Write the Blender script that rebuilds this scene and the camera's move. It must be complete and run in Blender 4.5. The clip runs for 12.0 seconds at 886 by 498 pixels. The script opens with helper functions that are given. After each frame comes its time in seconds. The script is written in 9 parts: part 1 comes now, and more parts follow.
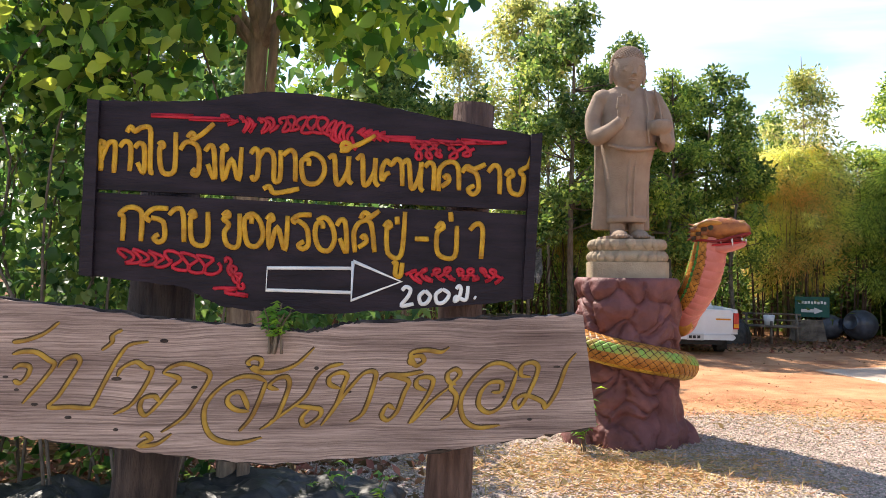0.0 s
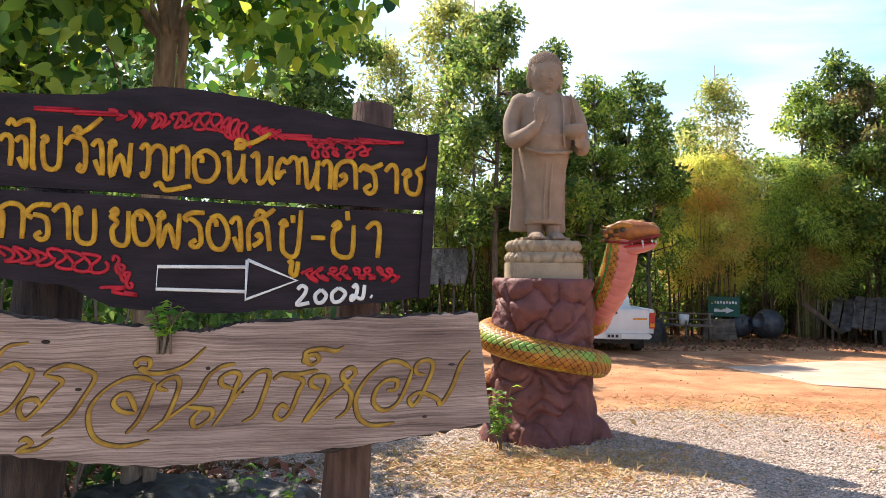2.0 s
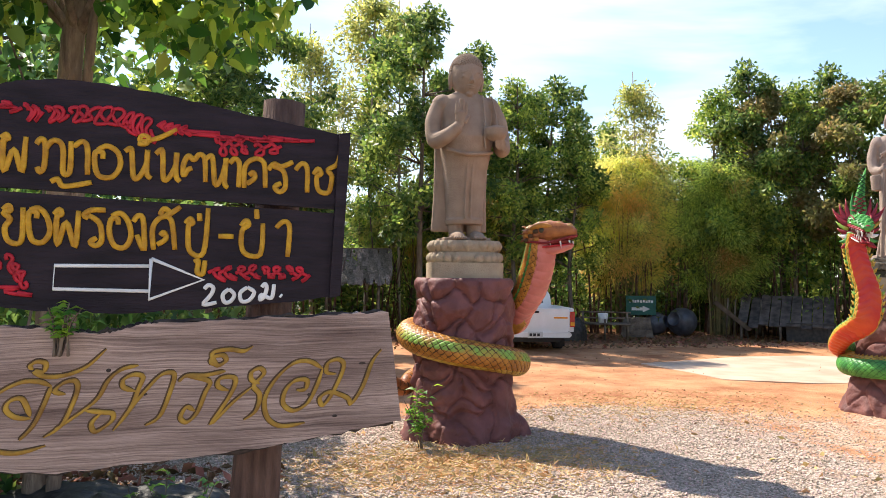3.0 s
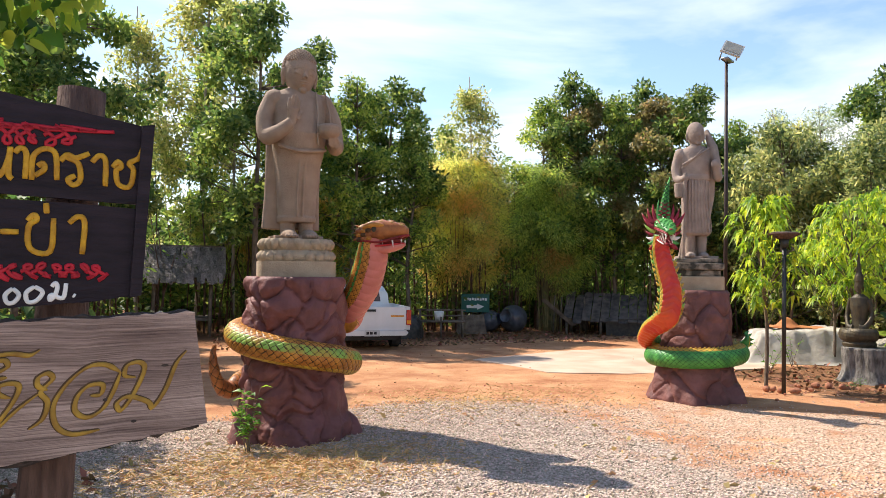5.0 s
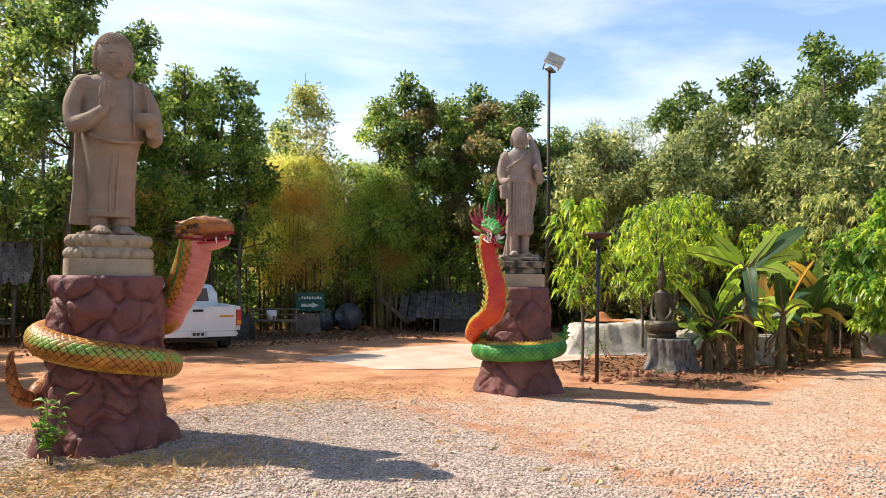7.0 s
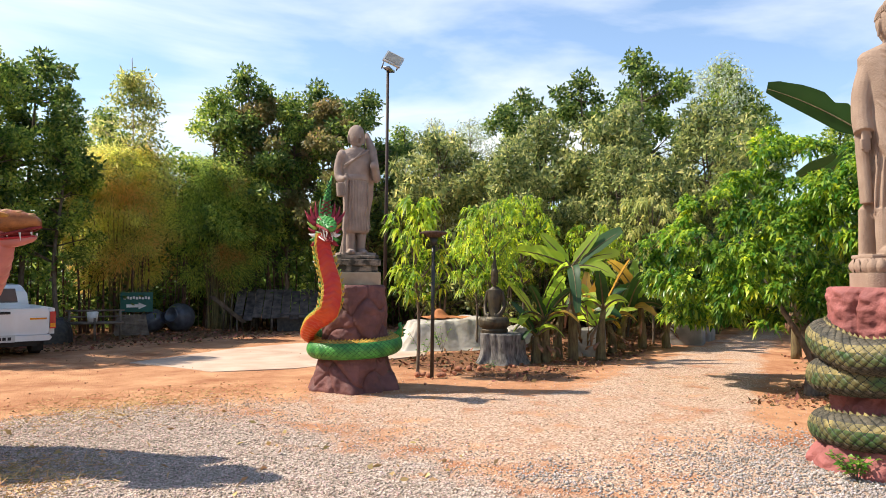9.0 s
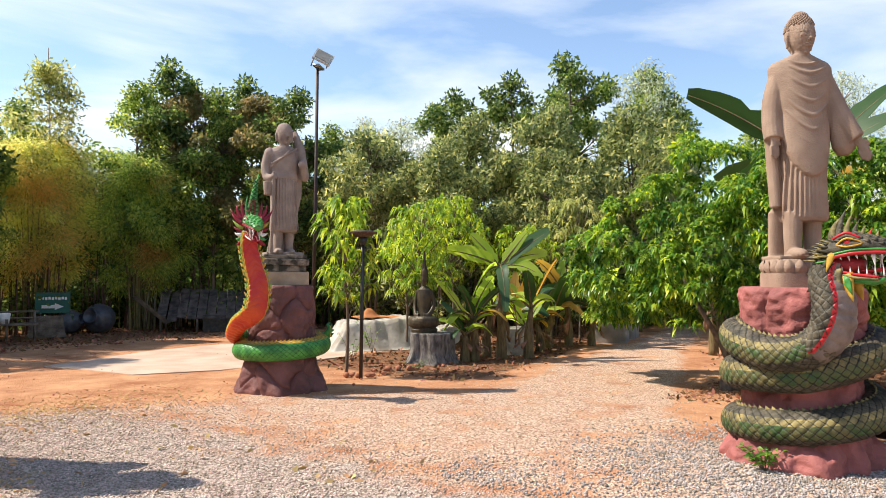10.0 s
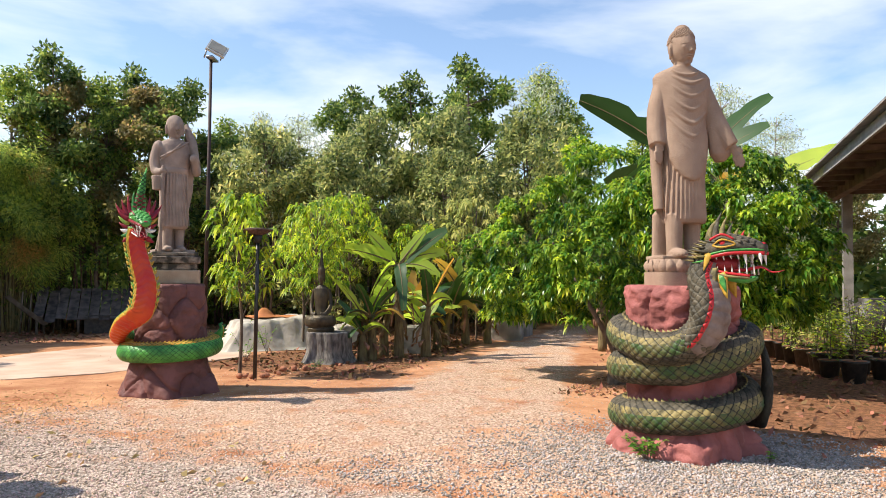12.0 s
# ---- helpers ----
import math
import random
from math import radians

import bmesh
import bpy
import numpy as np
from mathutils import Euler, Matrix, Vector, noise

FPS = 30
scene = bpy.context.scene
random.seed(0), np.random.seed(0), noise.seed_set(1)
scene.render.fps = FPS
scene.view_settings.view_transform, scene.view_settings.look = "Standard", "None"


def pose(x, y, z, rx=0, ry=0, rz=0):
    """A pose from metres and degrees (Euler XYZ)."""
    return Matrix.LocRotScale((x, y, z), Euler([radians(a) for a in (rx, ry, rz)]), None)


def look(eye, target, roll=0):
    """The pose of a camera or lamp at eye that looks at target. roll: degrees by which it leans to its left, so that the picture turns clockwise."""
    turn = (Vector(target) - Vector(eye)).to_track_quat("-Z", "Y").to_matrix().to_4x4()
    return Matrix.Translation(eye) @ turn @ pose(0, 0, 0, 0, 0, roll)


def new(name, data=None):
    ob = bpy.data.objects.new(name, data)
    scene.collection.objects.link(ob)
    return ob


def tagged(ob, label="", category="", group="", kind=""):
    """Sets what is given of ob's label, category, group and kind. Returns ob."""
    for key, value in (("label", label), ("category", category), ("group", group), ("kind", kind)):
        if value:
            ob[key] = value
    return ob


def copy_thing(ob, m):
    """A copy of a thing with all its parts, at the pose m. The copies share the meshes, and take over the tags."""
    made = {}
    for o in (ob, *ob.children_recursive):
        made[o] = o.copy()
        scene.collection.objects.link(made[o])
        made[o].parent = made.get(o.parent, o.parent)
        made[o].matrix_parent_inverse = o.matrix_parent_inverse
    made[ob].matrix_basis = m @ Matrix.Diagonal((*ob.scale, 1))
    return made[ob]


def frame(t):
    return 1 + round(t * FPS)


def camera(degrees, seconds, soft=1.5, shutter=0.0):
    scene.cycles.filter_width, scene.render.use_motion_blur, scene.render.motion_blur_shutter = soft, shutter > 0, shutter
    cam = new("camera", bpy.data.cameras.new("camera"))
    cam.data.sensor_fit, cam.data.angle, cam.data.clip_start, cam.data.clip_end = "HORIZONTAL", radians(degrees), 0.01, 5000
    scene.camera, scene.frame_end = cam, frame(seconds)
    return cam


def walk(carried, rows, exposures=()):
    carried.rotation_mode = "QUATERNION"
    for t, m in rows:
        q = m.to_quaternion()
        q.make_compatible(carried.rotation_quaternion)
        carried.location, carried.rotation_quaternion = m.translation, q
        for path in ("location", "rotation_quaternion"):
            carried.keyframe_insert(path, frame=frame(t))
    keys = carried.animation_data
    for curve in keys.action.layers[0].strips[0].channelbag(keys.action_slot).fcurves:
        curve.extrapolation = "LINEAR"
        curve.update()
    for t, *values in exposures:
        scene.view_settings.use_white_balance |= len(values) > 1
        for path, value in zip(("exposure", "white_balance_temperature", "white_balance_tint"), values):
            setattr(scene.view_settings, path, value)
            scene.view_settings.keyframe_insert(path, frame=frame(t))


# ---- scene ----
cam = camera(61.7, 12.0, soft=0.55)
PATH = [
    (0, (0.184, 0.19, 1.68), (0.14, 2.189, 1.745), 0.7),
    (0.5, (0.204, 0.189, 1.682), (0.173, 2.187, 1.747), 0.8),
    (1, (0.233, 0.185, 1.68), (0.237, 2.184, 1.747), 0.7),
    (1.5, (0.264, 0.174, 1.674), (0.327, 2.171, 1.745), 0.6),
    (2, (0.295, 0.168, 1.673), (0.44, 2.161, 1.744), 0.7),
    (2.5, (0.326, 0.156, 1.668), (0.566, 2.14, 1.742), 0.6),
    (3, (0.346, 0.146, 1.669), (0.687, 2.116, 1.743), 0.6),
    (5, (0.437, 0.091, 1.67), (1.185, 1.945, 1.745), 0.6),
    (5.5, (0.46, 0.072, 1.668), (1.305, 1.883, 1.743), 0.6),
    (6, (0.488, 0.058, 1.668), (1.429, 1.821, 1.743), 0.5),
    (6.5, (0.505, 0.036, 1.669), (1.542, 1.744, 1.743), 0.4),
    (7, (0.52, 0.014, 1.668), (1.648, 1.664, 1.742), 0.4),
    (9, (0.594, -0.07, 1.667), (2.041, 1.309, 1.738), 0.2),
    (9.5, (0.603, -0.091, 1.671), (2.114, 1.217, 1.741), 0.3),
    (10, (0.609, -0.118, 1.68), (2.175, 1.123, 1.749), 0.2),
    (10.5, (0.613, -0.142, 1.683), (2.229, 1.034, 1.751), 0.2),
    (11, (0.616, -0.147, 1.674), (2.277, 0.965, 1.743), 0.3),
    (11.5, (0.619, -0.142, 1.664), (2.314, 0.918, 1.734), 0.4),
    (12, (0.604, -0.137, 1.672), (2.325, 0.88, 1.74), 0.3),
]
walk(cam, [(t, look(eye, target, roll)) for t, eye, target, roll in PATH], exposures=[(0.0, 0.99), (3.0, 0.85), (5.5, 0.67), (7.0, 0.62), (12.0, 0.54)])

# ---- light ----
SUN_AZ, SUN_EL = radians(-36.5), radians(49)
SUN_DIR = Vector((math.sin(SUN_AZ) * math.cos(SUN_EL), math.cos(SUN_AZ) * math.cos(SUN_EL), math.sin(SUN_EL)))
world = bpy.data.worlds.new("sky")
scene.world = world
world.use_nodes = True
wn, wl = world.node_tree.nodes, world.node_tree.links
wn.clear()
sky = wn.new("ShaderNodeTexSky")
sky.sky_type, sky.sun_disc = "NISHITA", False
sky.sun_elevation, sky.sun_rotation = SUN_EL, SUN_AZ
sky.air_density, sky.dust_density, sky.ozone_density = 1.0, 0.6, 2.6
bg_sky = wn.new("ShaderNodeBackground")
bg_sky.inputs["Strength"].default_value = 0.15
bg_cloud = wn.new("ShaderNodeBackground")
bg_cloud.inputs["Color"].default_value = (0.95, 0.97, 1.0, 1)
bg_cloud.inputs["Strength"].default_value = 0.92
coord = wn.new("ShaderNodeTexCoord")
squash = wn.new("ShaderNodeMapping")
squash.inputs["Scale"].default_value = (1.0, 1.0, 3.6)
squash.inputs["Rotation"].default_value = (0.25, -0.12, 0.4)
cloud = wn.new("ShaderNodeTexNoise")
cloud.inputs["Scale"].default_value, cloud.inputs["Detail"].default_value = 2.1, 7
cloud.inputs["Roughness"].default_value, cloud.inputs["Distortion"].default_value = 0.52, 0.4
cramp = wn.new("ShaderNodeValToRGB")
cramp.color_ramp.elements[0].position, cramp.color_ramp.elements[1].position = 0.41, 0.62
cramp.color_ramp.elements[0].color, cramp.color_ramp.elements[1].color = (0.05, 0.05, 0.05, 1), (0.92, 0.92, 0.92, 1)
wmix, wout = wn.new("ShaderNodeMixShader"), wn.new("ShaderNodeOutputWorld")
wl.new(coord.outputs["Generated"], squash.inputs["Vector"])
wl.new(squash.outputs["Vector"], cloud.inputs["Vector"])
wl.new(cloud.outputs["Fac"], cramp.inputs["Fac"])
wl.new(sky.outputs["Color"], bg_sky.inputs["Color"])
parts = wn.new("ShaderNodeSeparateXYZ")
wl.new(coord.outputs["Generated"], parts.inputs["Vector"])
low = wn.new("ShaderNodeMapRange")
low.interpolation_type = "SMOOTHSTEP"
low.inputs["From Min"].default_value, low.inputs["From Max"].default_value = 0.60, 0.14
wl.new(parts.outputs["Z"], low.inputs["Value"])
thin = wn.new("ShaderNodeMath")
thin.operation = "MULTIPLY"
wl.new(cramp.outputs["Color"], thin.inputs[0])
wl.new(low.outputs["Result"], thin.inputs[1])
wl.new(thin.outputs["Value"], wmix.inputs["Fac"])
wl.new(bg_sky.outputs["Background"], wmix.inputs[1])
wl.new(bg_cloud.outputs["Background"], wmix.inputs[2])
wl.new(wmix.outputs["Shader"], wout.inputs["Surface"])
sun = new("sun", bpy.data.lights.new("sun", "SUN"))
sun.data.energy, sun.data.angle, sun.data.color = 5.0, radians(0.6), (1.0, 0.91, 0.785)
sun.matrix_world = look(SUN_DIR * 60, (0, 0, 0))


# ---- materials ----
def material(name, color, other=None, scale=6.0, rough=0.8, bump=0.3, bump_scale=40.0, metal=0.0, contrast=(0.35, 0.65), island=0.0, translucent=None, spec=0.3, stretch=None, detail=6):
    """A base colour broken up by noise into a second colour, with a finer bump. island: spread of brightness from piece to piece."""
    m = bpy.data.materials.new(name)
    m.use_nodes = True
    n, l = m.node_tree.nodes, m.node_tree.links
    b = n["Principled BSDF"]
    b.inputs["Roughness"].default_value, b.inputs["Metallic"].default_value = rough, metal
    b.inputs["Specular IOR Level"].default_value = spec
    other = other or tuple(c * 0.7 for c in color)
    tc = n.new("ShaderNodeTexCoord")
    vec = tc.outputs["Object"]
    if stretch:
        mp = n.new("ShaderNodeMapping")
        mp.inputs["Scale"].default_value = stretch
        l.new(vec, mp.inputs["Vector"])
        vec = mp.outputs["Vector"]
    a = n.new("ShaderNodeTexNoise")
    a.inputs["Scale"].default_value, a.inputs["Detail"].default_value = scale, detail
    l.new(vec, a.inputs["Vector"])
    r = n.new("ShaderNodeValToRGB")
    r.color_ramp.elements[0].position, r.color_ramp.elements[1].position = contrast
    r.color_ramp.elements[0].color, r.color_ramp.elements[1].color = (*other, 1), (*color, 1)
    l.new(a.outputs["Fac"], r.inputs["Fac"])
    out = r.outputs["Color"]
    if island:
        g = n.new("ShaderNodeNewGeometry")
        mr = n.new("ShaderNodeMapRange")
        mr.inputs["To Min"].default_value, mr.inputs["To Max"].default_value = 1 - island, 1 + island
        l.new(g.outputs["Random Per Island"], mr.inputs["Value"])
        hsv = n.new("ShaderNodeHueSaturation")
        l.new(mr.outputs["Result"], hsv.inputs["Value"])
        l.new(out, hsv.inputs["Color"])
        mh = n.new("ShaderNodeMapRange")
        mh.inputs["To Min"].default_value, mh.inputs["To Max"].default_value = 0.5 + island * 0.07, 0.5 - island * 0.09
        l.new(g.outputs["Random Per Island"], mh.inputs["Value"])
        l.new(mh.outputs["Result"], hsv.inputs["Hue"])
        out = hsv.outputs["Color"]
    l.new(out, b.inputs["Base Color"])
    if bump:
        f = n.new("ShaderNodeTexNoise")
        f.inputs["Scale"].default_value, f.inputs["Detail"].default_value = bump_scale, 5
        l.new(vec, f.inputs["Vector"])
        bp = n.new("ShaderNodeBump")
        bp.inputs["Strength"].default_value, bp.inputs["Distance"].default_value = bump, 0.02
        l.new(f.outputs["Fac"], bp.inputs["Height"])
        l.new(bp.outputs["Normal"], b.inputs["Normal"])
    if translucent:
        t = n.new("ShaderNodeBsdfTranslucent")
        mx = n.new("ShaderNodeMixShader")
        mx.inputs["Fac"].default_value = translucent
        hs = n.new("ShaderNodeHueSaturation")
        hs.inputs["Value"].default_value, hs.inputs["Saturation"].default_value, hs.inputs["Hue"].default_value = 2.1, 1.05, 0.485
        l.new(out, hs.inputs["Color"])
        l.new(hs.outputs["Color"], t.inputs["Color"])
        l.new(b.outputs["BSDF"], mx.inputs[1])
        l.new(t.outputs["BSDF"], mx.inputs[2])
        l.new(mx.outputs["Shader"], n["Material Output"].inputs["Surface"])
    return m


def leaf_material(name, color, other, island=0.45, tr=0.48, rough=0.5):
    return material(name, color, other, scale=0.9, rough=rough, bump=0, island=island, translucent=tr, spec=0.35, detail=3)


def grain_material(name, light, dark):
    """Weathered wood: long wavering growth lines, finer fibres and grey patches."""
    m = material(name, light, dark, 2.2, 0.88, 0.0, stretch=(0.7, 1, 4.5), contrast=(0.30, 0.70), detail=8)
    n, l = m.node_tree.nodes, m.node_tree.links
    b = n["Principled BSDF"]
    base = b.inputs["Base Color"].links[0].from_socket
    tc = n.new("ShaderNodeTexCoord")
    wob = n.new("ShaderNodeTexNoise")
    wob.inputs["Scale"].default_value, wob.inputs["Detail"].default_value = 2.6, 4
    l.new(tc.outputs["Object"], wob.inputs["Vector"])
    mp = n.new("ShaderNodeMapping")
    mp.inputs["Scale"].default_value = (0.20, 1, 19)
    l.new(tc.outputs["Object"], mp.inputs["Vector"])
    add = n.new("ShaderNodeVectorMath")
    add.operation = "MULTIPLY_ADD"
    l.new(wob.outputs["Color"], add.inputs[0])
    add.inputs[1].default_value = (0, 0, 0.9)
    l.new(mp.outputs["Vector"], add.inputs[2])
    fib = n.new("ShaderNodeTexNoise")
    fib.inputs["Scale"].default_value, fib.inputs["Detail"].default_value, fib.inputs["Roughness"].default_value = 9.0, 12, 0.80
    l.new(add.outputs["Vector"], fib.inputs["Vector"])
    r = n.new("ShaderNodeValToRGB")
    r.color_ramp.elements[0].position, r.color_ramp.elements[1].position = 0.41, 0.58
    r.color_ramp.elements[0].color, r.color_ramp.elements[1].color = (0.30, 0.25, 0.235, 1), (1.22, 1.17, 1.15, 1)
    l.new(fib.outputs["Fac"], r.inputs["Fac"])
    mx = n.new("ShaderNodeMix")
    mx.data_type, mx.blend_type = "RGBA", "MULTIPLY"
    mx.inputs[0].default_value = 0.85
    l.new(base, mx.inputs[6])
    l.new(r.outputs["Color"], mx.inputs[7])
    l.new(mx.outputs[2], b.inputs["Base Color"])
    bp = n.new("ShaderNodeBump")
    bp.inputs["Strength"].default_value, bp.inputs["Distance"].default_value = 0.8, 0.006
    l.new(fib.outputs["Fac"], bp.inputs["Height"])
    l.new(bp.outputs["Normal"], b.inputs["Normal"])
    return m


SANDSTONE = material("pinkish sandstone", (0.355, 0.25, 0.18), (0.28, 0.19, 0.135), 5, 0.85, 0.35, 70)
GREYSTONE = material("grey-pink sandstone", (0.36, 0.275, 0.225), (0.25, 0.19, 0.155), 5, 0.88, 0.4, 60)
BUFFSTONE = material("buff plinth stone", (0.44, 0.34, 0.235), (0.36, 0.265, 0.18), 7, 0.85, 0.4, 60)
LICHEN = material("lichen-dark stone", (0.27, 0.22, 0.17), (0.05, 0.045, 0.035), 9, 0.9, 0.5, 50, contrast=(0.42, 0.6))
ROCK_MAROON = material("maroon painted rock", (0.215, 0.082, 0.075), (0.135, 0.05, 0.047), 4, 0.62, 0.5, 30)
ROCK_DULL = material("dull maroon painted rock", (0.20, 0.085, 0.075), (0.115, 0.05, 0.045), 4, 0.7, 0.5, 30)
ROCK_PINK = material("salmon painted rock", (0.37, 0.125, 0.11), (0.24, 0.08, 0.07), 3.5, 0.7, 0.5, 30)
GREEN_SCALE = material("glossy green scale paint", (0.10, 0.36, 0.07), (0.03, 0.16, 0.04), 7, 0.4, 0.2, 60)
YELLOW_SCALE = material("golden yellow scale paint", (0.62, 0.40, 0.06), (0.42, 0.22, 0.03), 6, 0.42, 0.2, 60)
ORANGE_SCALE = material("orange-ochre scale paint", (0.58, 0.25, 0.04), (0.34, 0.12, 0.022), 9, 0.42, 0.2, 60)
LIME_SCALE = material("light green scale paint", (0.26, 0.42, 0.07), (0.46, 0.28, 0.045), 5, 0.42, 0.2, 60, contrast=(0.42, 0.58))
GREYGREEN_SCALE = material("weathered grey-brown scales", (0.125, 0.105, 0.07), (0.04, 0.036, 0.025), 9, 0.6, 0.4, 50)
DARKGREEN_SCALE = material("dark green scale paint", (0.05, 0.095, 0.03), (0.13, 0.115, 0.045), 7, 0.5, 0.3, 50, contrast=(0.40, 0.60))
DULLYELLOW = material("dull yellow scale paint", (0.33, 0.26, 0.095), (0.11, 0.095, 0.045), 9, 0.6, 0.3, 50)
PINK_BELLY = material("pink belly paint", (0.62, 0.20, 0.17), (0.50, 0.15, 0.12), 5, 0.4, 0.15, 40)
ORANGE_BELLY = material("orange-red belly paint", (0.66, 0.11, 0.02), (0.50, 0.035, 0.035), 2.2, 0.4, 0.15, 40)
GREY_BELLY = material("grey belly paint", (0.235, 0.185, 0.16), (0.14, 0.105, 0.09), 8, 0.6, 0.3, 50)
COBRA_BROWN = material("red-brown cobra head paint", (0.44, 0.15, 0.04), (0.20, 0.06, 0.02), 9, 0.42, 0.3, 60)
GROOVE_BROWN = material("dark brown scale joints", (0.10, 0.045, 0.015), (0.06, 0.03, 0.012), 9, 0.6, 0.2)
GROOVE_GREEN = material("dark green scale joints", (0.02, 0.10, 0.025), (0.015, 0.07, 0.02), 9, 0.6, 0.2)
GROOVE_DARK = material("near-black scale joints", (0.035, 0.035, 0.025), (0.02, 0.02, 0.016), 9, 0.7, 0.2)
CRIMSON = material("dark crimson paint", (0.30, 0.02, 0.035), (0.18, 0.012, 0.02), 6, 0.45, 0.1)
RED = material("red gloss paint", (0.55, 0.03, 0.035), (0.40, 0.02, 0.025), 5, 0.35, 0.1)
MOUTH = material("dark mouth red", (0.28, 0.02, 0.02), (0.15, 0.01, 0.01), 5, 0.5, 0.1)
WHITE = material("chalk white paint", (0.80, 0.78, 0.74), (0.68, 0.66, 0.62), 9, 0.6, 0.2)
SIGN_PAINT = material("black-brown sign paint", (0.026, 0.017, 0.023), (0.012, 0.008, 0.011), 5, 0.55, 0.4, 26, stretch=(1, 1, 5), spec=0.2)
SIGN_YELLOW = material("mustard lettering paint", (0.60, 0.33, 0.018), (0.40, 0.19, 0.012), 26, 0.45, 0.5, 60)
SIGN_RED = material("crimson lettering paint", (0.52, 0.014, 0.03), (0.34, 0.01, 0.02), 15, 0.5, 0.3, 60)
PLANK = grain_material("grey-brown weathered plank", (0.60, 0.46, 0.385), (0.21, 0.145, 0.12))
BARK_EDGE = material("dark waney bark edge", (0.10, 0.075, 0.06), (0.03, 0.022, 0.02), 18, 0.95, 0.9, 60)
# dark brown that stands for the shade inside the carved letters
CARVED_SHADE = material("dark brown groove shade", (0.13, 0.075, 0.03), (0.07, 0.04, 0.02), 14, 0.85, 0.4, 60)
TAN_PLATE = material("tan head plate paint", (0.52, 0.30, 0.10), (0.34, 0.15, 0.045), 7, 0.4, 0.3, 50)
CARVED = material("ochre carved lettering", (0.47, 0.28, 0.04), (0.24, 0.125, 0.025), 14, 0.7, 0.4, 60)
POST_WOOD = material("dark rough post wood", (0.085, 0.06, 0.05), (0.03, 0.022, 0.02), 6, 0.9, 0.8, 30, stretch=(6, 6, 1))
POST_BROWN = material("red-brown post wood", (0.17, 0.10, 0.075), (0.08, 0.045, 0.035), 6, 0.9, 0.8, 30, stretch=(6, 6, 1))
BARK = material("grey-brown bark", (0.20, 0.155, 0.115), (0.10, 0.075, 0.055), 7, 0.95, 0.8, 25, stretch=(3, 3, 1))
TRUNK_BROWN = material("light brown scarred bark", (0.37, 0.26, 0.175), (0.20, 0.135, 0.095), 6, 0.9, 0.7, 25, stretch=(4, 4, 1))
PALE_BARK = material("pale smooth bark", (0.42, 0.35, 0.28), (0.26, 0.21, 0.165), 6, 0.9, 0.5, 25, stretch=(3, 3, 1))
BAMBOO = material("yellow-brown bamboo cane", (0.32, 0.25, 0.10), (0.16, 0.14, 0.06), 5, 0.6, 0.2)
BLACK_METAL = material("black painted steel", (0.016, 0.016, 0.018), (0.03, 0.026, 0.022), 9, 0.45, 0.1, spec=0.5)
RUSTY = material("rust-brown steel pole", (0.06, 0.032, 0.025), (0.025, 0.018, 0.018), 5, 0.6, 0.2)
PANEL_WHITE = material("off-white lamp casing", (0.62, 0.63, 0.60), (0.5, 0.5, 0.48), 5, 0.4, 0.05)
LENS = material("lamp panel glass", (0.36, 0.34, 0.28), (0.28, 0.26, 0.22), 8, 0.15, 0.02, spec=0.6)
STUMP = material("grey cement stump", (0.23, 0.21, 0.19), (0.075, 0.067, 0.06), 6, 0.9, 0.9, 18, stretch=(3, 3, 1))
BRONZE = material("dark weathered bronze", (0.045, 0.038, 0.028), (0.09, 0.07, 0.04), 9, 0.5, 0.3, 40, metal=0.3)
TARP = material("pale cement sheet", (0.54, 0.50, 0.43), (0.30, 0.265, 0.22), 3, 0.8, 0.4, 12)
CLAY = material("orange clay", (0.50, 0.20, 0.07), (0.36, 0.13, 0.05), 6, 0.8, 0.3)
CAR_WHITE = material("white car paint", (0.74, 0.74, 0.74), (0.66, 0.655, 0.64), 3, 0.28, 0.0, spec=0.5)
RUBBER = material("black tyre rubber", (0.018, 0.017, 0.016), (0.04, 0.033, 0.028), 12, 0.85, 0.3)
DARK_TRIM = material("dark grey trim plastic", (0.03, 0.03, 0.032), (0.02, 0.02, 0.02), 8, 0.6, 0.1)
GLASS_DARK = material("tinted car glass", (0.03, 0.045, 0.06), (0.05, 0.07, 0.09), 2, 0.08, 0.0, spec=0.8)
LAMP_RED = material("red tail lamp lens", (0.55, 0.02, 0.02), (0.4, 0.015, 0.015), 9, 0.15, 0.0, spec=0.6)
AMBER = material("amber reflector", (0.75, 0.30, 0.02), (0.6, 0.22, 0.02), 9, 0.2, 0.0)
PLATE_GREY = material("grey painted plate", (0.58, 0.58, 0.56), (0.5, 0.5, 0.48), 9, 0.4, 0.0)
STEEL = material("dull steel", (0.35, 0.35, 0.35), (0.22, 0.22, 0.22), 9, 0.35, 0.1, metal=0.8)
THATCH = material("grey thatch", (0.25, 0.22, 0.20), (0.09, 0.08, 0.072), 9, 0.95, 0.9, 30, island=0.45, stretch=(4, 4, 1))
OLDWOOD = material("old grey timber", (0.22, 0.17, 0.125), (0.10, 0.075, 0.055), 6, 0.9, 0.6, 30)
DARKWOOD = material("dark sooty board", (0.14, 0.115, 0.095), (0.045, 0.038, 0.034), 5, 0.9, 0.6, 25, island=0.4)
JAR_GLAZE = material("dark blue-grey glazed clay", (0.10, 0.105, 0.125), (0.045, 0.046, 0.055), 6, 0.35, 0.3, 20, spec=0.5)
GREEN_BOARD = material("green sign board", (0.02, 0.115, 0.085), (0.015, 0.085, 0.065), 4, 0.5, 0.1)
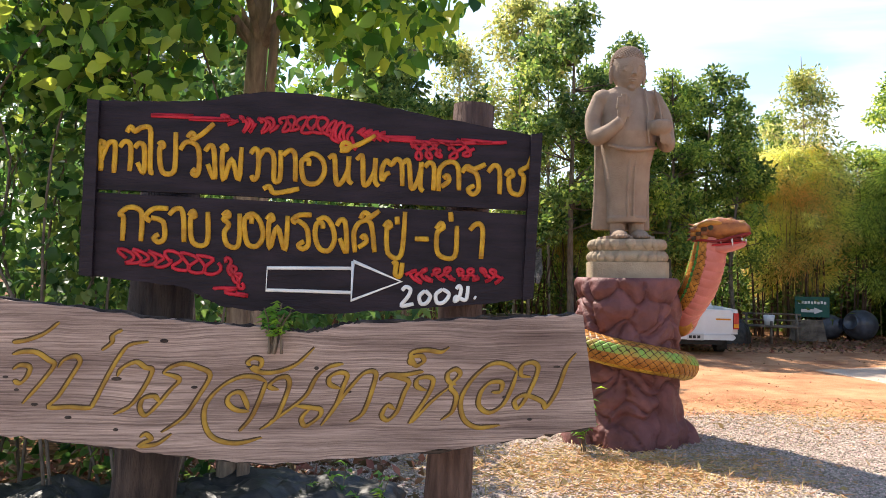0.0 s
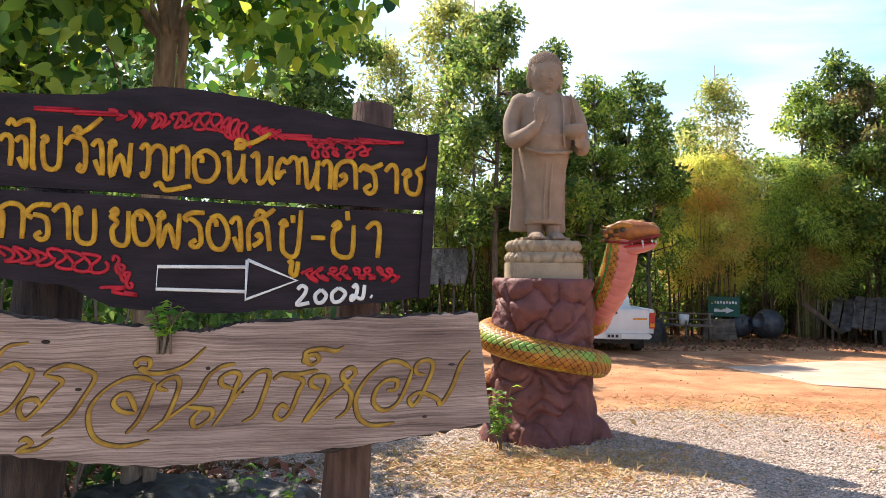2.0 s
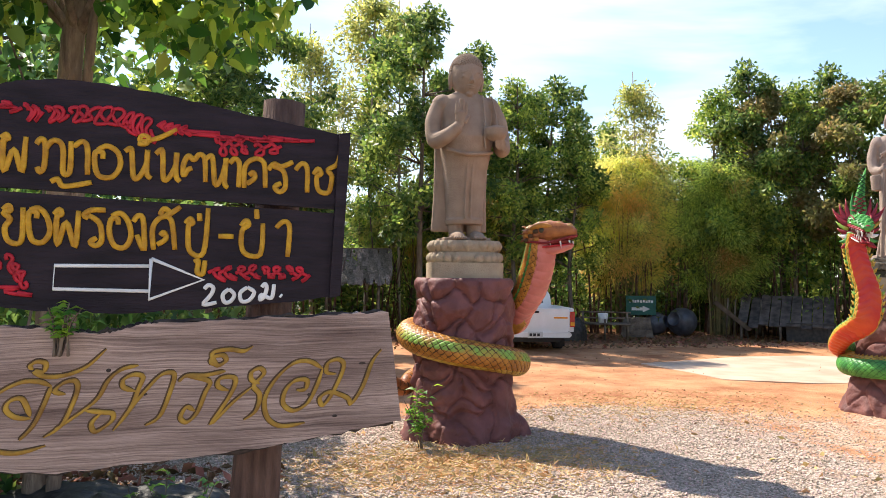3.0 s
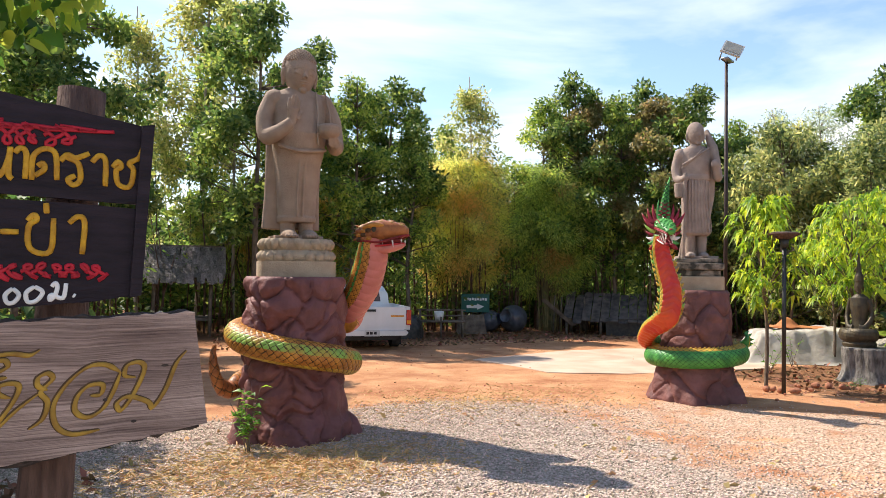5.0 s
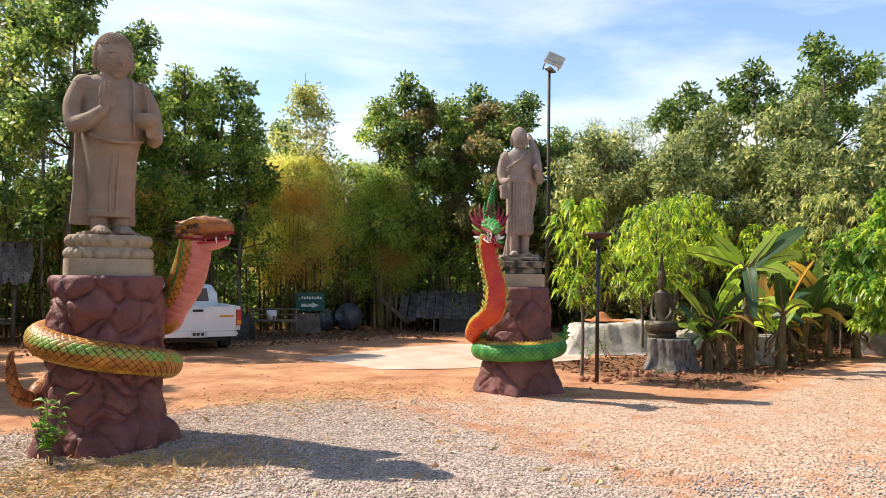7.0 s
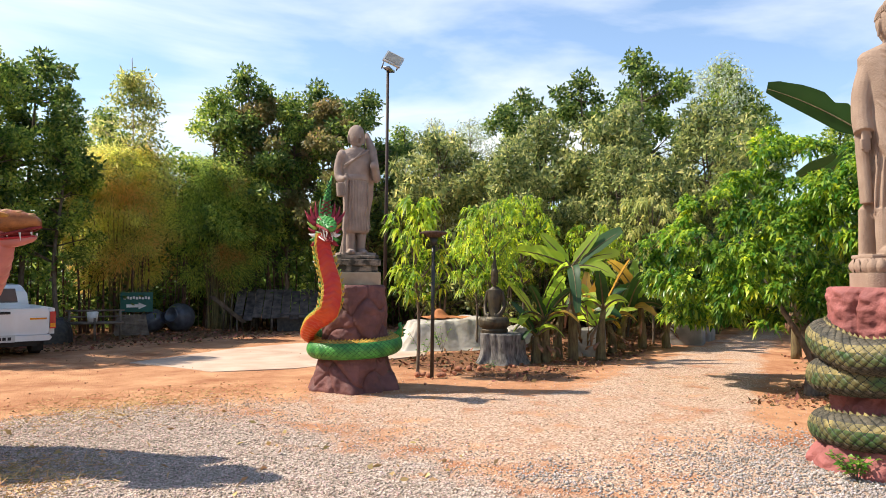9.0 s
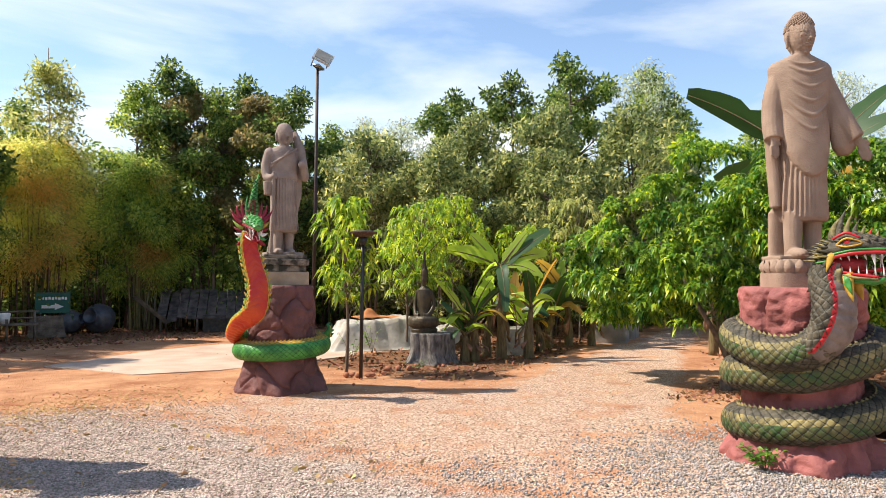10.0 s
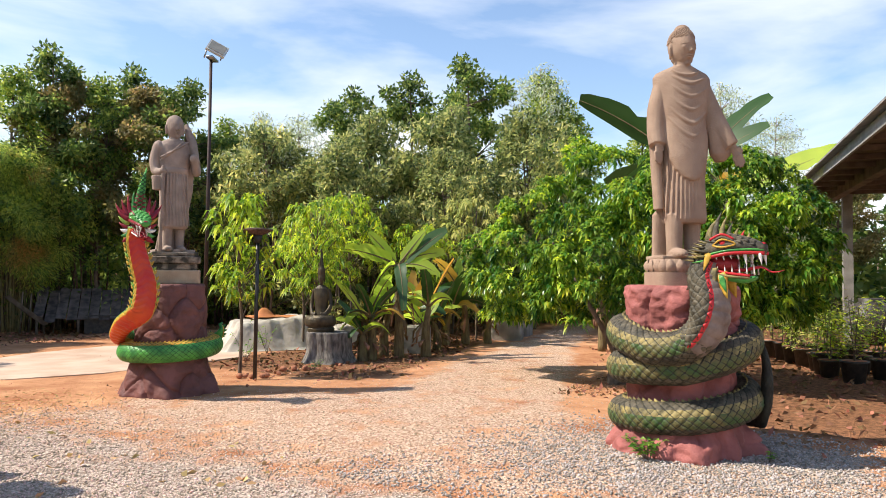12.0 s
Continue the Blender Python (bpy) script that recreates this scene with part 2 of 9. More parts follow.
BLACK_PLASTIC = material("black plastic", (0.022, 0.021, 0.020), (0.06, 0.05, 0.042), 12, 0.5, 0.5, 20, spec=0.4)
CONCRETE = material("pinkish pale concrete", (0.60, 0.45, 0.34), (0.46, 0.32, 0.23), 1.3, 0.9, 0.4, 30, detail=9)
GREYCONCRETE = material("grey concrete", (0.33, 0.31, 0.285), (0.20, 0.185, 0.17), 3, 0.9, 0.5, 25)
ROOF_SHEET = material("grey fibre cement roof", (0.30, 0.29, 0.275), (0.20, 0.19, 0.18), 4, 0.85, 0.3, 25)
SOFFIT = material("brown timber soffit", (0.16, 0.12, 0.09), (0.09, 0.065, 0.05), 4, 0.85, 0.3, 20)
STONES = material("grey gravel stones", (0.64, 0.52, 0.42), (0.38, 0.29, 0.225), 5, 0.9, 0.3, 60, island=0.5)
SOIL_CLODS = material("red-brown soil clods", (0.42, 0.20, 0.105), (0.26, 0.12, 0.065), 5, 0.95, 0.5, 40, island=0.4)
STRAW = material("dry straw litter", (0.66, 0.46, 0.20), (0.48, 0.31, 0.13), 5, 0.9, 0.0, island=0.35)
DRYLEAF = material("brown fallen leaves", (0.30, 0.16, 0.075), (0.16, 0.085, 0.045), 5, 0.85, 0.0, island=0.45)
BLUE_PAINT = material("blue painted steel", (0.04, 0.14, 0.42), (0.03, 0.1, 0.3), 6, 0.5, 0.1)
ROBE_ORANGE = material("orange cloth", (0.66, 0.28, 0.03), (0.5, 0.18, 0.02), 6, 0.8, 0.2)

LEAF_DARK = leaf_material("dark green foliage", (0.15, 0.235, 0.055), (0.065, 0.115, 0.033), 0.6)
LEAF_MID = leaf_material("mid green foliage", (0.26, 0.365, 0.075), (0.12, 0.20, 0.045), 0.6)
LEAF_PALE = leaf_material("pale yellow-green foliage", (0.40, 0.41, 0.14), (0.22, 0.28, 0.08), 0.5)
LEAF_BROWN = leaf_material("browning foliage", (0.215, 0.18, 0.065), (0.115, 0.135, 0.045), 0.4)
LEAF_OLIVE = leaf_material("grey-olive fine foliage", (0.29, 0.34, 0.125), (0.12, 0.17, 0.06), 0.7)
LEAF_GREY = leaf_material("silvery feathery foliage", (0.420, 0.473, 0.333), (0.298, 0.350, 0.210), 0.4)
BAMBOO_YELLOW = material("yellowing bamboo leaves", (0.54, 0.60, 0.17), (0.55, 0.44, 0.13), 0.7, 0.5, 0, island=0.4, translucent=0.52, spec=0.35, detail=4, contrast=(0.38, 0.58))
BAMBOO_GREEN = material("green bamboo leaves", (0.29, 0.41, 0.10), (0.42, 0.32, 0.09), 0.6, 0.5, 0, island=0.6, translucent=0.47, spec=0.35, detail=4, contrast=(0.33, 0.44))
MANGO_LEAF = leaf_material("glossy green mango leaves", (0.165, 0.32, 0.034), (0.05, 0.13, 0.018), 0.65, 0.32, 0.30)
MANGO_YOUNG = leaf_material("yellow-green young mango leaves", (0.33, 0.46, 0.045), (0.16, 0.28, 0.03), 0.55, 0.42, 0.4)
HEART_LEAF = leaf_material("broad heart-shaped leaves", (0.165, 0.31, 0.048), (0.055, 0.13, 0.028), 0.75, 0.42, 0.38)
BANANA_LEAF = leaf_material("banana leaf", (0.42, 0.56, 0.08), (0.22, 0.37, 0.05), 0.35, 0.5, 0.42)
BANANA_DARK = leaf_material("deep green banana leaf", (0.035, 0.09, 0.02), (0.02, 0.06, 0.015), 0.3, 0.14, 0.42)
BANANA_YELLOW = leaf_material("yellowing banana leaf", (0.48, 0.36, 0.06), (0.34, 0.21, 0.04), 0.3, 0.4, 0.5)
BANANA_STEM = material("banana stem", (0.20, 0.16, 0.07), (0.11, 0.075, 0.04), 6, 0.7, 0.4, 25, stretch=(5, 5, 1))
BANANA_DRY = material("dry banana sheath", (0.28, 0.17, 0.09), (0.15, 0.09, 0.05), 6, 0.9, 0.4, island=0.3)
CREEPER_LEAF = leaf_material("dark heart-shaped creeper leaves", (0.115, 0.215, 0.04), (0.045, 0.10, 0.025), 0.7, 0.36, 0.42)
WEED = leaf_material("fresh weed leaves", (0.16, 0.33, 0.04), (0.09, 0.22, 0.03), 0.4, 0.4, 0.45)
WEED_DARK = leaf_material("dark weed leaves", (0.105, 0.210, 0.052), (0.070, 0.140, 0.044), 0.4, 0.35, 0.45)


# ---- mesh helpers ----
class Shape:
    """Vertices, faces and each face's material slot, gathered piece by piece."""

    def __init__(self):
        self.v, self.f, self.m = [], [], []

    def add(self, verts, faces, slot=0):
        k = len(self.v)
        self.v.extend([tuple(map(float, p)) for p in verts])
        self.f.extend([tuple(i + k for i in q) for q in faces])
        self.m.extend([slot] * len(faces) if isinstance(slot, int) else slot)
        return self

    def box(self, c, size, rot=0.0, slot=0, taper=1.0):
        x, y, z = (s / 2 for s in size)
        cs, sn = math.cos(rot), math.sin(rot)
        pts = []
        for k, zz in ((1.0, -z), (taper, z)):
            for a, b in ((-x, -y), (x, -y), (x, y), (-x, y)):
                pts.append((c[0] + k * (a * cs - b * sn), c[1] + k * (a * sn + b * cs), c[2] + zz))
        return self.add(pts, [(3, 2, 1, 0), (4, 5, 6, 7), (0, 1, 5, 4), (1, 2, 6, 5), (2, 3, 7, 6), (3, 0, 4, 7)], slot)

    def ball(self, c, r, n=16, rings=10, m=None, slot=0):
        rx, ry, rz = r if hasattr(r, "__len__") else (r, r, r)
        pts, faces = [], []
        for i in range(1, rings):
            th = math.pi * i / rings
            for j in range(n):
                ph = 2 * math.pi * j / n
                pts.append(Vector((rx * math.sin(th) * math.cos(ph), ry * math.sin(th) * math.sin(ph), rz * math.cos(th))))
        pts += [Vector((0, 0, rz)), Vector((0, 0, -rz))]
        for i in range(rings - 2):
            for j in range(n):
                a, b = i * n + j, i * n + (j + 1) % n
                faces.append((a, a + n, b + n, b))
        top, bot, last = len(pts) - 2, len(pts) - 1, (rings - 2) * n
        for j in range(n):
            faces += [(top, j, (j + 1) % n), (bot, last + (j + 1) % n, last + j)]
        if m is not None:
            pts = [m @ p for p in pts]
        return self.add([p + Vector(c) for p in pts], faces, slot)

    def tube(self, path, radii, n=10, slot=0, flat=1.0, up=None, caps=True):
        """A tube along path; radii: one, or one a point; flat: its thickness across up against its width."""
        P = [Vector(p) for p in path]
        R = radii if hasattr(radii, "__len__") else [radii] * len(P)
        pts, faces = [], []
        side = None
        for i, p in enumerate(P):
            t = (P[min(i + 1, len(P) - 1)] - P[max(i - 1, 0)]).normalized()
            if up is not None:
                side = t.cross(Vector(up)).normalized()
            elif side is None:
                side = t.cross(Vector((0, 0, 1)) if abs(t.z) < 0.9 else Vector((1, 0, 0))).normalized()
            else:
                side = (side - t * side.dot(t)).normalized()
            o = side.cross(t)
            for j in range(n):
                a = 2 * math.pi * j / n
                pts.append(p + side * (math.cos(a) * R[i]) + o * (math.sin(a) * R[i] * flat))
        for i in range(len(P) - 1):
            for j in range(n):
                a, b = i * n + j, i * n + (j + 1) % n
                faces.append((a, b, b + n, a + n))
        if caps:
            faces += [tuple(range(n))[::-1], tuple((len(P) - 1) * n + j for j in range(n))]
        return self.add(pts, faces, slot)

    def rings(self, rows, n=28, slot=0, c=(0, 0), power=1.0, wave=None):
        """A closed body from rows of (z, half width, half depth, x, y)."""
        pts, faces = [], []
        for z, a, b, x, y in rows:
            for j in range(n):
                q = 2 * math.pi * j / n
                k = 1 + (wave(q, z) if wave else 0)
                cc, ss = math.cos(q), math.sin(q)
                pts.append((c[0] + x + k * a * math.copysign(abs(cc) ** power, cc), c[1] + y + k * b * math.copysign(abs(ss) ** power, ss), z))
        for i in range(len(rows) - 1):
            for j in range(n):
                p, q = i * n + j, i * n + (j + 1) % n
                faces.append((p, q, q + n, p + n))
        faces += [tuple(range(n))[::-1], tuple((len(rows) - 1) * n + j for j in range(n))]
        return self.add(pts, faces, slot)

    def slab(self, outline, depth, y=0.0, slot=0):
        """A board in the x-z plane with the outline (x, z) given, from y to y + depth."""
        n = len(outline)
        pts = [(x, y, z) for x, z in outline] + [(x, y + depth, z) for x, z in outline]
        faces = [tuple(range(n)), tuple(range(2 * n - 1, n - 1, -1))] + [(i, i + n, (i + 1) % n + n, (i + 1) % n) for i in range(n)]
        return self.add(pts, faces, slot)


def mesh_of(name, shape, mats, smooth=True):
    me = bpy.data.meshes.new(name)
    me.from_pydata(shape.v, [], shape.f)
    for mt in mats if hasattr(mats, "__len__") else [mats]:
        me.materials.append(mt)
    me.polygons.foreach_set("material_index", shape.m)
    me.polygons.foreach_set("use_smooth", [smooth] * len(shape.f))
    me.update()
    return me


def fast_mesh(name, V, F, mats, slots=None, smooth=False):
    """From arrays: V (n, 3), F (m, 3 or 4)."""
    me = bpy.data.meshes.new(name)
    k = F.shape[1]
    me.vertices.add(len(V))
    me.vertices.foreach_set("co", V.astype(np.float32).ravel())
    me.loops.add(F.size)
    me.loops.foreach_set("vertex_index", F.astype(np.int32).ravel())
    me.polygons.add(len(F))
    me.polygons.foreach_set("loop_start", np.arange(0, F.size, k, dtype=np.int32))
    for mt in mats if hasattr(mats, "__len__") else [mats]:
        me.materials.append(mt)
    if slots is not None:
        me.polygons.foreach_set("material_index", slots.astype(np.int32))
    if smooth:
        me.polygons.foreach_set("use_smooth", np.ones(len(F), dtype=bool))
    me.update(calc_edges=True)
    me.validate()
    return me


def part(name, shape, mats, parent, label="", smooth=True):
    ob = new(name, shape if isinstance(shape, bpy.types.Mesh) else mesh_of(name, shape, mats, smooth))
    ob.parent = parent
    return tagged(ob, label)


def thing(name, m, label, category, group="", kind=""):
    ob = new(name)
    ob.matrix_world = m
    ob.empty_display_size = 0.2
    return tagged(ob, label, category, group, kind)


def solid(name, shape, mats, m, label, category, group="", kind="", smooth=True):
    ob = new(name, shape if isinstance(shape, bpy.types.Mesh) else mesh_of(name, shape, mats, smooth))
    ob.matrix_world = m
    return tagged(ob, label, category, group, kind)


def spline(points, steps=12):
    """A smooth path through points."""
    P = [Vector(p) for p in points]
    out = []
    for i in range(len(P) - 1):
        a, b, c, d = P[max(i - 1, 0)], P[i], P[i + 1], P[min(i + 2, len(P) - 1)]
        for k in range(steps):
            t = k / steps
            out.append(0.5 * (2 * b + (c - a) * t + (2 * a - 5 * b + 4 * c - d) * t * t + (3 * b - a - 3 * c + d) * t ** 3))
    return out + [P[-1]]


def lerp_list(values, n):
    return list(np.interp(np.linspace(0, 1, n), np.linspace(0, 1, len(values)), values))


def carve(ob, voxel=0.016, smooth=4):
    """Melts a figure's overlapping forms into one carved block."""
    r = ob.modifiers.new("melt", "REMESH")
    r.mode, r.voxel_size, r.use_smooth_shade = "VOXEL", voxel, True
    s = ob.modifiers.new("soften", "SMOOTH")
    s.factor, s.iterations = 0.5, smooth
    return ob


# ---- ground ----
def ramp(v, a, b):
    return np.clip((v - a) / (b - a), 0, 1) ** 2 * (3 - 2 * np.clip((v - a) / (b - a), 0, 1))


def road_top(x):
    """The upper edge of the gravel drive."""
    return np.interp(x, [-30, 0, 4.5, 7, 9.5, 14, 20, 30], [8.6, 8.8, 9.6, 8.6, 6.3, 7.3, 8.5, 10.5])


def road_low(x):
    """The lower edge of the gravel drive."""
    return np.interp(x, [-30, 6, 8.2, 10, 12, 16, 22, 30], [-9, -6, 2.6, 3.3, 4.0, 5.5, 7.2, 9.5])


def ground_material():
    m = bpy.data.materials.new("laterite and gravel ground")
    m.use_nodes = True
    n, l = m.node_tree.nodes, m.node_tree.links
    b = n["Principled BSDF"]
    b.inputs["Roughness"].default_value, b.inputs["Specular IOR Level"].default_value = 0.95, 0.1
    tc = n.new("ShaderNodeTexCoord")

    def noise_at(scale, detail=6, rough=0.55):
        t = n.new("ShaderNodeTexNoise")
        t.inputs["Scale"].default_value, t.inputs["Detail"].default_value, t.inputs["Roughness"].default_value = scale, detail, rough
        l.new(tc.outputs["Object"], t.inputs["Vector"])
        return t.outputs["Fac"]

    def two(fac, lo, hi, c0, c1):
        r = n.new("ShaderNodeValToRGB")
        r.color_ramp.elements[0].position, r.color_ramp.elements[1].position = lo, hi
        r.color_ramp.elements[0].color, r.color_ramp.elements[1].color = (*c0, 1), (*c1, 1)
        l.new(fac, r.inputs["Fac"])
        return r.outputs["Color"]

    def blend(fac, a, c):
        x = n.new("ShaderNodeMix")
        x.data_type = "RGBA"
        l.new(fac, x.inputs[0])
        l.new(a, x.inputs[6])
        l.new(c, x.inputs[7])
        return x.outputs[2]

    def zone(name, spread=0.9, scale=2.2):
        a = n.new("ShaderNodeAttribute")
        a.attribute_name = name
        s = n.new("ShaderNodeMath")
        s.operation = "MULTIPLY_ADD"
        s.inputs[1].default_value, s.inputs[2].default_value = spread, -spread / 2
        l.new(noise_at(scale, 7, 0.62), s.inputs[0])
        t = n.new("ShaderNodeMath")
        l.new(a.outputs["Fac"], t.inputs[0])
        l.new(s.outputs["Value"], t.inputs[1])
        r = n.new("ShaderNodeMapRange")
        r.interpolation_type = "SMOOTHSTEP"
        r.inputs["From Min"].default_value, r.inputs["From Max"].default_value = 0.36, 0.64
        l.new(t.outputs["Value"], r.inputs["Value"])
        return r.outputs["Result"]

    soil = two(noise_at(1.1, 10, 0.68), 0.34, 0.66, (0.38, 0.155, 0.075), (0.68, 0.375, 0.20))
    grit = n.new("ShaderNodeTexVoronoi")
    grit.inputs["Scale"].default_value = 46
    l.new(tc.outputs["Object"], grit.inputs["Vector"])
    sep = n.new("ShaderNodeSeparateColor")
    l.new(grit.outputs["Color"], sep.inputs["Color"])
    gravel = two(sep.outputs["Red"], 0.05, 0.95, (0.24, 0.18, 0.135), (0.68, 0.55, 0.45))
    pale = two(sep.outputs["Green"], 0.05, 0.95, (0.37, 0.22, 0.14), (0.71, 0.525, 0.39))
    litter = two(noise_at(12, 7, 0.7), 0.38, 0.64, (0.13, 0.065, 0.035), (0.36, 0.17, 0.085))
    straw = two(noise_at(22, 6, 0.7), 0.35, 0.65, (0.40, 0.25, 0.09), (0.62, 0.44, 0.20))
    col = blend(zone("gravel"), soil, gravel)
    col = blend(zone("pale", 1.2, 1.6), col, pale)
    col = blend(zone("straw", 1.3, 2.6), col, straw)
    col = blend(zone("litter"), col, litter)
    l.new(col, b.inputs["Base Color"])
    h = n.new("ShaderNodeMath")
    l.new(grit.outputs["Distance"], h.inputs[0])
    l.new(noise_at(9, 6), h.inputs[1])
    bp = n.new("ShaderNodeBump")
    bp.inputs["Strength"].default_value, bp.inputs["Distance"].default_value = 0.75, 0.03
    l.new(h.outputs["Value"], bp.inputs["Height"])
    l.new(bp.outputs["Normal"], b.inputs["Normal"])
    return m


def zones(x, y):
    top, low = road_top(x), road_low(x)
    on_road = ramp(y, low - 0.5, low + 0.5) * (1 - ramp(y, top - 0.6, top + 0.6))
    dist = np.hypot(x - 0.4, y)
    near_r3 = np.exp(-((x - 7.6) ** 2 + (y - 1.3) ** 2) / 1.7 ** 2)
    gravel = np.maximum(on_road * (1 - ramp(x, 3.2, 7.6)) * 0.95, near_r3)
    gravel = np.maximum(gravel, 0.75 * (1 - ramp(y, 2.0, 3.4)) * (1 - ramp(x, 2.2, 4.4)))
    pale = on_road * ramp(x, 3.0, 7.0) * 0.62
    straw = np.exp(-((x - 1.6) ** 2 / 2.6 + (y - 6.7) ** 2 / 0.8)) * 0.60 + 0.45 * np.exp(-((x - 4.6) ** 2 / 4 + (y - 9.4) ** 2 / 1.2))
    litter = np.maximum(ramp(y, 17.0, 19.5), ramp(x, 9.3, 10.6) * ramp(y, top, top + 0.8) * (1 - ramp(y, 10.6, 11.4)))
    # beyond the salmon rock: leaf litter, its dark weight also standing for shade
    litter = np.maximum(litter, ramp(x, 8.2, 10) * (1 - ramp(y, low - 1.1, low - 0.1)) * 0.72)
    litter = np.maximum(litter, ramp(x, 15.5, 17) * ramp(y, top, top + 0.8))
    litter = np.maximum(litter, (1 - ramp(x, -1.6, -0.3)) * ramp(y, 2.6, 3.4) * 0.9)
    litter = np.maximum(litter, ramp(dist, 26, 30))
    return {"gravel": gravel, "pale": pale, "straw": straw, "litter": litter}


def build_ground():
    xs = np.concatenate([[-2500, -600, -150, -60, -25], np.arange(-9, 27, 0.2), [35, 60, 150, 600, 2500]])
    ys = np.concatenate([[-2500, -600, -150, -40, -12], np.arange(-4, 27, 0.2), [35, 60, 150, 600, 2500]])
    X, Y = np.meshgrid(xs, ys)
    x, y = X.ravel(), Y.ravel()
    z = 0.012 * np.sin(1.9 * x + 0.6 * y) * np.cos(1.3 * y - 0.5 * x) - 0.012
    V = np.stack([x, y, z], 1)
    i = np.arange(len(ys) - 1)[:, None] * len(xs) + np.arange(len(xs) - 1)[None, :]
    F = np.stack([i, i + 1, i + 1 + len(xs), i + len(xs)], -1).reshape(-1, 4)
    me = fast_mesh("ground", V, F, ground_material(), smooth=True)
    for key, values in zones(x, y).items():
        at = me.attributes.new(key, "FLOAT", "POINT")
        at.data.foreach_set("value", values.astype(np.float32))
    return solid("ground", me, None, Matrix(), "orange laterite yard with grey gravel and leaf litter", "ground", kind="structure")


build_ground()


# ---- foliage helpers ----
def rand_dirs(rng, n):
    d = rng.normal(size=(n, 3))
    return d / np.linalg.norm(d, axis=1, keepdims=True)


def leaf_arrays(rng, C, D, length, width, fold=0.25, drop=0.0):
    """Folded leaves, four corners each, at C, pointing along D."""
    n = len(C)
    D = D + np.array([0, 0, -drop])
    D /= np.linalg.norm(D, axis=1, keepdims=True)
    S = np.cross(D, rand_dirs(rng, n))
    S /= np.linalg.norm(S, axis=1, keepdims=True) + 1e-9
    N = np.cross(S, D)
    L = (length * rng.uniform(0.65, 1.25, n))[:, None]
    W = (width * rng.uniform(0.7, 1.2, n))[:, None]
    V = np.stack([C, C + D * L * 0.45 + S * W / 2 + N * W * fold, C + D * L, C + D * L * 0.45 - S * W / 2 + N * W * fold], 1).reshape(-1, 3)
    F = (np.arange(n) * 4)[:, None] + np.array([[0, 1, 2, 3]])
    return V, F


def limb_shape(shape, path, r0, r1, n=7, slot=0):
    return shape.tube(path, list(np.linspace(r0, r1, len(path))), n, slot)


def make_tree(name, seed, height, spread, base, leaf, width, count, leaf_mat, bark, label, clumps=26, clump=0.55, trunk=0.09, lean=0.0, drop=0.2, stems=1, squash=0.75, pointed=0.0):
    """A tapered trunk with limbs, and a crown of leaves gathered in uneven clumps round the limb ends."""
    rng = np.random.default_rng(seed)
    tree = thing(name, Matrix(), label, "tree", "trees")
    wood, ends = Shape(), []
    for s in range(stems):
        off = rng.normal(0, 0.12 * (stems > 1), 2)
        tip = np.array([lean + rng.normal(0, 0.25), rng.normal(0, 0.25), height * 0.93])
        main = spline([(off[0], off[1], -0.05), (off[0] + 0.2 * tip[0] + rng.normal(0, 0.08), off[1] + rng.normal(0, 0.1), height * 0.3), (off[0] + 0.6 * tip[0], off[1] + 0.6 * tip[1], height * 0.62), tuple(tip)], 5)
        limb_shape(wood, main, trunk * (1 if stems == 1 else 0.7), 0.012, 8)
        for k in range(clumps // stems):
            h = base + (1 - base) * rng.uniform(0.0, 1.0) ** 0.8
            at = main[min(int(h * (len(main) - 1) * 0.95), len(main) - 2)]
            a = rng.uniform(0, 2 * math.pi)
            prof = math.sin(math.pi * min(max((h - base) / (1 - base) * 0.82 + 0.16, 0), 1)) ** 0.7
            r = spread * prof * rng.uniform(0.35, 1.0) * (1 - pointed * h)
            end = at + Vector((math.cos(a) * r, math.sin(a) * r, r * rng.uniform(0.05, 0.55)))
            mid = at.lerp(end, 0.5) + Vector((0, 0, rng.uniform(-0.1, 0.15)))
            limb_shape(wood, [at, mid, end], trunk * 0.28, 0.006, 5)
            ends.append((np.array(end), clump * rng.uniform(0.55, 1.35)))
    part("trunk", wood, bark, tree)
    C, D = [], []
    share = np.array([e[1] ** 2 for e in ends])
    share = share / share.sum()
    for (c, r), q in zip(ends, share):
        k = max(int(count * q), 6)
        d = rand_dirs(rng, k)
        p = c + d * (r * rng.uniform(0, 1, (k, 1)) ** 0.55) * np.array([1, 1, squash])
        C.append(p)
        D.append(0.35 * d + rng.normal(0, 0.6, (k, 3)))
    V, F = leaf_arrays(rng, np.concatenate(C), np.concatenate(D), leaf, width, drop=drop)
    part("crown", fast_mesh("crown", V, F, leaf_mat), None, tree)
    return tree


def plant_at(tree, x, y, turn=0.0, scale=1.0, sz=None):
    return Matrix.LocRotScale((x, y, 0), Euler((0, 0, turn)), (scale, scale, sz or scale))


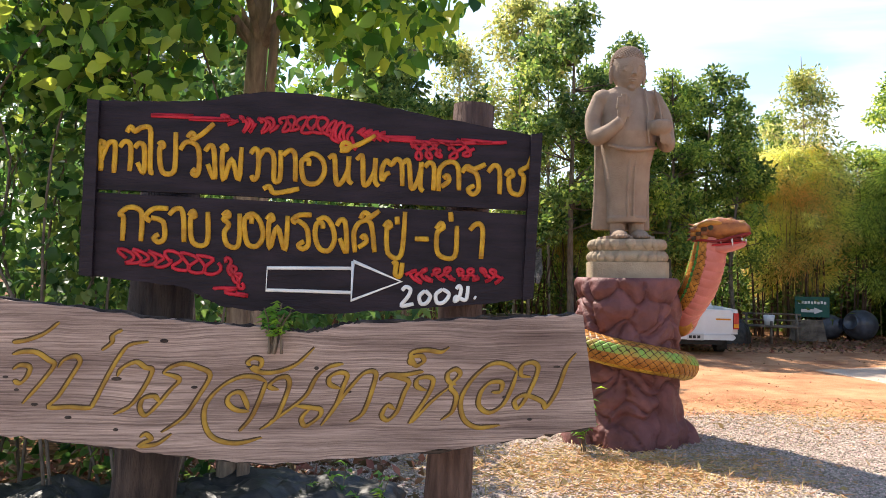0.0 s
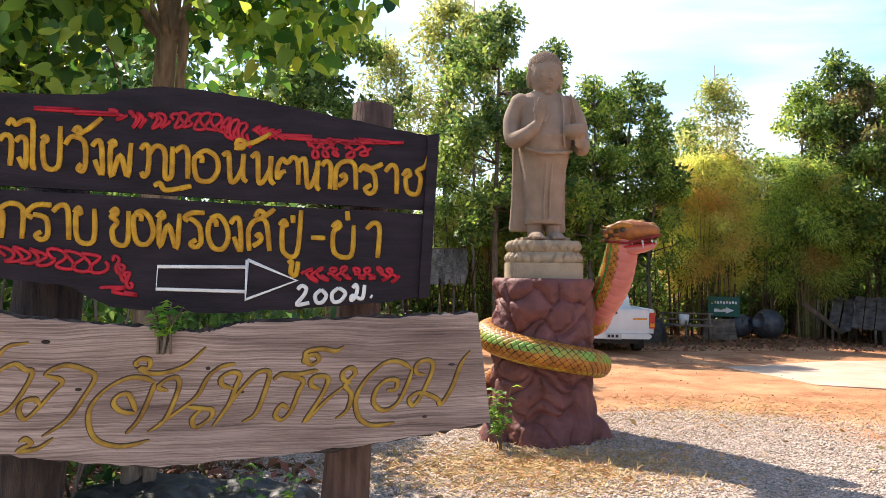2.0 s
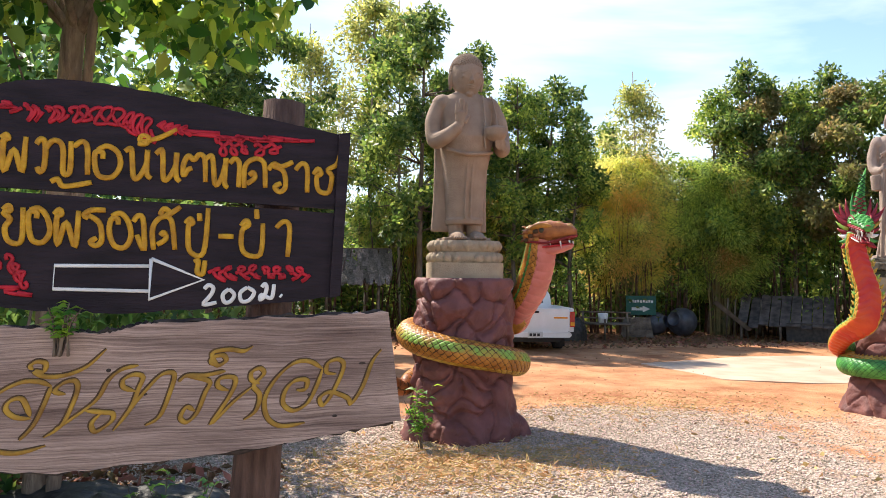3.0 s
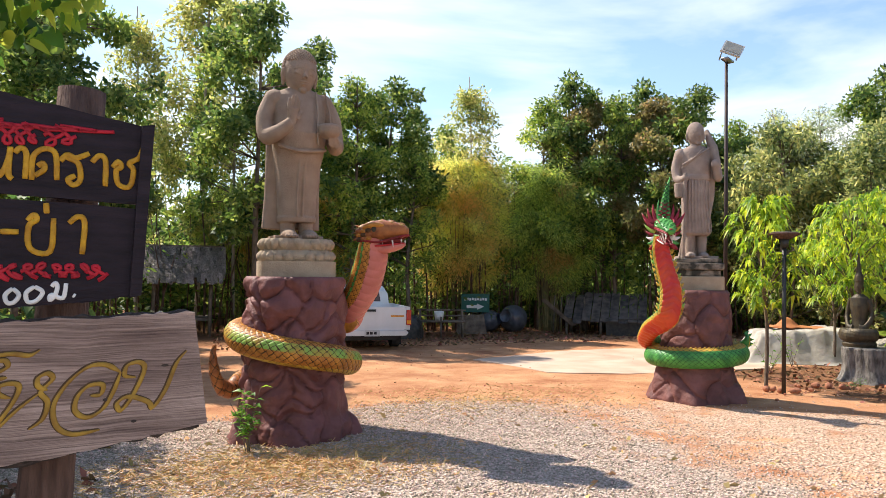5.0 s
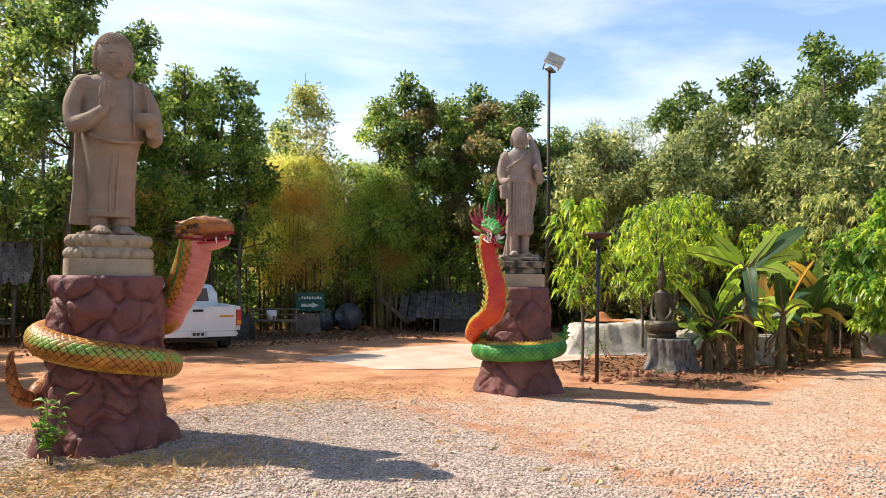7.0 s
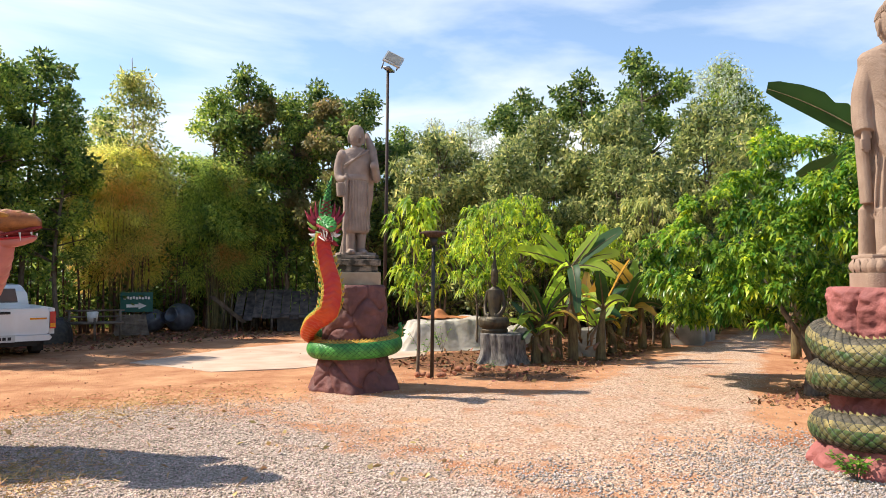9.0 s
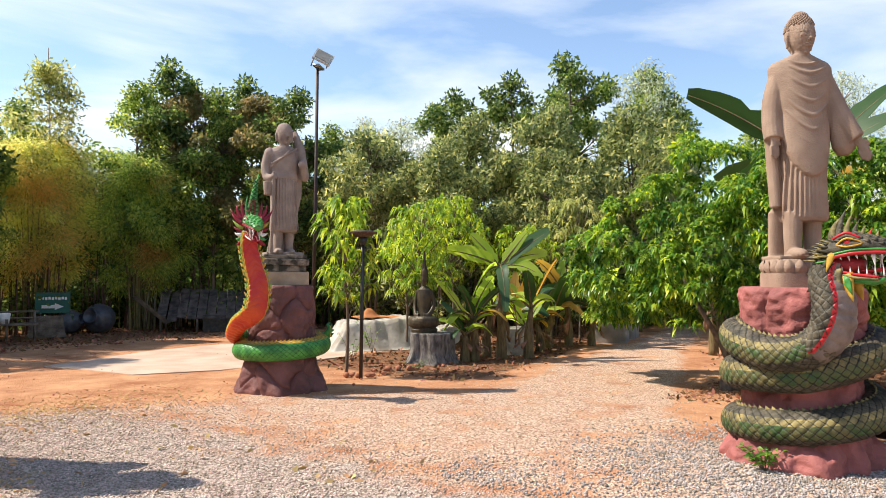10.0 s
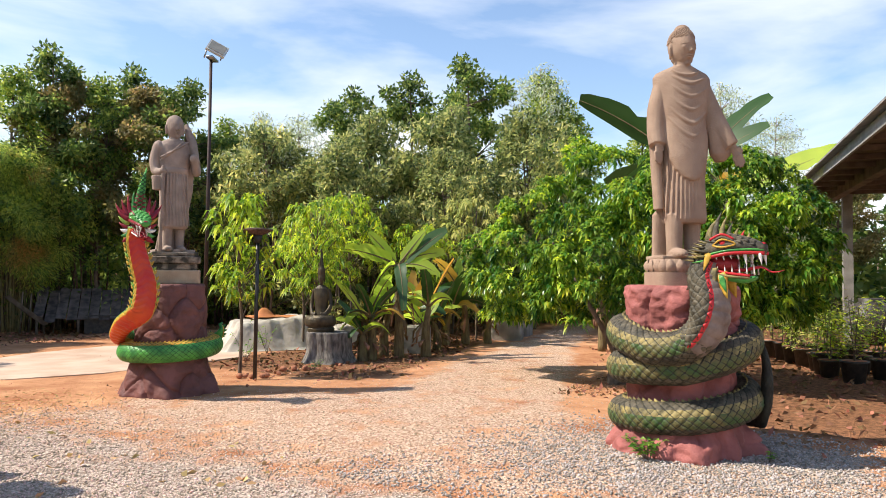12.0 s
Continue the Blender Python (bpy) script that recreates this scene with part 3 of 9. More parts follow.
def forest():
    rng = np.random.default_rng(5)
    dark = make_tree("tree", 11, 8.4, 1.9, 0.36, 0.155, 0.085, 10500, LEAF_DARK, BARK, "tall forest tree with dark green broad leaves", 56, 0.38, squash=0.9)
    mid = make_tree("tree", 12, 7.8, 1.5, 0.30, 0.14, 0.07, 8200, LEAF_MID, BARK, "slender forest tree with mid green leaves", 54, 0.34, squash=0.95)
    pale = make_tree("tree", 13, 9.2, 1.3, 0.26, 0.16, 0.065, 5200, LEAF_PALE, PALE_BARK, "thin pale-barked tree with sparse yellow-green leaves", 60, 0.4, 0.06)
    brown = make_tree("tree", 14, 7.8, 1.9, 0.36, 0.15, 0.085, 9000, LEAF_BROWN, BARK, "forest tree with browning dry leaves", 54, 0.38)
    olive = make_tree("tree", 15, 5.6, 1.75, 0.14, 0.17, 0.065, 8200, LEAF_OLIVE, BARK, "bushy tree with fine grey-olive leaves", 70, 0.34, 0.06, stems=3, squash=1.0)
    grey = make_tree("tree", 16, 7.2, 1.6, 0.36, 0.11, 0.03, 6500, LEAF_GREY, PALE_BARK, "feathery tree with silvery fine leaves", 70, 0.42, 0.05, drop=0.6)
    spot = [
        (dark, 3.2, 20.2, 1.14), (mid, 6.1, 20.6, 1.0), (mid, 6.9, 22.4, 0.9), (pale, 0.3, 24.0, 1.14), (pale, 1.9, 23.6, 1.16), (pale, 2.9, 22.6, 1.06),
        (pale, 10.2, 21.6, 0.83), (mid, 12.3, 21.2, 1.02), (dark, 13.6, 20.6, 0.93), (mid, 14.4, 19.9, 1.02), (brown, 15.2, 18.3, 1.0), (brown, 14.6, 20.8, 1.02),
        (dark, 16.2, 18.3, 0.84), (grey, 18.8, 17.3, 1.05), (dark, 21.2, 16.2, 0.92), (mid, 22.0, 16.9, 1.0), (dark, 23.5, 14.5, 1.0),
        (dark, 23.6, 12.3, 1.06), (grey, 24.4, 10.4, 1.28), (mid, 24.9, 10.0, 1.2), (mid, 25.9, 9.6, 1.1), (grey, 22.4, 3.4, 1.0), (grey, 24.6, 2.7, 0.92),
        (dark, -0.9, 15.4, 0.86), (dark, -1.6, 14.6, 0.66), (mid, -2.6, 13.2, 0.7), (dark, -4.5, 12.5, 0.9), (mid, 4.6, 21.8, 1.05),
        (olive, 16.8, 18.6, 1.15), (olive, 17.9, 15.9, 0.98), (olive, 17.0, 12.9, 0.88), (olive, 16.6, 15.5, 1.0), (grey, 17.7, 14.8, 0.93), (olive, 19.4, 13.4, 1.1), (olive, 20.2, 11.3, 1.12), (olive, 18.6, 10.4, 0.86), (olive, 21.5, 9.2, 1.1),
        (mid, 7.75, 20.6, 0.84), (dark, 7.1, 21.6, 0.86), (dark, 5.2, 23.0, 1.0), (mid, 10.9, 25.8, 1.0), (dark, 16.8, 21.0, 0.95), (mid, 19.6, 20.0, 0.98),
        (dark, 25.8, 13.8, 1.0), (mid, 27.5, 7.2, 1.0), (dark, 27.2, 5.0, 0.82), (mid, 2.0, 24.5, 1.05), (dark, -3.0, 21.5, 1.05), (mid, -5.5, 18.0, 1.0), (dark, -7.5, 14.0, 1.0), (brown, 26.0, 1.0, 0.72), (brown, 28.5, -1.5, 0.8),
    ]
    used = set()
    for tree, x, y, s in spot:
        m = plant_at(tree, x, y, rng.uniform(0, 6.28), s * rng.uniform(0.9, 1.05), s)
        if id(tree) in used:
            copy_thing(tree, m)
        else:
            used.add(id(tree))
            tree.matrix_world = m


forest()


def far_woods():
    """The wood behind: trunks and undergrowth that nobody could count."""
    rng = np.random.default_rng(77)
    wood = Shape()
    C, D = [], []
    for k in range(420):
        a = rng.uniform(radians(-12), radians(118))
        r = rng.uniform(25.5, 34)
        x, y = 1 + r * math.cos(a), r * math.sin(a)
        h = rng.uniform(2.4, 4.6)
        if k % 2:
            limb_shape(wood, [(x, y, -0.05), (x + rng.normal(0, 0.15), y, h * 0.5), (x + rng.normal(0, 0.3), y, h)], 0.07, 0.03, 5)
        for q in range(5):
            c = np.array([x + rng.normal(0, 0.9), y + rng.normal(0, 0.9), rng.uniform(0.2, h)])
            n = 34
            d = rand_dirs(rng, n)
            C.append(c + d * rng.uniform(0.2, 1.0, (n, 1)))
            D.append(d)
    ob = thing("far_woods", Matrix(), "dense dark green woodland behind the yard", "woodland", kind="stuff")
    part("trunks", wood, BARK, ob)
    V, F = leaf_arrays(rng, np.concatenate(C), np.concatenate(D), 0.42, 0.2)
    part("foliage", fast_mesh("foliage", V, F, LEAF_DARK), None, ob)


far_woods()


def undergrowth():
    """Thin dark stems and low scrub under the trees along the yard's edge."""
    rng = np.random.default_rng(31)
    line = [(-3, 17.5), (2, 21.5), (8, 20.8), (12.5, 20.2), (16, 17.0), (20, 14.2), (22.5, 10.8)]
    wood = Shape()
    C, D = [], []
    for i in range(len(line) - 1):
        for k in range(46):
            t = rng.uniform()
            x = line[i][0] * (1 - t) + line[i + 1][0] * t + rng.normal(0, 0.3)
            y = line[i][1] * (1 - t) + line[i + 1][1] * t + abs(rng.normal(0, 1.6)) + 0.6
            h = rng.uniform(2.0, 5.0)
            limb_shape(wood, [(x, y, -0.05), (x + rng.normal(0, 0.1), y, h * 0.5), (x + rng.normal(0, 0.25), y, h)], rng.uniform(0.018, 0.05), 0.01, 5)
            for q in range(3):
                c = np.array([x + rng.normal(0, 0.35), y + rng.normal(0, 0.35), h * rng.uniform(0.15, 0.9)])
                d = rand_dirs(rng, 22)
                C.append(c + d * rng.uniform(0.1, 0.5, (22, 1)))
                D.append(d)
    ob = thing("undergrowth", Matrix(), "thin dark saplings and scrub along the wood's edge", "undergrowth", kind="stuff")
    part("stems", wood, POST_BROWN, ob)
    V, F = leaf_arrays(rng, np.concatenate(C), np.concatenate(D), 0.17, 0.075)
    part("leaves", fast_mesh("leaves", V, F, LEAF_DARK), None, ob)


undergrowth()


def bamboo_clump(seed, x, y, height, spread, leaf_mat, label, count=16000):
    rng = np.random.default_rng(seed)
    ob = thing("bamboo_clump", pose(x, y, 0), label, "bamboo", "bamboo clumps")
    canes = Shape()
    C, D = [], []
    for k in range(46):
        a, r = rng.uniform(0, 6.28), abs(rng.normal(0, 0.3))
        b = np.array([math.cos(a) * r, math.sin(a) * r, -0.05])
        out = np.array([math.cos(a), math.sin(a), 0]) * spread * rng.uniform(0.2, 1.0)
        h = height * rng.uniform(0.72, 1.0)
        path = spline([b, b + out * 0.2 + [0, 0, h * 0.5], b + out * 0.62 + [0, 0, h * 0.93], b + out + [0, 0, h * rng.uniform(0.72, 0.96)]], 6)
        limb_shape(canes, path, 0.018, 0.004, 5)
        n = count // 46
        q = rng.uniform(0.30, 1.0, n) ** 0.85
        p = np.array([path[int(v * (len(path) - 1))] for v in q])
        d = rand_dirs(rng, n)
        C.append(p + d * (spread * 0.30 * rng.uniform(0.1, 1, n))[:, None])
        D.append(d * 0.8 + rng.normal(0, 0.3, (n, 3)))
    tufts = 90
    for k in range(tufts):
        t = (k + 0.5) / tufts
        z = height * (0.24 + 0.72 * t)
        r = spread * (0.45 + 0.75 * math.sin(math.pi * min(t * 0.86 + 0.10, 1)))  * rng.uniform(0.55, 1.0)
        a = rng.uniform(0, 6.28)
        m = count // tufts
        d = rand_dirs(rng, m)
        C.append(np.array([math.cos(a) * r, math.sin(a) * r, z]) + d * rng.uniform(0.05, 0.42, (m, 1)))
        D.append(d + np.array([math.cos(a), math.sin(a), 0]) * 0.5)
    tagged(part("cane", canes, BAMBOO, ob), kind="stuff")
    V, F = leaf_arrays(rng, np.concatenate(C), np.concatenate(D), 0.13, 0.024, drop=0.7)
    part("leaves", fast_mesh("leaves", V, F, leaf_mat), None, ob)
    return ob


bamboo_clump(41, 9.75, 21.75, 5.6, 1.3, BAMBOO_YELLOW, "bamboo clump with yellow-brown feathery leaves", 42000)
bamboo_clump(42, 12.5, 20.9, 5.3, 1.25, BAMBOO_GREEN, "bamboo clump with dull green feathery leaves", 42000)
bamboo_clump(43, 3.6, 23.6, 4.6, 1.6, BAMBOO_GREEN, "low bamboo clump with olive leaves beside a hut")
bamboo_clump(44, 5.4, 22.4, 4.6, 1.4, BAMBOO_YELLOW, "bamboo clump with yellowing leaves at the wood's edge")


# ---- painted direction sign ----
SIGN_TURN = math.degrees(math.atan(0.11))


def stroke(path, r, slot=0, shape=None, y=0.0):
    return (shape or Shape()).tube([(x, y, z) for x, z in path], r, 6, slot, 0.35, up=(0, 1, 0))


def squiggle(x0, x1, z0, z1, height, turns, seed):
    rng = np.random.default_rng(seed)
    out = []
    for i in range(turns * 18 + 1):
        t = i / (turns * 18)
        a = 2 * math.pi * turns * t
        out.append((x0 + (x1 - x0) * t + 0.42 * (x1 - x0) / turns * math.sin(2 * a + 0.7 * seed), z0 + (z1 - z0) * t + height * 0.62 * math.sin(a) * (0.75 + 0.25 * math.sin(3.1 * a * 0.37 + seed))))
    return out


def roughen(outline, seed, amount=0.004, steps=7):
    """A sawn or waney edge: the outline with small uneven steps between its corners."""
    rng = np.random.default_rng(seed)
    out = []
    for i, (x, z) in enumerate(outline):
        x2, z2 = outline[(i + 1) % len(outline)]
        for k in range(steps):
            t = k / steps
            j = 0 if k == 0 else rng.normal(0, amount)
            out.append((x + (x2 - x) * t, z + (z2 - z) * t + j))
    return out


def brush_stroke(name, line, r, mat, parent, y, ends=0.3, flat=0.4, nib=0.0):
    """One stroke of a hand-drawn letter, narrower towards its ends."""
    path = spline([(x, y, z) for x, z in line], 5)
    n = len(path) - 1
    wide = [r * (ends + (1 - ends) * min(1, 3.2 * math.sin(math.pi * (0.02 + 0.96 * i / n)))) for i in range(n + 1)]
    for i in range(n + 1):
        d = (path[min(i + 1, n)] - path[max(i - 1, 0)]).normalized()
        wide[i] *= 1 - nib * (1 - abs(d.x * 0.62 - d.z * 0.78))
    return part(name, Shape().tube(path, wide, 8, 0, flat, up=(0, 1, 0)), mat, parent)


def painted_hand():
    """The strokes of both painted rows, letter by letter, as (x, z) on the boards."""
    upper = [
        [(-0.991, 2.079), (-0.982, 2.091), (-0.97, 2.085), (-0.974, 2.07), (-0.987, 2.072), (-0.98, 2.037), (-0.98, 1.995)],
        [(-0.979, 2.031), (-0.96, 2.083), (-0.941, 2.09), (-0.936, 2.071), (-0.939, 1.99)],
        [(-0.922, 2.074), (-0.908, 2.093), (-0.89, 2.085), (-0.887, 2.046), (-0.89, 1.997)],
        [(-0.875, 2.072), (-0.863, 2.088), (-0.847, 2.08), (-0.844, 2.034), (-0.847, 1.993), (-0.866, 2.026)],
        [(-0.901, 2.123), (-0.889, 2.142), (-0.876, 2.127), (-0.855, 2.14), (-0.829, 2.138), (-0.826, 2.087), (-0.825, 2.002), (-0.814, 1.993)],
        [(-0.802, 2.085), (-0.79, 2.093), (-0.785, 2.08), (-0.797, 2.072), (-0.793, 2.016), (-0.78, 1.992), (-0.755, 1.995), (-0.747, 2.024), (-0.747, 2.128)],
        [(-0.732, 2.07), (-0.716, 2.095), (-0.689, 2.093), (-0.673, 2.071), (-0.671, 2.013), (-0.679, 1.989), (-0.692, 1.996), (-0.682, 2.012)],
        [(-0.71, 2.111), (-0.697, 2.127), (-0.686, 2.114), (-0.699, 2.103), (-0.666, 2.122), (-0.626, 2.16)],
        [(-0.653, 2.068), (-0.638, 2.087), (-0.625, 2.072), (-0.621, 1.98), (-0.644, 2.026)],
        [(-0.604, 2.077), (-0.59, 2.088), (-0.584, 2.075), (-0.597, 2.067), (-0.593, 1.975), (-0.568, 2.044), (-0.544, 1.976), (-0.536, 2.084)],
        [(-0.507, 2.063), (-0.495, 2.08), (-0.482, 2.067), (-0.483, 1.998), (-0.495, 1.978), (-0.503, 1.993)],
        [(-0.484, 2.043), (-0.464, 2.075), (-0.441, 2.073), (-0.431, 2.045), (-0.43, 1.979), (-0.411, 1.985), (-0.41, 2.078)],
        [(-0.464, 1.949), (-0.445, 1.958), (-0.432, 1.938), (-0.4, 1.94), (-0.348, 1.952)],
        [(-0.402, 2.061), (-0.379, 2.079), (-0.363, 2.06), (-0.361, 1.975)],
    ]
    upper += [
        [(-0.318, 2.028), (-0.319, 2.048), (-0.339, 2.047), (-0.341, 2.014), (-0.328, 1.974), (-0.29, 1.972), (-0.267, 2.007), (-0.274, 2.049), (-0.305, 2.069), (-0.334, 2.055)],
        [(-0.254, 2.055), (-0.238, 2.066), (-0.233, 2.05), (-0.227, 1.976), (-0.21, 1.976), (-0.19, 2.018), (-0.187, 2.064), (-0.188, 1.99), (-0.174, 1.972)],
        [(-0.212, 2.09), (-0.205, 2.108), (-0.185, 2.104), (-0.191, 2.084), (-0.212, 2.085), (-0.152, 2.105), (-0.1, 2.136)],
        [(-0.162, 2.052), (-0.146, 2.067), (-0.141, 2.05), (-0.137, 1.973), (-0.119, 1.98), (-0.101, 2.02), (-0.099, 2.06), (-0.1, 1.987), (-0.087, 1.966)],
        [(-0.05, 2.012), (-0.064, 2.006), (-0.077, 1.987), (-0.077, 2.025), (-0.062, 2.052), (-0.046, 2.039), (-0.029, 2.058), (-0.012, 2.042), (-0.009, 1.968)],
        [(-0.011, 2.042), (0.007, 2.056), (0.014, 2.036), (0.021, 1.963), (0.039, 1.979), (0.052, 2.024), (0.054, 2.049), (0.051, 1.97), (0.062, 1.953)],
        [(0.066, 2.033), (0.082, 2.05), (0.097, 2.031), (0.095, 1.956)],
        [(0.113, 1.954), (0.115, 2.025), (0.145, 2.053), (0.176, 2.039), (0.181, 1.958)],
        [(0.121, 1.968), (0.146, 1.988), (0.142, 2.008), (0.128, 1.997)],
        [(0.19, 2.018), (0.208, 2.04), (0.233, 2.032), (0.271, 2.049)],
        [(0.206, 2.031), (0.24, 2.015), (0.247, 1.965), (0.228, 1.946), (0.212, 1.962), (0.233, 1.976)],
        [(0.279, 2.022), (0.3, 2.045), (0.318, 2.029), (0.319, 1.948)],
        [(0.339, 2.01), (0.355, 2.03), (0.365, 2.014), (0.35, 2), (0.358, 1.957), (0.391, 1.952), (0.402, 2.005), (0.388, 2.028), (0.418, 2.048), (0.431, 2.091)],
    ]
    lower = [
        [(-0.907, 1.772), (-0.905, 1.846), (-0.917, 1.858), (-0.892, 1.879), (-0.861, 1.876), (-0.847, 1.853), (-0.849, 1.771)],
        [(-0.819, 1.836), (-0.837, 1.851), (-0.811, 1.877), (-0.765, 1.878)],
        [(-0.819, 1.848), (-0.781, 1.835), (-0.775, 1.785), (-0.792, 1.769), (-0.809, 1.782), (-0.793, 1.795)],
        [(-0.762, 1.857), (-0.742, 1.878), (-0.719, 1.866), (-0.713, 1.77)],
        [(-0.7, 1.856), (-0.687, 1.872), (-0.68, 1.854), (-0.694, 1.847), (-0.686, 1.771), (-0.641, 1.769), (-0.64, 1.87)],
        [(-0.593, 1.858), (-0.578, 1.871), (-0.572, 1.856), (-0.59, 1.848), (-0.572, 1.83), (-0.586, 1.803), (-0.575, 1.763), (-0.54, 1.765), (-0.538, 1.866)],
        [(-0.5, 1.834), (-0.501, 1.853), (-0.521, 1.851), (-0.521, 1.807), (-0.509, 1.766), (-0.48, 1.762), (-0.462, 1.795), (-0.472, 1.841), (-0.495, 1.866), (-0.519, 1.859)],
        [(-0.452, 1.848), (-0.437, 1.864), (-0.431, 1.848), (-0.444, 1.837), (-0.44, 1.754), (-0.417, 1.825), (-0.39, 1.749), (-0.383, 1.862)],
        [(-0.354, 1.839), (-0.367, 1.849), (-0.346, 1.865), (-0.305, 1.866)],
        [(-0.354, 1.849), (-0.322, 1.824), (-0.315, 1.771), (-0.332, 1.754), (-0.347, 1.766), (-0.329, 1.779)],
        [(-0.268, 1.822), (-0.271, 1.84), (-0.289, 1.837), (-0.293, 1.795), (-0.277, 1.755), (-0.247, 1.751), (-0.23, 1.786), (-0.239, 1.832), (-0.262, 1.858), (-0.288, 1.848)],
    ]
    lower += [
        [(-0.224, 1.832), (-0.21, 1.852), (-0.195, 1.839), (-0.19, 1.744), (-0.213, 1.791)],
        [(-0.162, 1.745), (-0.166, 1.813), (-0.144, 1.847), (-0.111, 1.841), (-0.098, 1.746)],
        [(-0.152, 1.761), (-0.126, 1.78), (-0.132, 1.801), (-0.143, 1.79)],
        [(-0.146, 1.856), (-0.133, 1.877), (-0.117, 1.867), (-0.127, 1.852), (-0.083, 1.885)],
        [(-0.068, 1.831), (-0.053, 1.848), (-0.045, 1.832), (-0.058, 1.823), (-0.053, 1.744), (-0.01, 1.739), (0.002, 1.883)],
        [(-0.025, 1.866), (-0.023, 1.84)],
        [(-0.038, 1.707), (-0.025, 1.712), (-0.028, 1.675), (-0.011, 1.67), (-0.005, 1.713)],
        [(0.035, 1.793), (0.083, 1.793)],
        [(0.105, 1.828), (0.122, 1.847), (0.13, 1.832), (0.109, 1.81), (0.115, 1.743), (0.169, 1.736), (0.176, 1.839)],
        [(0.154, 1.885), (0.157, 1.853)],
        [(0.219, 1.825), (0.243, 1.847), (0.263, 1.829), (0.258, 1.729)],
    ]
    return upper + lower


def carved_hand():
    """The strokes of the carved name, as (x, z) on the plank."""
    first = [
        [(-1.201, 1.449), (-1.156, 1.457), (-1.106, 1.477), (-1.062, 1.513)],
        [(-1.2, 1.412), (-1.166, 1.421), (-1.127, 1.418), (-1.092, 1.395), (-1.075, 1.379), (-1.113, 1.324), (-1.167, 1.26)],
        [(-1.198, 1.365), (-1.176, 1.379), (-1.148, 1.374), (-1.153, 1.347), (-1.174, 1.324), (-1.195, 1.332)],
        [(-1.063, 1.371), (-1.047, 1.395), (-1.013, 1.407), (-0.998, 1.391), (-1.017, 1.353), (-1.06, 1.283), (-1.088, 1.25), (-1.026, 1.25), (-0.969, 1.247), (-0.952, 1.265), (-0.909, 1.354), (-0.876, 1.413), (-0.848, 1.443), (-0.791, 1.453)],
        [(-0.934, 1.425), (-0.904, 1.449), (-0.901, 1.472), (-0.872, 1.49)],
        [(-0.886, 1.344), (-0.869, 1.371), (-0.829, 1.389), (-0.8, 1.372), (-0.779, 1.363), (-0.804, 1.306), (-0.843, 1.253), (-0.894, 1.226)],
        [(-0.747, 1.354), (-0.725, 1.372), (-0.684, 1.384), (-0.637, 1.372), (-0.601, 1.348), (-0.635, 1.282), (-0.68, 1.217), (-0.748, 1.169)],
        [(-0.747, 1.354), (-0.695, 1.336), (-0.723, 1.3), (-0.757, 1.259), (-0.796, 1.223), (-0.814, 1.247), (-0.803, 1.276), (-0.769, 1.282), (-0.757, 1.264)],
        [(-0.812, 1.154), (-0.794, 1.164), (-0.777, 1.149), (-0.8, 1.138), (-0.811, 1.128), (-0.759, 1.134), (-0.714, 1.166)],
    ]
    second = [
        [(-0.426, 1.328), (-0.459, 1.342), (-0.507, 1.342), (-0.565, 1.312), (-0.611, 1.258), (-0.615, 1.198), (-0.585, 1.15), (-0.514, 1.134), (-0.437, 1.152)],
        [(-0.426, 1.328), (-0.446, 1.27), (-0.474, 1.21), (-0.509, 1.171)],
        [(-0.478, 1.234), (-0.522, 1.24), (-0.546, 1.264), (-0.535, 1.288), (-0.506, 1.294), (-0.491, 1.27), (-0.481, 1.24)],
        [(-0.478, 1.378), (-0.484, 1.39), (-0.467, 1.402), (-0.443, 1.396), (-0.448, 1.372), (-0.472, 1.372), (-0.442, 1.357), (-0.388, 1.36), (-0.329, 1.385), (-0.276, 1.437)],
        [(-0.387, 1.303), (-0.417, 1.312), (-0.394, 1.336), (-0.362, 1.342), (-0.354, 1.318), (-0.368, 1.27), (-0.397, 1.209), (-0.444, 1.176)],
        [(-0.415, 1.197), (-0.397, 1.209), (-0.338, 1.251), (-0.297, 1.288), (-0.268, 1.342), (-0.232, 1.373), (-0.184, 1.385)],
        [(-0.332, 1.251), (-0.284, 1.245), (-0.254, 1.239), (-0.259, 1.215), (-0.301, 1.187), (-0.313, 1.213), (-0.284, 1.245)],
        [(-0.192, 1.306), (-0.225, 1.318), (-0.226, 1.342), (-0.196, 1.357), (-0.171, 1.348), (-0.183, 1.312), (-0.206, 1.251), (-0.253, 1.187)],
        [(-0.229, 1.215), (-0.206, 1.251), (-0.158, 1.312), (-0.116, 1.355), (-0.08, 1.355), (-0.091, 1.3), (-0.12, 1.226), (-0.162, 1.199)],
    ]
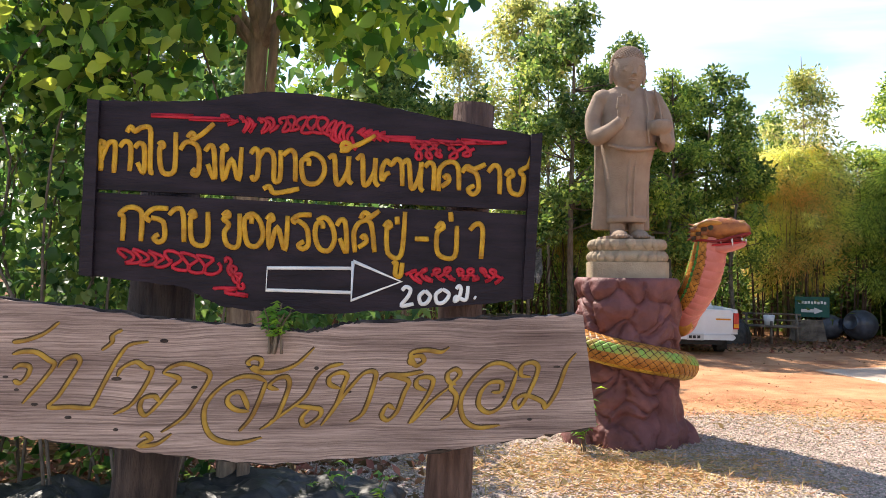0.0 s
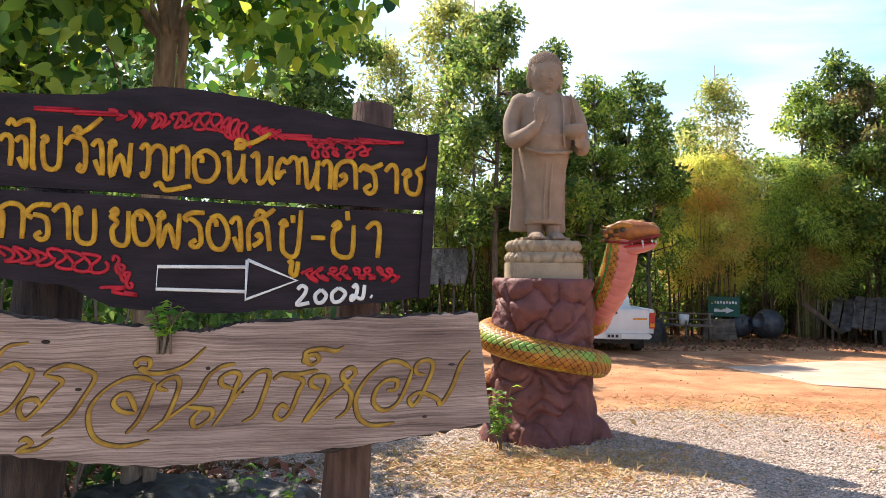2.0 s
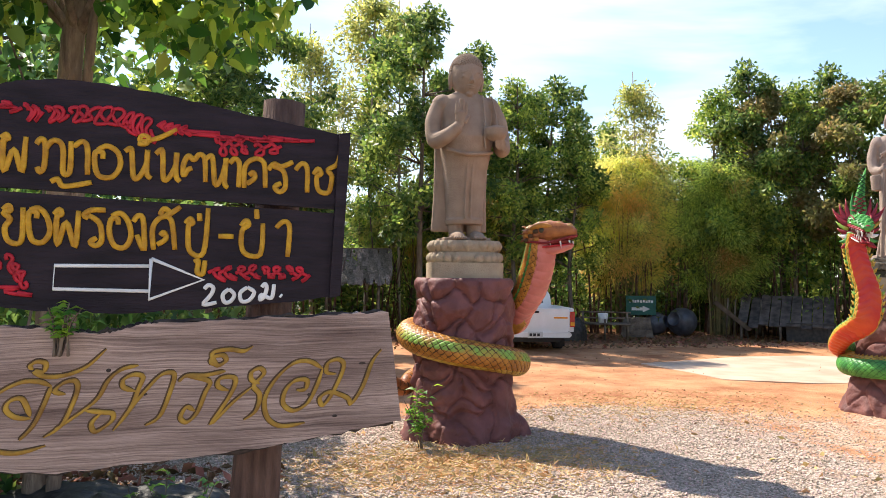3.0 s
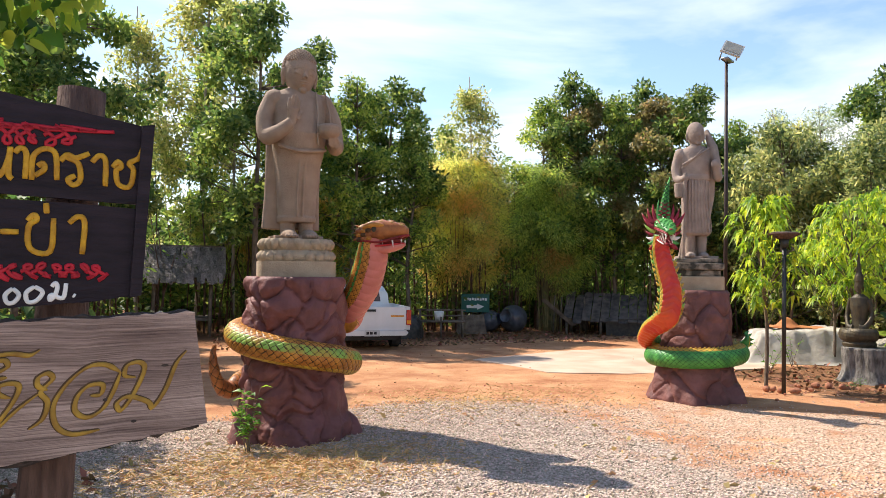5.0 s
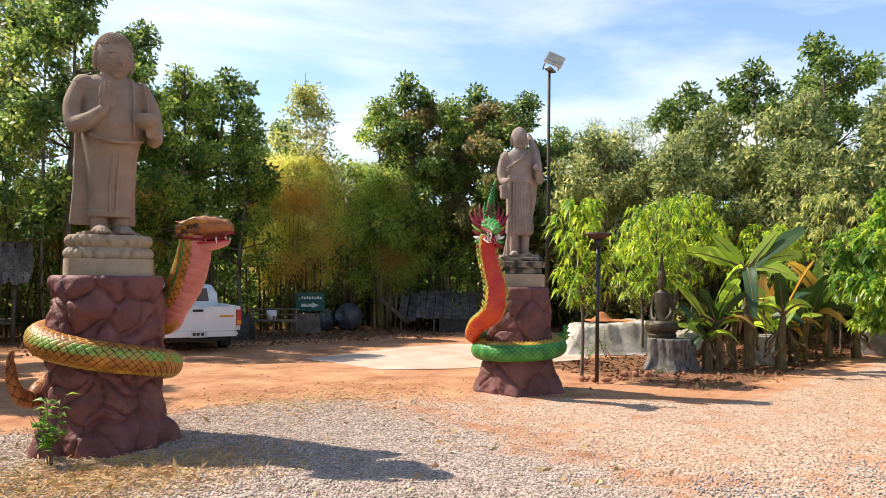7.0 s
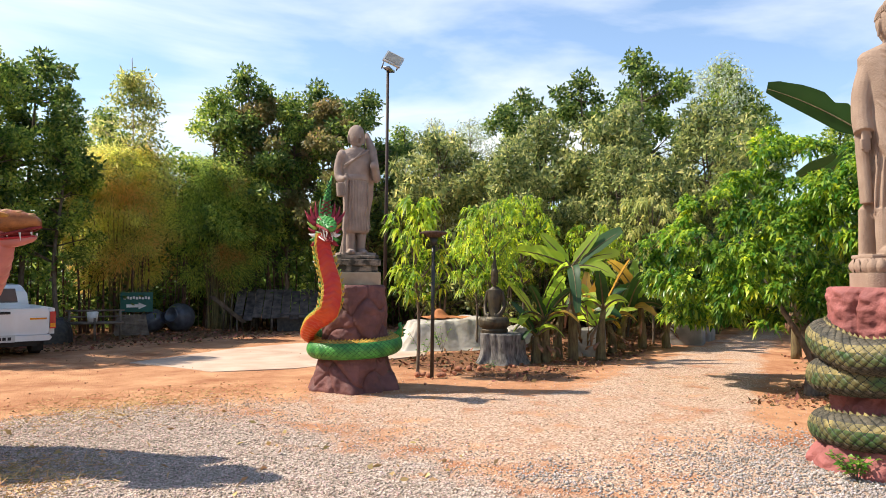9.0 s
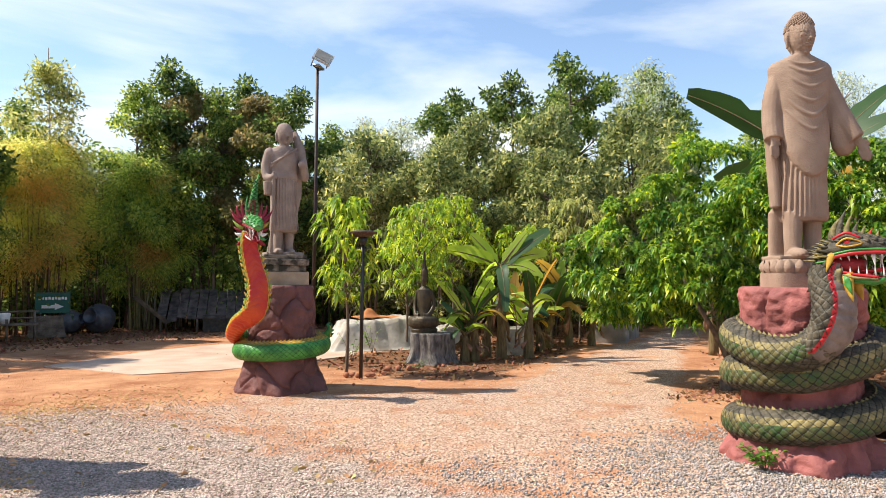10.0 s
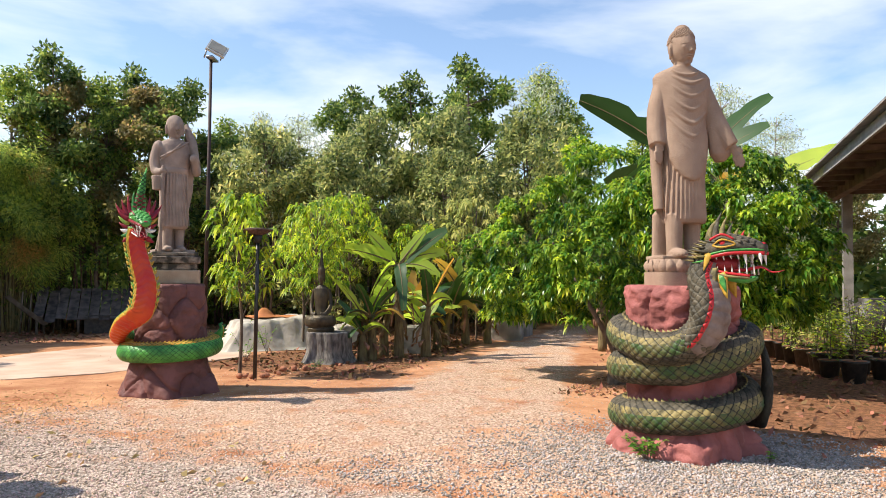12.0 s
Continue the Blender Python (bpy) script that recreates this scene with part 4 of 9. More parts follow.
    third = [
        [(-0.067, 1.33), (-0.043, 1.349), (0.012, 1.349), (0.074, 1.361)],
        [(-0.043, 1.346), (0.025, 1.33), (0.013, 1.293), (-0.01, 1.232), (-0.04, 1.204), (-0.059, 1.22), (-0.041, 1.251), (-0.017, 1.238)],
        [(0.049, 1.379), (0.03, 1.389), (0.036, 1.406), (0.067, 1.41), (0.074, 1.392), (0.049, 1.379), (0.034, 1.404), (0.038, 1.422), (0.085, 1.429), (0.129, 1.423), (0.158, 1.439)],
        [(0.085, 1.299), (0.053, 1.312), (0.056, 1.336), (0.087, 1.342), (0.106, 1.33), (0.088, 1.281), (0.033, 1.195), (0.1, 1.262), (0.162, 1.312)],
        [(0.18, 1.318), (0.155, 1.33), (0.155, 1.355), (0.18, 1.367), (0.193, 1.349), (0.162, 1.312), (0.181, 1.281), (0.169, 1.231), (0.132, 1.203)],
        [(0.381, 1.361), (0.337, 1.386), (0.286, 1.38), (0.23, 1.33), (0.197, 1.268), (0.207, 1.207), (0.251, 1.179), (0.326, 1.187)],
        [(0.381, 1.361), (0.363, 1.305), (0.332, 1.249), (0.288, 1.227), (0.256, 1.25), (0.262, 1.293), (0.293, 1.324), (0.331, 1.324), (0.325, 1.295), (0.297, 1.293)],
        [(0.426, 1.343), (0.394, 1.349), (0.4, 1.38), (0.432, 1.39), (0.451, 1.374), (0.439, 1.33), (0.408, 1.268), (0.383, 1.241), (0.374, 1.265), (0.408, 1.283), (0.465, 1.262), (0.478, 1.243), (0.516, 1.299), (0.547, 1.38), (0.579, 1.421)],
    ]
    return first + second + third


def direction_sign():
    sign = thing("direction_sign", pose(0, 2.655, 0, 0, 0, SIGN_TURN), "black-painted plank sign with yellow Thai lettering and white arrow", "sign")
    up = [(-1.005, 1.938), (0.432, 1.895), (0.447, 2.15), (0.30, 2.172), (0.155, 2.196), (0.0, 2.222), (-0.186, 2.253), (-0.32, 2.268), (-0.445, 2.272), (-0.56, 2.258), (-0.64, 2.236), (-0.80, 2.228), (-1.005, 2.224)]
    low = [(-1.02, 1.928), (-1.028, 1.662), (-0.80, 1.635), (-0.703, 1.622), (-0.64, 1.585), (-0.576, 1.559), (-0.43, 1.545), (-0.285, 1.541), (0.0, 1.556), (0.18, 1.572), (0.296, 1.580), (0.40, 1.597), (0.425, 1.880)]
    part("plank", Shape().slab(roughen(up, 1, 0.0015), 0.026), SIGN_PAINT, sign, "upper black board with an arched top edge", False)
    part("plank", Shape().slab(roughen(low[::-1], 2, 0.0015), 0.026), SIGN_PAINT, sign, "lower black board with a sagging edge", False)
    part("batten", Shape().slab([(-1.034, 1.66), (-0.994, 1.655), (-0.985, 2.222), (-1.022, 2.226)][::1], 0.03, -0.018), SIGN_PAINT, sign, "", False)
    part("batten", Shape().slab([(0.398, 1.592), (0.434, 1.60), (0.462, 2.158), (0.424, 2.152)], 0.03, -0.018), SIGN_PAINT, sign, "", False)
    # ทางไปวังพญาอนันตนาคราช / กราบขอพรองค์ปู่-ย่า, in a brush hand
    for line in painted_hand():
        brush_stroke("letter_stroke", line, 0.0088, SIGN_YELLOW, sign, -0.003, 0.82)
    # 200 ม.
    for line in ([
        [(-0.005, 1.62), (0.008, 1.633), (0.023, 1.624), (0.016, 1.602), (-0.007, 1.57), (0.034, 1.577)],
        [(0.072, 1.621), (0.053, 1.602), (0.059, 1.578), (0.077, 1.58), (0.089, 1.602), (0.072, 1.621)],
        [(0.13, 1.627), (0.108, 1.608), (0.113, 1.581), (0.136, 1.584), (0.152, 1.61), (0.13, 1.627)],
        [(0.176, 1.627), (0.186, 1.638), (0.192, 1.625), (0.185, 1.598), (0.172, 1.586), (0.176, 1.602), (0.208, 1.592), (0.216, 1.638)],
        [(0.236, 1.601), (0.242, 1.597)],
    ]):
        brush_stroke("letter_stroke", line, 0.0068, WHITE, sign, -0.003, 0.85)
    arrow = Shape()
    stroke([(-0.172, 1.692), (-0.446, 1.690), (-0.449, 1.618), (-0.172, 1.612)], 0.006, 0, arrow, -0.003)
    stroke([(-0.168, 1.716), (-0.008, 1.650), (-0.172, 1.586), (-0.168, 1.716)], 0.006, 0, arrow, -0.003)
    part("arrow", arrow, WHITE, sign, "white outlined arrow")
    rows = [(-0.82, -0.58, 2.183, 2.172, 0.004, 1), (-0.60, -0.56, 2.172, 2.172, 0.03, 1), (-0.54, -0.50, 2.165, 2.165, 0.052, 2), (-0.48, -0.43, 2.165, 2.162, 0.05, 2), (-0.41, -0.36, 2.165, 2.162, 0.05, 2), (-0.35, -0.25, 2.158, 2.156, 0.058, 3),
            (-0.25, -0.17, 2.135, 2.13, 0.075, 3), (-0.15, -0.06, 2.14, 2.135, 0.03, 4), (-0.06, 0.10, 2.132, 2.112, 0.006, 1), (0.02, 0.12, 2.098, 2.094, 0.062, 3), (0.13, 0.22, 2.094, 2.10, 0.062, 2), (0.10, 0.30, 2.115, 2.125, 0.012, 2),
            (-0.91, -0.77, 1.715, 1.715, 0.04, 3), (-0.76, -0.61, 1.705, 1.705, 0.05, 3), (-0.575, -0.525, 1.705, 1.64, 0.035, 3), (-0.59, -0.52, 1.618, 1.608, 0.02, 1),
            (0.02, 0.09, 1.672, 1.672, 0.036, 2), (0.10, 0.17, 1.672, 1.672, 0.036, 2), (0.18, 0.25, 1.672, 1.672, 0.03, 2), (0.26, 0.325, 1.67, 1.67, 0.036, 2)]
    for k, (x0, x1, z0, z1, h, n) in enumerate(rows):
        part("brush_mark", stroke(squiggle(x0, x1, z0, z1, h * ((1.0 if k < 12 else 1.25) if n > 1 else 1), n, k), 0.0062, y=-0.003), SIGN_RED, sign, "crimson brush ornament")
    return sign


direction_sign()


def waney_plank():
    plank = thing("name_board", pose(0, 2.595, 0, 0, 0, SIGN_TURN), "weathered grey-brown waney plank with carved ochre Thai lettering", "sign")
    top = [(-2.0, 1.66), (-1.6, 1.625), (-1.243, 1.584), (-0.904, 1.543), (-0.679, 1.515), (-0.50, 1.50), (-0.38, 1.491), (-0.30, 1.482), (-0.24, 1.492), (-0.19, 1.508), (-0.129, 1.517), (0.164, 1.526), (0.40, 1.538), (0.60, 1.546)]
    low = [(0.648, 1.179), (0.42, 1.145), (0.169, 1.109), (-0.194, 1.083), (-0.407, 1.066), (-0.70, 1.098), (-0.978, 1.136), (-1.23, 1.164), (-1.6, 1.20), (-2.0, 1.235)]
    outline = roughen((top + low)[::-1], 4, 0.0028, 8)
    part("board", Shape().slab(outline, 0.055), PLANK, plank, "", False)
    for line, nm, off in ((top, 5, 0.0), (low[::-1], 6, 0.0)):
        rng = np.random.default_rng(nm)
        path = [Vector((x, 0.028, z)) for x, z in roughen(line, nm, 0.004, 9)[:-9]]
        part("bark_edge", Shape().tube(path, [0.005 + 0.006 * rng.uniform() for _ in path], 7, 0, 2.1, up=(0, 1, 0)), BARK_EDGE, plank, "dark flaky bark edge")
    # วัดป่าภูจันทร์หอม, gilded strokes over offset dark ones that paint the gouge's shade
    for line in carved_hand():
        brush_stroke("carved_shade", [(x - 0.003, z + 0.0025) for x, z in line], 0.0098, CARVED_SHADE, plank, 0.0, 0.12, 0.18, 0.45)
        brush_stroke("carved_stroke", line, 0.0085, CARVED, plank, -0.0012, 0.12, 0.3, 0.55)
    rng = np.random.default_rng(8)
    for k in range(16):
        x, z = rng.uniform(-1.4, 0.6), rng.uniform(1.16, 1.46)
        knot = Shape().ball((x, 0.0, z), (rng.uniform(0.006, 0.012) * (1.7 if k % 4 == 0 else 1), 0.002, rng.uniform(0.004, 0.007)), 8, 6)
        part("knot", knot, BARK_EDGE, plank)
    return plank


waney_plank()


def round_post(name, a, b, r, mat, label, seed):
    rng = np.random.default_rng(seed)
    A, B = Vector(a), Vector(b)
    n = 12
    path = [A.lerp(B, i / n) for i in range(n + 1)]
    s = Shape().tube(path, [r * (1.08 - 0.16 * i / n + rng.normal(0, 0.03)) for i in range(n + 1)], 14)
    co = s.v
    s.v = [(x + 0.006 * math.sin(31 * z + 9 * x), y + 0.006 * math.sin(27 * z + 7 * y), z) for x, y, z in co]
    return solid(name, s, mat, Matrix(), label, "post", "sign posts")


round_post("sign_post", (-1.02, 2.86, -0.1), (-0.86, 2.86, 2.0), 0.115, POST_WOOD, "thick dark charred wooden post behind the boards", 1)
round_post("sign_post", (0.10, 2.86, -0.1), (0.235, 2.86, 2.285), 0.085, POST_BROWN, "red-brown round wooden post behind the boards", 2)


# ---- rock pedestals ----
def cell_relief(x, y, z, seeds):
    """How far a point lies from the joint between two stones: 0 in the joint."""
    d = np.sqrt(((np.stack([x, y, z], 1)[:, None, :] - seeds[None]) ** 2).sum(2))
    d.sort(axis=1)
    return d[:, 1] - d[:, 0]


def rock_pedestal(cx, cy, profile, mat, label, seed, stones, joint=0.05, depth=0.05, lump=0.03):
    """A round cement rock with moulded stones; profile: rows of (z, radius)."""
    rng = np.random.default_rng(seed)
    H = profile[-1][0]
    nz, na = 120, 170
    zz = np.linspace(-0.06, H, nz)
    rr = np.interp(zz, [p[0] for p in profile], [p[1] for p in profile])
    A = np.linspace(0, 2 * math.pi, na, endpoint=False)
    Z, T = np.meshgrid(zz, A, indexing="ij")
    R = np.repeat(rr[:, None], na, 1)
    sd = []
    for k in range(stones):
        z = rng.uniform(-0.05, H)
        a = rng.uniform(0, 2 * math.pi)
        r = np.interp(z, [p[0] for p in profile], [p[1] for p in profile])
        sd.append((math.cos(a) * r, math.sin(a) * r, z))
    x, y = R * np.cos(T), R * np.sin(T)
    wob = 0.06
    gap = cell_relief((x + wob * np.sin(7 * Z + 3 * T)).ravel(), (y + wob * np.sin(6 * Z + 2 * x * 5)).ravel(), (Z + wob * np.sin(4 * T + 5 * x)).ravel(), np.array(sd)).reshape(nz, na)
    bulge = 0.6 * np.clip(gap / 0.20, 0, 1) ** 0.5 + 0.4 * np.clip(gap / joint, 0, 1)
    fine = np.array([noise.fractal(Vector((a * 4, b * 4, c * 4 + seed)), 1.0, 2.0, 4) for a, b, c in zip(x.ravel(), y.ravel(), Z.ravel())]).reshape(nz, na)
    flare = 1 + 0.06 * np.clip(1 - Z / (0.35 * H), 0, 1) * np.sin(5 * T + seed) + 0.05 * np.clip(1 - Z / (0.3 * H), 0, 1) * np.sin(11 * T + 2 * seed)
    rough = np.array([noise.fractal(Vector((a * 11, b * 11, c * 11 + seed)), 1.0, 2.0, 3) for a, b, c in zip(x.ravel(), y.ravel(), Z.ravel())]).reshape(nz, na)
    R2 = R * flare + depth * (bulge - 1) + lump * (fine + 0.45 * rough)
    edge = np.clip((Z - (H - 0.05)) / 0.05, 0, 1)
    R2 -= 0.03 * edge ** 2
    V = np.stack([R2 * np.cos(T), R2 * np.sin(T), Z], -1).reshape(-1, 3)
    i, j = np.meshgrid(np.arange(nz - 1), np.arange(na), indexing="ij")
    F = np.stack([i * na + j, i * na + (j + 1) % na, (i + 1) * na + (j + 1) % na, (i + 1) * na + j], -1).reshape(-1, 4)
    top = np.array([[0, 0, H]])
    V = np.concatenate([V, top])
    last = (nz - 1) * na
    cap = np.stack([last + np.arange(na), last + (np.arange(na) + 1) % na, np.full(na, len(V) - 1), np.full(na, len(V) - 1)], 1)
    s = Shape()
    s.v = [tuple(p) for p in V]
    s.f = [tuple(q) for q in F] + [tuple(q[:3]) for q in cap]
    s.m = [0] * len(s.f)
    return solid("rock_pedestal", s, mat, pose(cx, cy, 0), label, "pedestal", "rock pedestals")


E1 = (1.96, 8.11)
E2 = (7.75, 8.565)
E3 = (8.195, 1.57)
rock_pedestal(*E1, [(-0.1, 0.69), (0, 0.68), (0.14, 0.65), (0.22, 0.59), (0.5, 0.56), (1.0, 0.545), (1.4, 0.56), (1.655, 0.55)], ROCK_MAROON, "maroon painted cement rock pedestal with moulded stones", 3, 66, 0.020, 0.10, 0.030)
rock_pedestal(*E2, [(-0.1, 0.68), (0, 0.66), (0.2, 0.60), (0.45, 0.52), (0.9, 0.50), (1.3, 0.475), (1.52, 0.44)], ROCK_DULL, "dull maroon cement rock pedestal with cracked stones", 7, 30, 0.028, 0.075, 0.025)
rock_pedestal(*E3, [(-0.1, 0.73), (0, 0.71), (0.12, 0.67), (0.3, 0.56), (0.7, 0.50), (1.2, 0.53), (1.575, 0.56)], ROCK_PINK, "salmon pink cement rock pedestal under coils", 9, 26, 0.03, 0.075, 0.048)


# ---- carved figures ----
def figure(name, shape, mat, m, label, voxel=0.0085, smooth=2, detail=None):
    """One carved mesh: the rough body smoothed, then the chiselled detail cut on it."""
    ob = carve(solid(name, shape, mat, m, label, "statue", "standing statues"), voxel, smooth)
    if detail:
        bpy.context.view_layer.update()
        ob.data = bpy.data.meshes.new_from_object(ob.evaluated_get(bpy.context.evaluated_depsgraph_get()))
        ob.modifiers.clear()
        bm = bmesh.new()
        bm.from_mesh(ob.data)
        me = mesh_of("detail", detail, mat)
        bm.from_mesh(me)
        bm.to_mesh(ob.data)
        bm.free()
        bpy.data.meshes.remove(me)
        ob.data.polygons.foreach_set("use_smooth", [True] * len(ob.data.polygons))
    return ob


def turned(s, first, x, y, turn):
    cs, sn = math.cos(radians(turn)), math.sin(radians(turn))
    for i in range(first, len(s.v)):
        px, py, pz = s.v[i]
        s.v[i] = (x + (px - x) * cs - (py - y) * sn, y + (px - x) * sn + (py - y) * cs, pz)


def nodded(s, first, y, z, nod):
    """Tips the face down about the head's middle."""
    cs, sn = math.cos(radians(nod)), math.sin(radians(nod))
    for i in range(first, len(s.v)):
        px, py, pz = s.v[i]
        s.v[i] = (px, y + (py - y) * cs - (pz - z) * sn, z + (py - y) * sn + (pz - z) * cs)


def head_forms(s, z, w, h, y=0.0, x=0.0, curls=True, bun=0.0, dense=1.0, turn=0.0, fat=0.0, detail=None, nod=0.0):
    """A smooth face with ears, brow, nose, lips and a cap of curls."""
    first = len(s.v)
    s.ball((x, y, z), (w, w * 1.06, h), 28, 20)
    s.ball((x, y - w * 0.26, z - h * 0.42), (w * (0.76 + fat), w * 0.70, h * 0.54), 20, 14)
    s.ball((x, y + w * 0.14, z + h * 0.16), (w * 1.05, w * 1.04, h * 0.93), 28, 20)
    s.tube([(x, y - w * 0.99, z + h * 0.12), (x, y - w * 1.06, z - h * 0.08), (x, y - w * 1.11, z - h * 0.20)], [w * 0.08, w * 0.12, w * 0.17], 8)
    for q in (-1, 1):
        s.tube([(x + q * w * 1.03, y + w * 0.1, z + h * 0.16), (x + q * w * 1.10, y + w * 0.08, z - h * 0.12), (x + q * w * 1.04, y + w * 0.02, z - h * 0.66)], [w * 0.13, w * 0.14, w * 0.10], 8)
        s.ball((x + q * w * 0.40, y - w * 0.84, z + h * 0.01), (w * 0.27, w * 0.13, h * 0.13), 12, 8)
    s.ball((x, y - w * 0.90, z - h * 0.45), (w * 0.30, w * 0.14, h * 0.10), 12, 8)
    s.ball((x, y - w * 0.78, z - h * 0.80), (w * 0.26, w * 0.2, h * 0.13), 12, 8)
    if bun:
        s.ball((x, y + 0.03, z + h * 0.88), (w * 0.58, w * 0.58, bun), 16, 10)
    nodded(s, first, y, z, nod)
    turned(s, first, x, y, turn)
    if detail is None:
        return
    d, first = detail, len(detail.v)
    for q in (-1, 1):
        d.tube(spline([(x + q * w * 0.10, y - w * 1.0, z + h * 0.15), (x + q * w * 0.38, y - w * 0.975, z + h * 0.24), (x + q * w * 0.72, y - w * 0.74, z + h * 0.14)], 5), [w * 0.018] * 11, 6)
        d.tube(spline([(x + q * w * 0.18, y - w * 0.975, z - h * 0.015), (x + q * w * 0.40, y - w * 0.985, z - h * 0.06), (x + q * w * 0.66, y - w * 0.83, z - h * 0.01)], 5), [w * 0.020] * 11, 6)
        d.ball((x + q * w * 0.12, y - w * 1.06, z - h * 0.215), (w * 0.075, w * 0.08, h * 0.05), 8, 6)
    d.tube(spline([(x - w * 0.30, y - w * 0.94, z - h * 0.40), (x, y - w * 1.045, z - h * 0.40), (x + w * 0.30, y - w * 0.94, z - h * 0.40)], 5), [w * v for v in (0.01, 0.03, 0.045, 0.05, 0.055, 0.05, 0.055, 0.05, 0.045, 0.03, 0.01)], 8)
    d.tube(spline([(x - w * 0.22, y - w * 0.94, z - h * 0.49), (x, y - w * 1.02, z - h * 0.50), (x + w * 0.22, y - w * 0.94, z - h * 0.49)], 5), [w * v for v in (0.01, 0.03, 0.045, 0.055, 0.06, 0.06, 0.06, 0.055, 0.045, 0.03, 0.01)], 8)
    if curls:
        k = int(330 * dense)
        for i in range(k):
            el = math.asin(0.02 + 0.97 * (i + 0.5) / k)
            az = i * 2.39996
            c = Vector((math.cos(az) * math.cos(el), math.sin(az) * math.cos(el), math.sin(el)))
            if c.y < -0.10 and c.z < 0.50 - 0.12 * abs(c.x):
                continue
            d.ball((x + c.x * w * 1.06, y + w * 0.14 + c.y * w * 1.05, z + h * 0.16 + c.z * h * 0.94), w * 0.085, 6, 4)
            if bun and c.z > 0.2:
                d.ball((x + c.x * w * 0.58, y + 0.03 + c.y * w * 0.58, z + h * 0.88 + c.z * bun), w * 0.075, 6, 4)
    nodded(d, first, y, z, nod)
    turned(d, first, x, y, turn)


def open_hand(s, wrist, palm_dir, across, length=0.2, width=0.1, thick=0.03):
    """A flat hand with four fingers and a thumb."""
    w, d, a = Vector(wrist), Vector(palm_dir).normalized(), Vector(across).normalized()
    s.tube([w, w + d * length * 0.28, w + d * length * 0.52], [thick * 1.2, width * 0.42, width * 0.46], 10, 0, 0.5, up=d.cross(a))
    for k in range(4):
        o = a * (k - 1.5) * width * 0.26
        s.tube([w + d * length * 0.45 + o, w + d * length * (0.95 if k in (1, 2) else 0.85) + o * 1.05], [thick * 0.56, thick * 0.42], 8)
    s.tube([w + d * length * 0.15 + a * width * 0.42, w + d * length * 0.4 + a * width * 0.72], [thick * 0.6, thick * 0.45], 8)


def round_monk(detail):
    s = Shape()
    s.rings([(0.19, 0.235, 0.19, 0, 0), (0.24, 0.245, 0.20, 0, 0), (0.26, 0.232, 0.185, 0, 0), (0.49, 0.245, 0.195, 0, 0), (0.78, 0.28, 0.23, 0, -0.01), (0.98, 0.325, 0.285, 0, -0.03), (1.12, 0.335, 0.30, 0, -0.04), (1.28, 0.32, 0.27, 0, -0.02), (1.45, 0.345, 0.22, 0, 0), (1.55, 0.35, 0.18, 0, 0.01), (1.60, 0.27, 0.15, 0, 0.01), (1.65, 0.14, 0.12, 0, 0)], 40)
    s.rings([(0.12, 0.37, 0.085, -0.04, 0.13), (0.5, 0.35, 0.085, -0.03, 0.13), (0.9, 0.355, 0.10, -0.02, 0.12), (1.15, 0.37, 0.11, -0.01, 0.09), (1.4, 0.34, 0.1, 0, 0.07)], 32, power=0.8)
    s.tube([(0, 0, 1.58), (0, -0.02, 1.72)], [0.12, 0.115], 16)
    head_forms(s, 1.815, 0.198, 0.222, -0.045, dense=1.2, turn=4, fat=0.06, detail=detail, nod=13)
    for q in (-1, 1):
        s.ball((q * 0.305, 0.0, 1.505), (0.135, 0.13, 0.11), 20, 14)
    s.tube(spline([(-0.345, 0.0, 1.48), (-0.425, -0.02, 1.3), (-0.42, -0.10, 1.10), (-0.32, -0.25, 1.11), (-0.17, -0.33, 1.22)], 6), lerp_list([0.105, 0.105, 0.10, 0.082, 0.058], 25), 16)
    open_hand(s, (-0.17, -0.335, 1.20), (0.10, -0.05, 1), (1, -0.15, 0), 0.32, 0.15, 0.040)
    s.tube(spline([(0.345, 0.0, 1.48), (0.435, -0.02, 1.3), (0.45, -0.10, 1.06), (0.42, -0.25, 1.02), (0.36, -0.33, 1.07)], 6), lerp_list([0.11, 0.115, 0.11, 0.085, 0.06], 25), 16)
    s.ball((0.29, -0.36, 1.15), (0.14, 0.13, 0.085), 20, 12)
    s.rings([(1.17, 0.142, 0.132, 0.29, -0.36), (1.205, 0.138, 0.128, 0.29, -0.36), (1.222, 0.10, 0.09, 0.29, -0.36)], 22)
    open_hand(s, (0.42, -0.34, 0.99), (-0.7, -0.3, 0.35), (0.3, -0.4, 0.9), 0.19, 0.10, 0.034)
    s.tube(spline([(0.17, -0.165, 1.60), (0.17, -0.28, 1.35), (0.15, -0.335, 1.14), (0.17, -0.33, 0.99)], 6), 0.014, 8)
    s.tube(spline([(0.30, -0.13, 1.60), (0.335, -0.22, 1.36), (0.33, -0.27, 1.18)], 6), 0.014, 8)
    s.tube(spline([(-0.30, -0.21, 0.99), (-0.12, -0.315, 0.93), (0.10, -0.32, 0.93), (0.30, -0.2, 0.97)], 6), 0.02, 8)
    for x0, x1 in ((-0.035, -0.05), (0.035, 0.02)):
        s.tube([(x0, -0.255, 0.90), (x1, -0.215, 0.55), (x1, -0.195, 0.25)], 0.014, 8)
    for q in (-1, 1):
        s.tube([(q * 0.115, -0.01, 0.02), (q * 0.115, -0.01, 0.3)], [0.092, 0.095], 16)
        s.ball((q * 0.125, -0.11, 0.05), (0.098, 0.19, 0.062), 16, 10)
        for k in range(5):
            s.ball((q * 0.125 + (k - 2) * 0.034, -0.275 - 0.012 * (2 - abs(k - 2)), 0.035), (0.019, 0.034, 0.022), 8, 6)
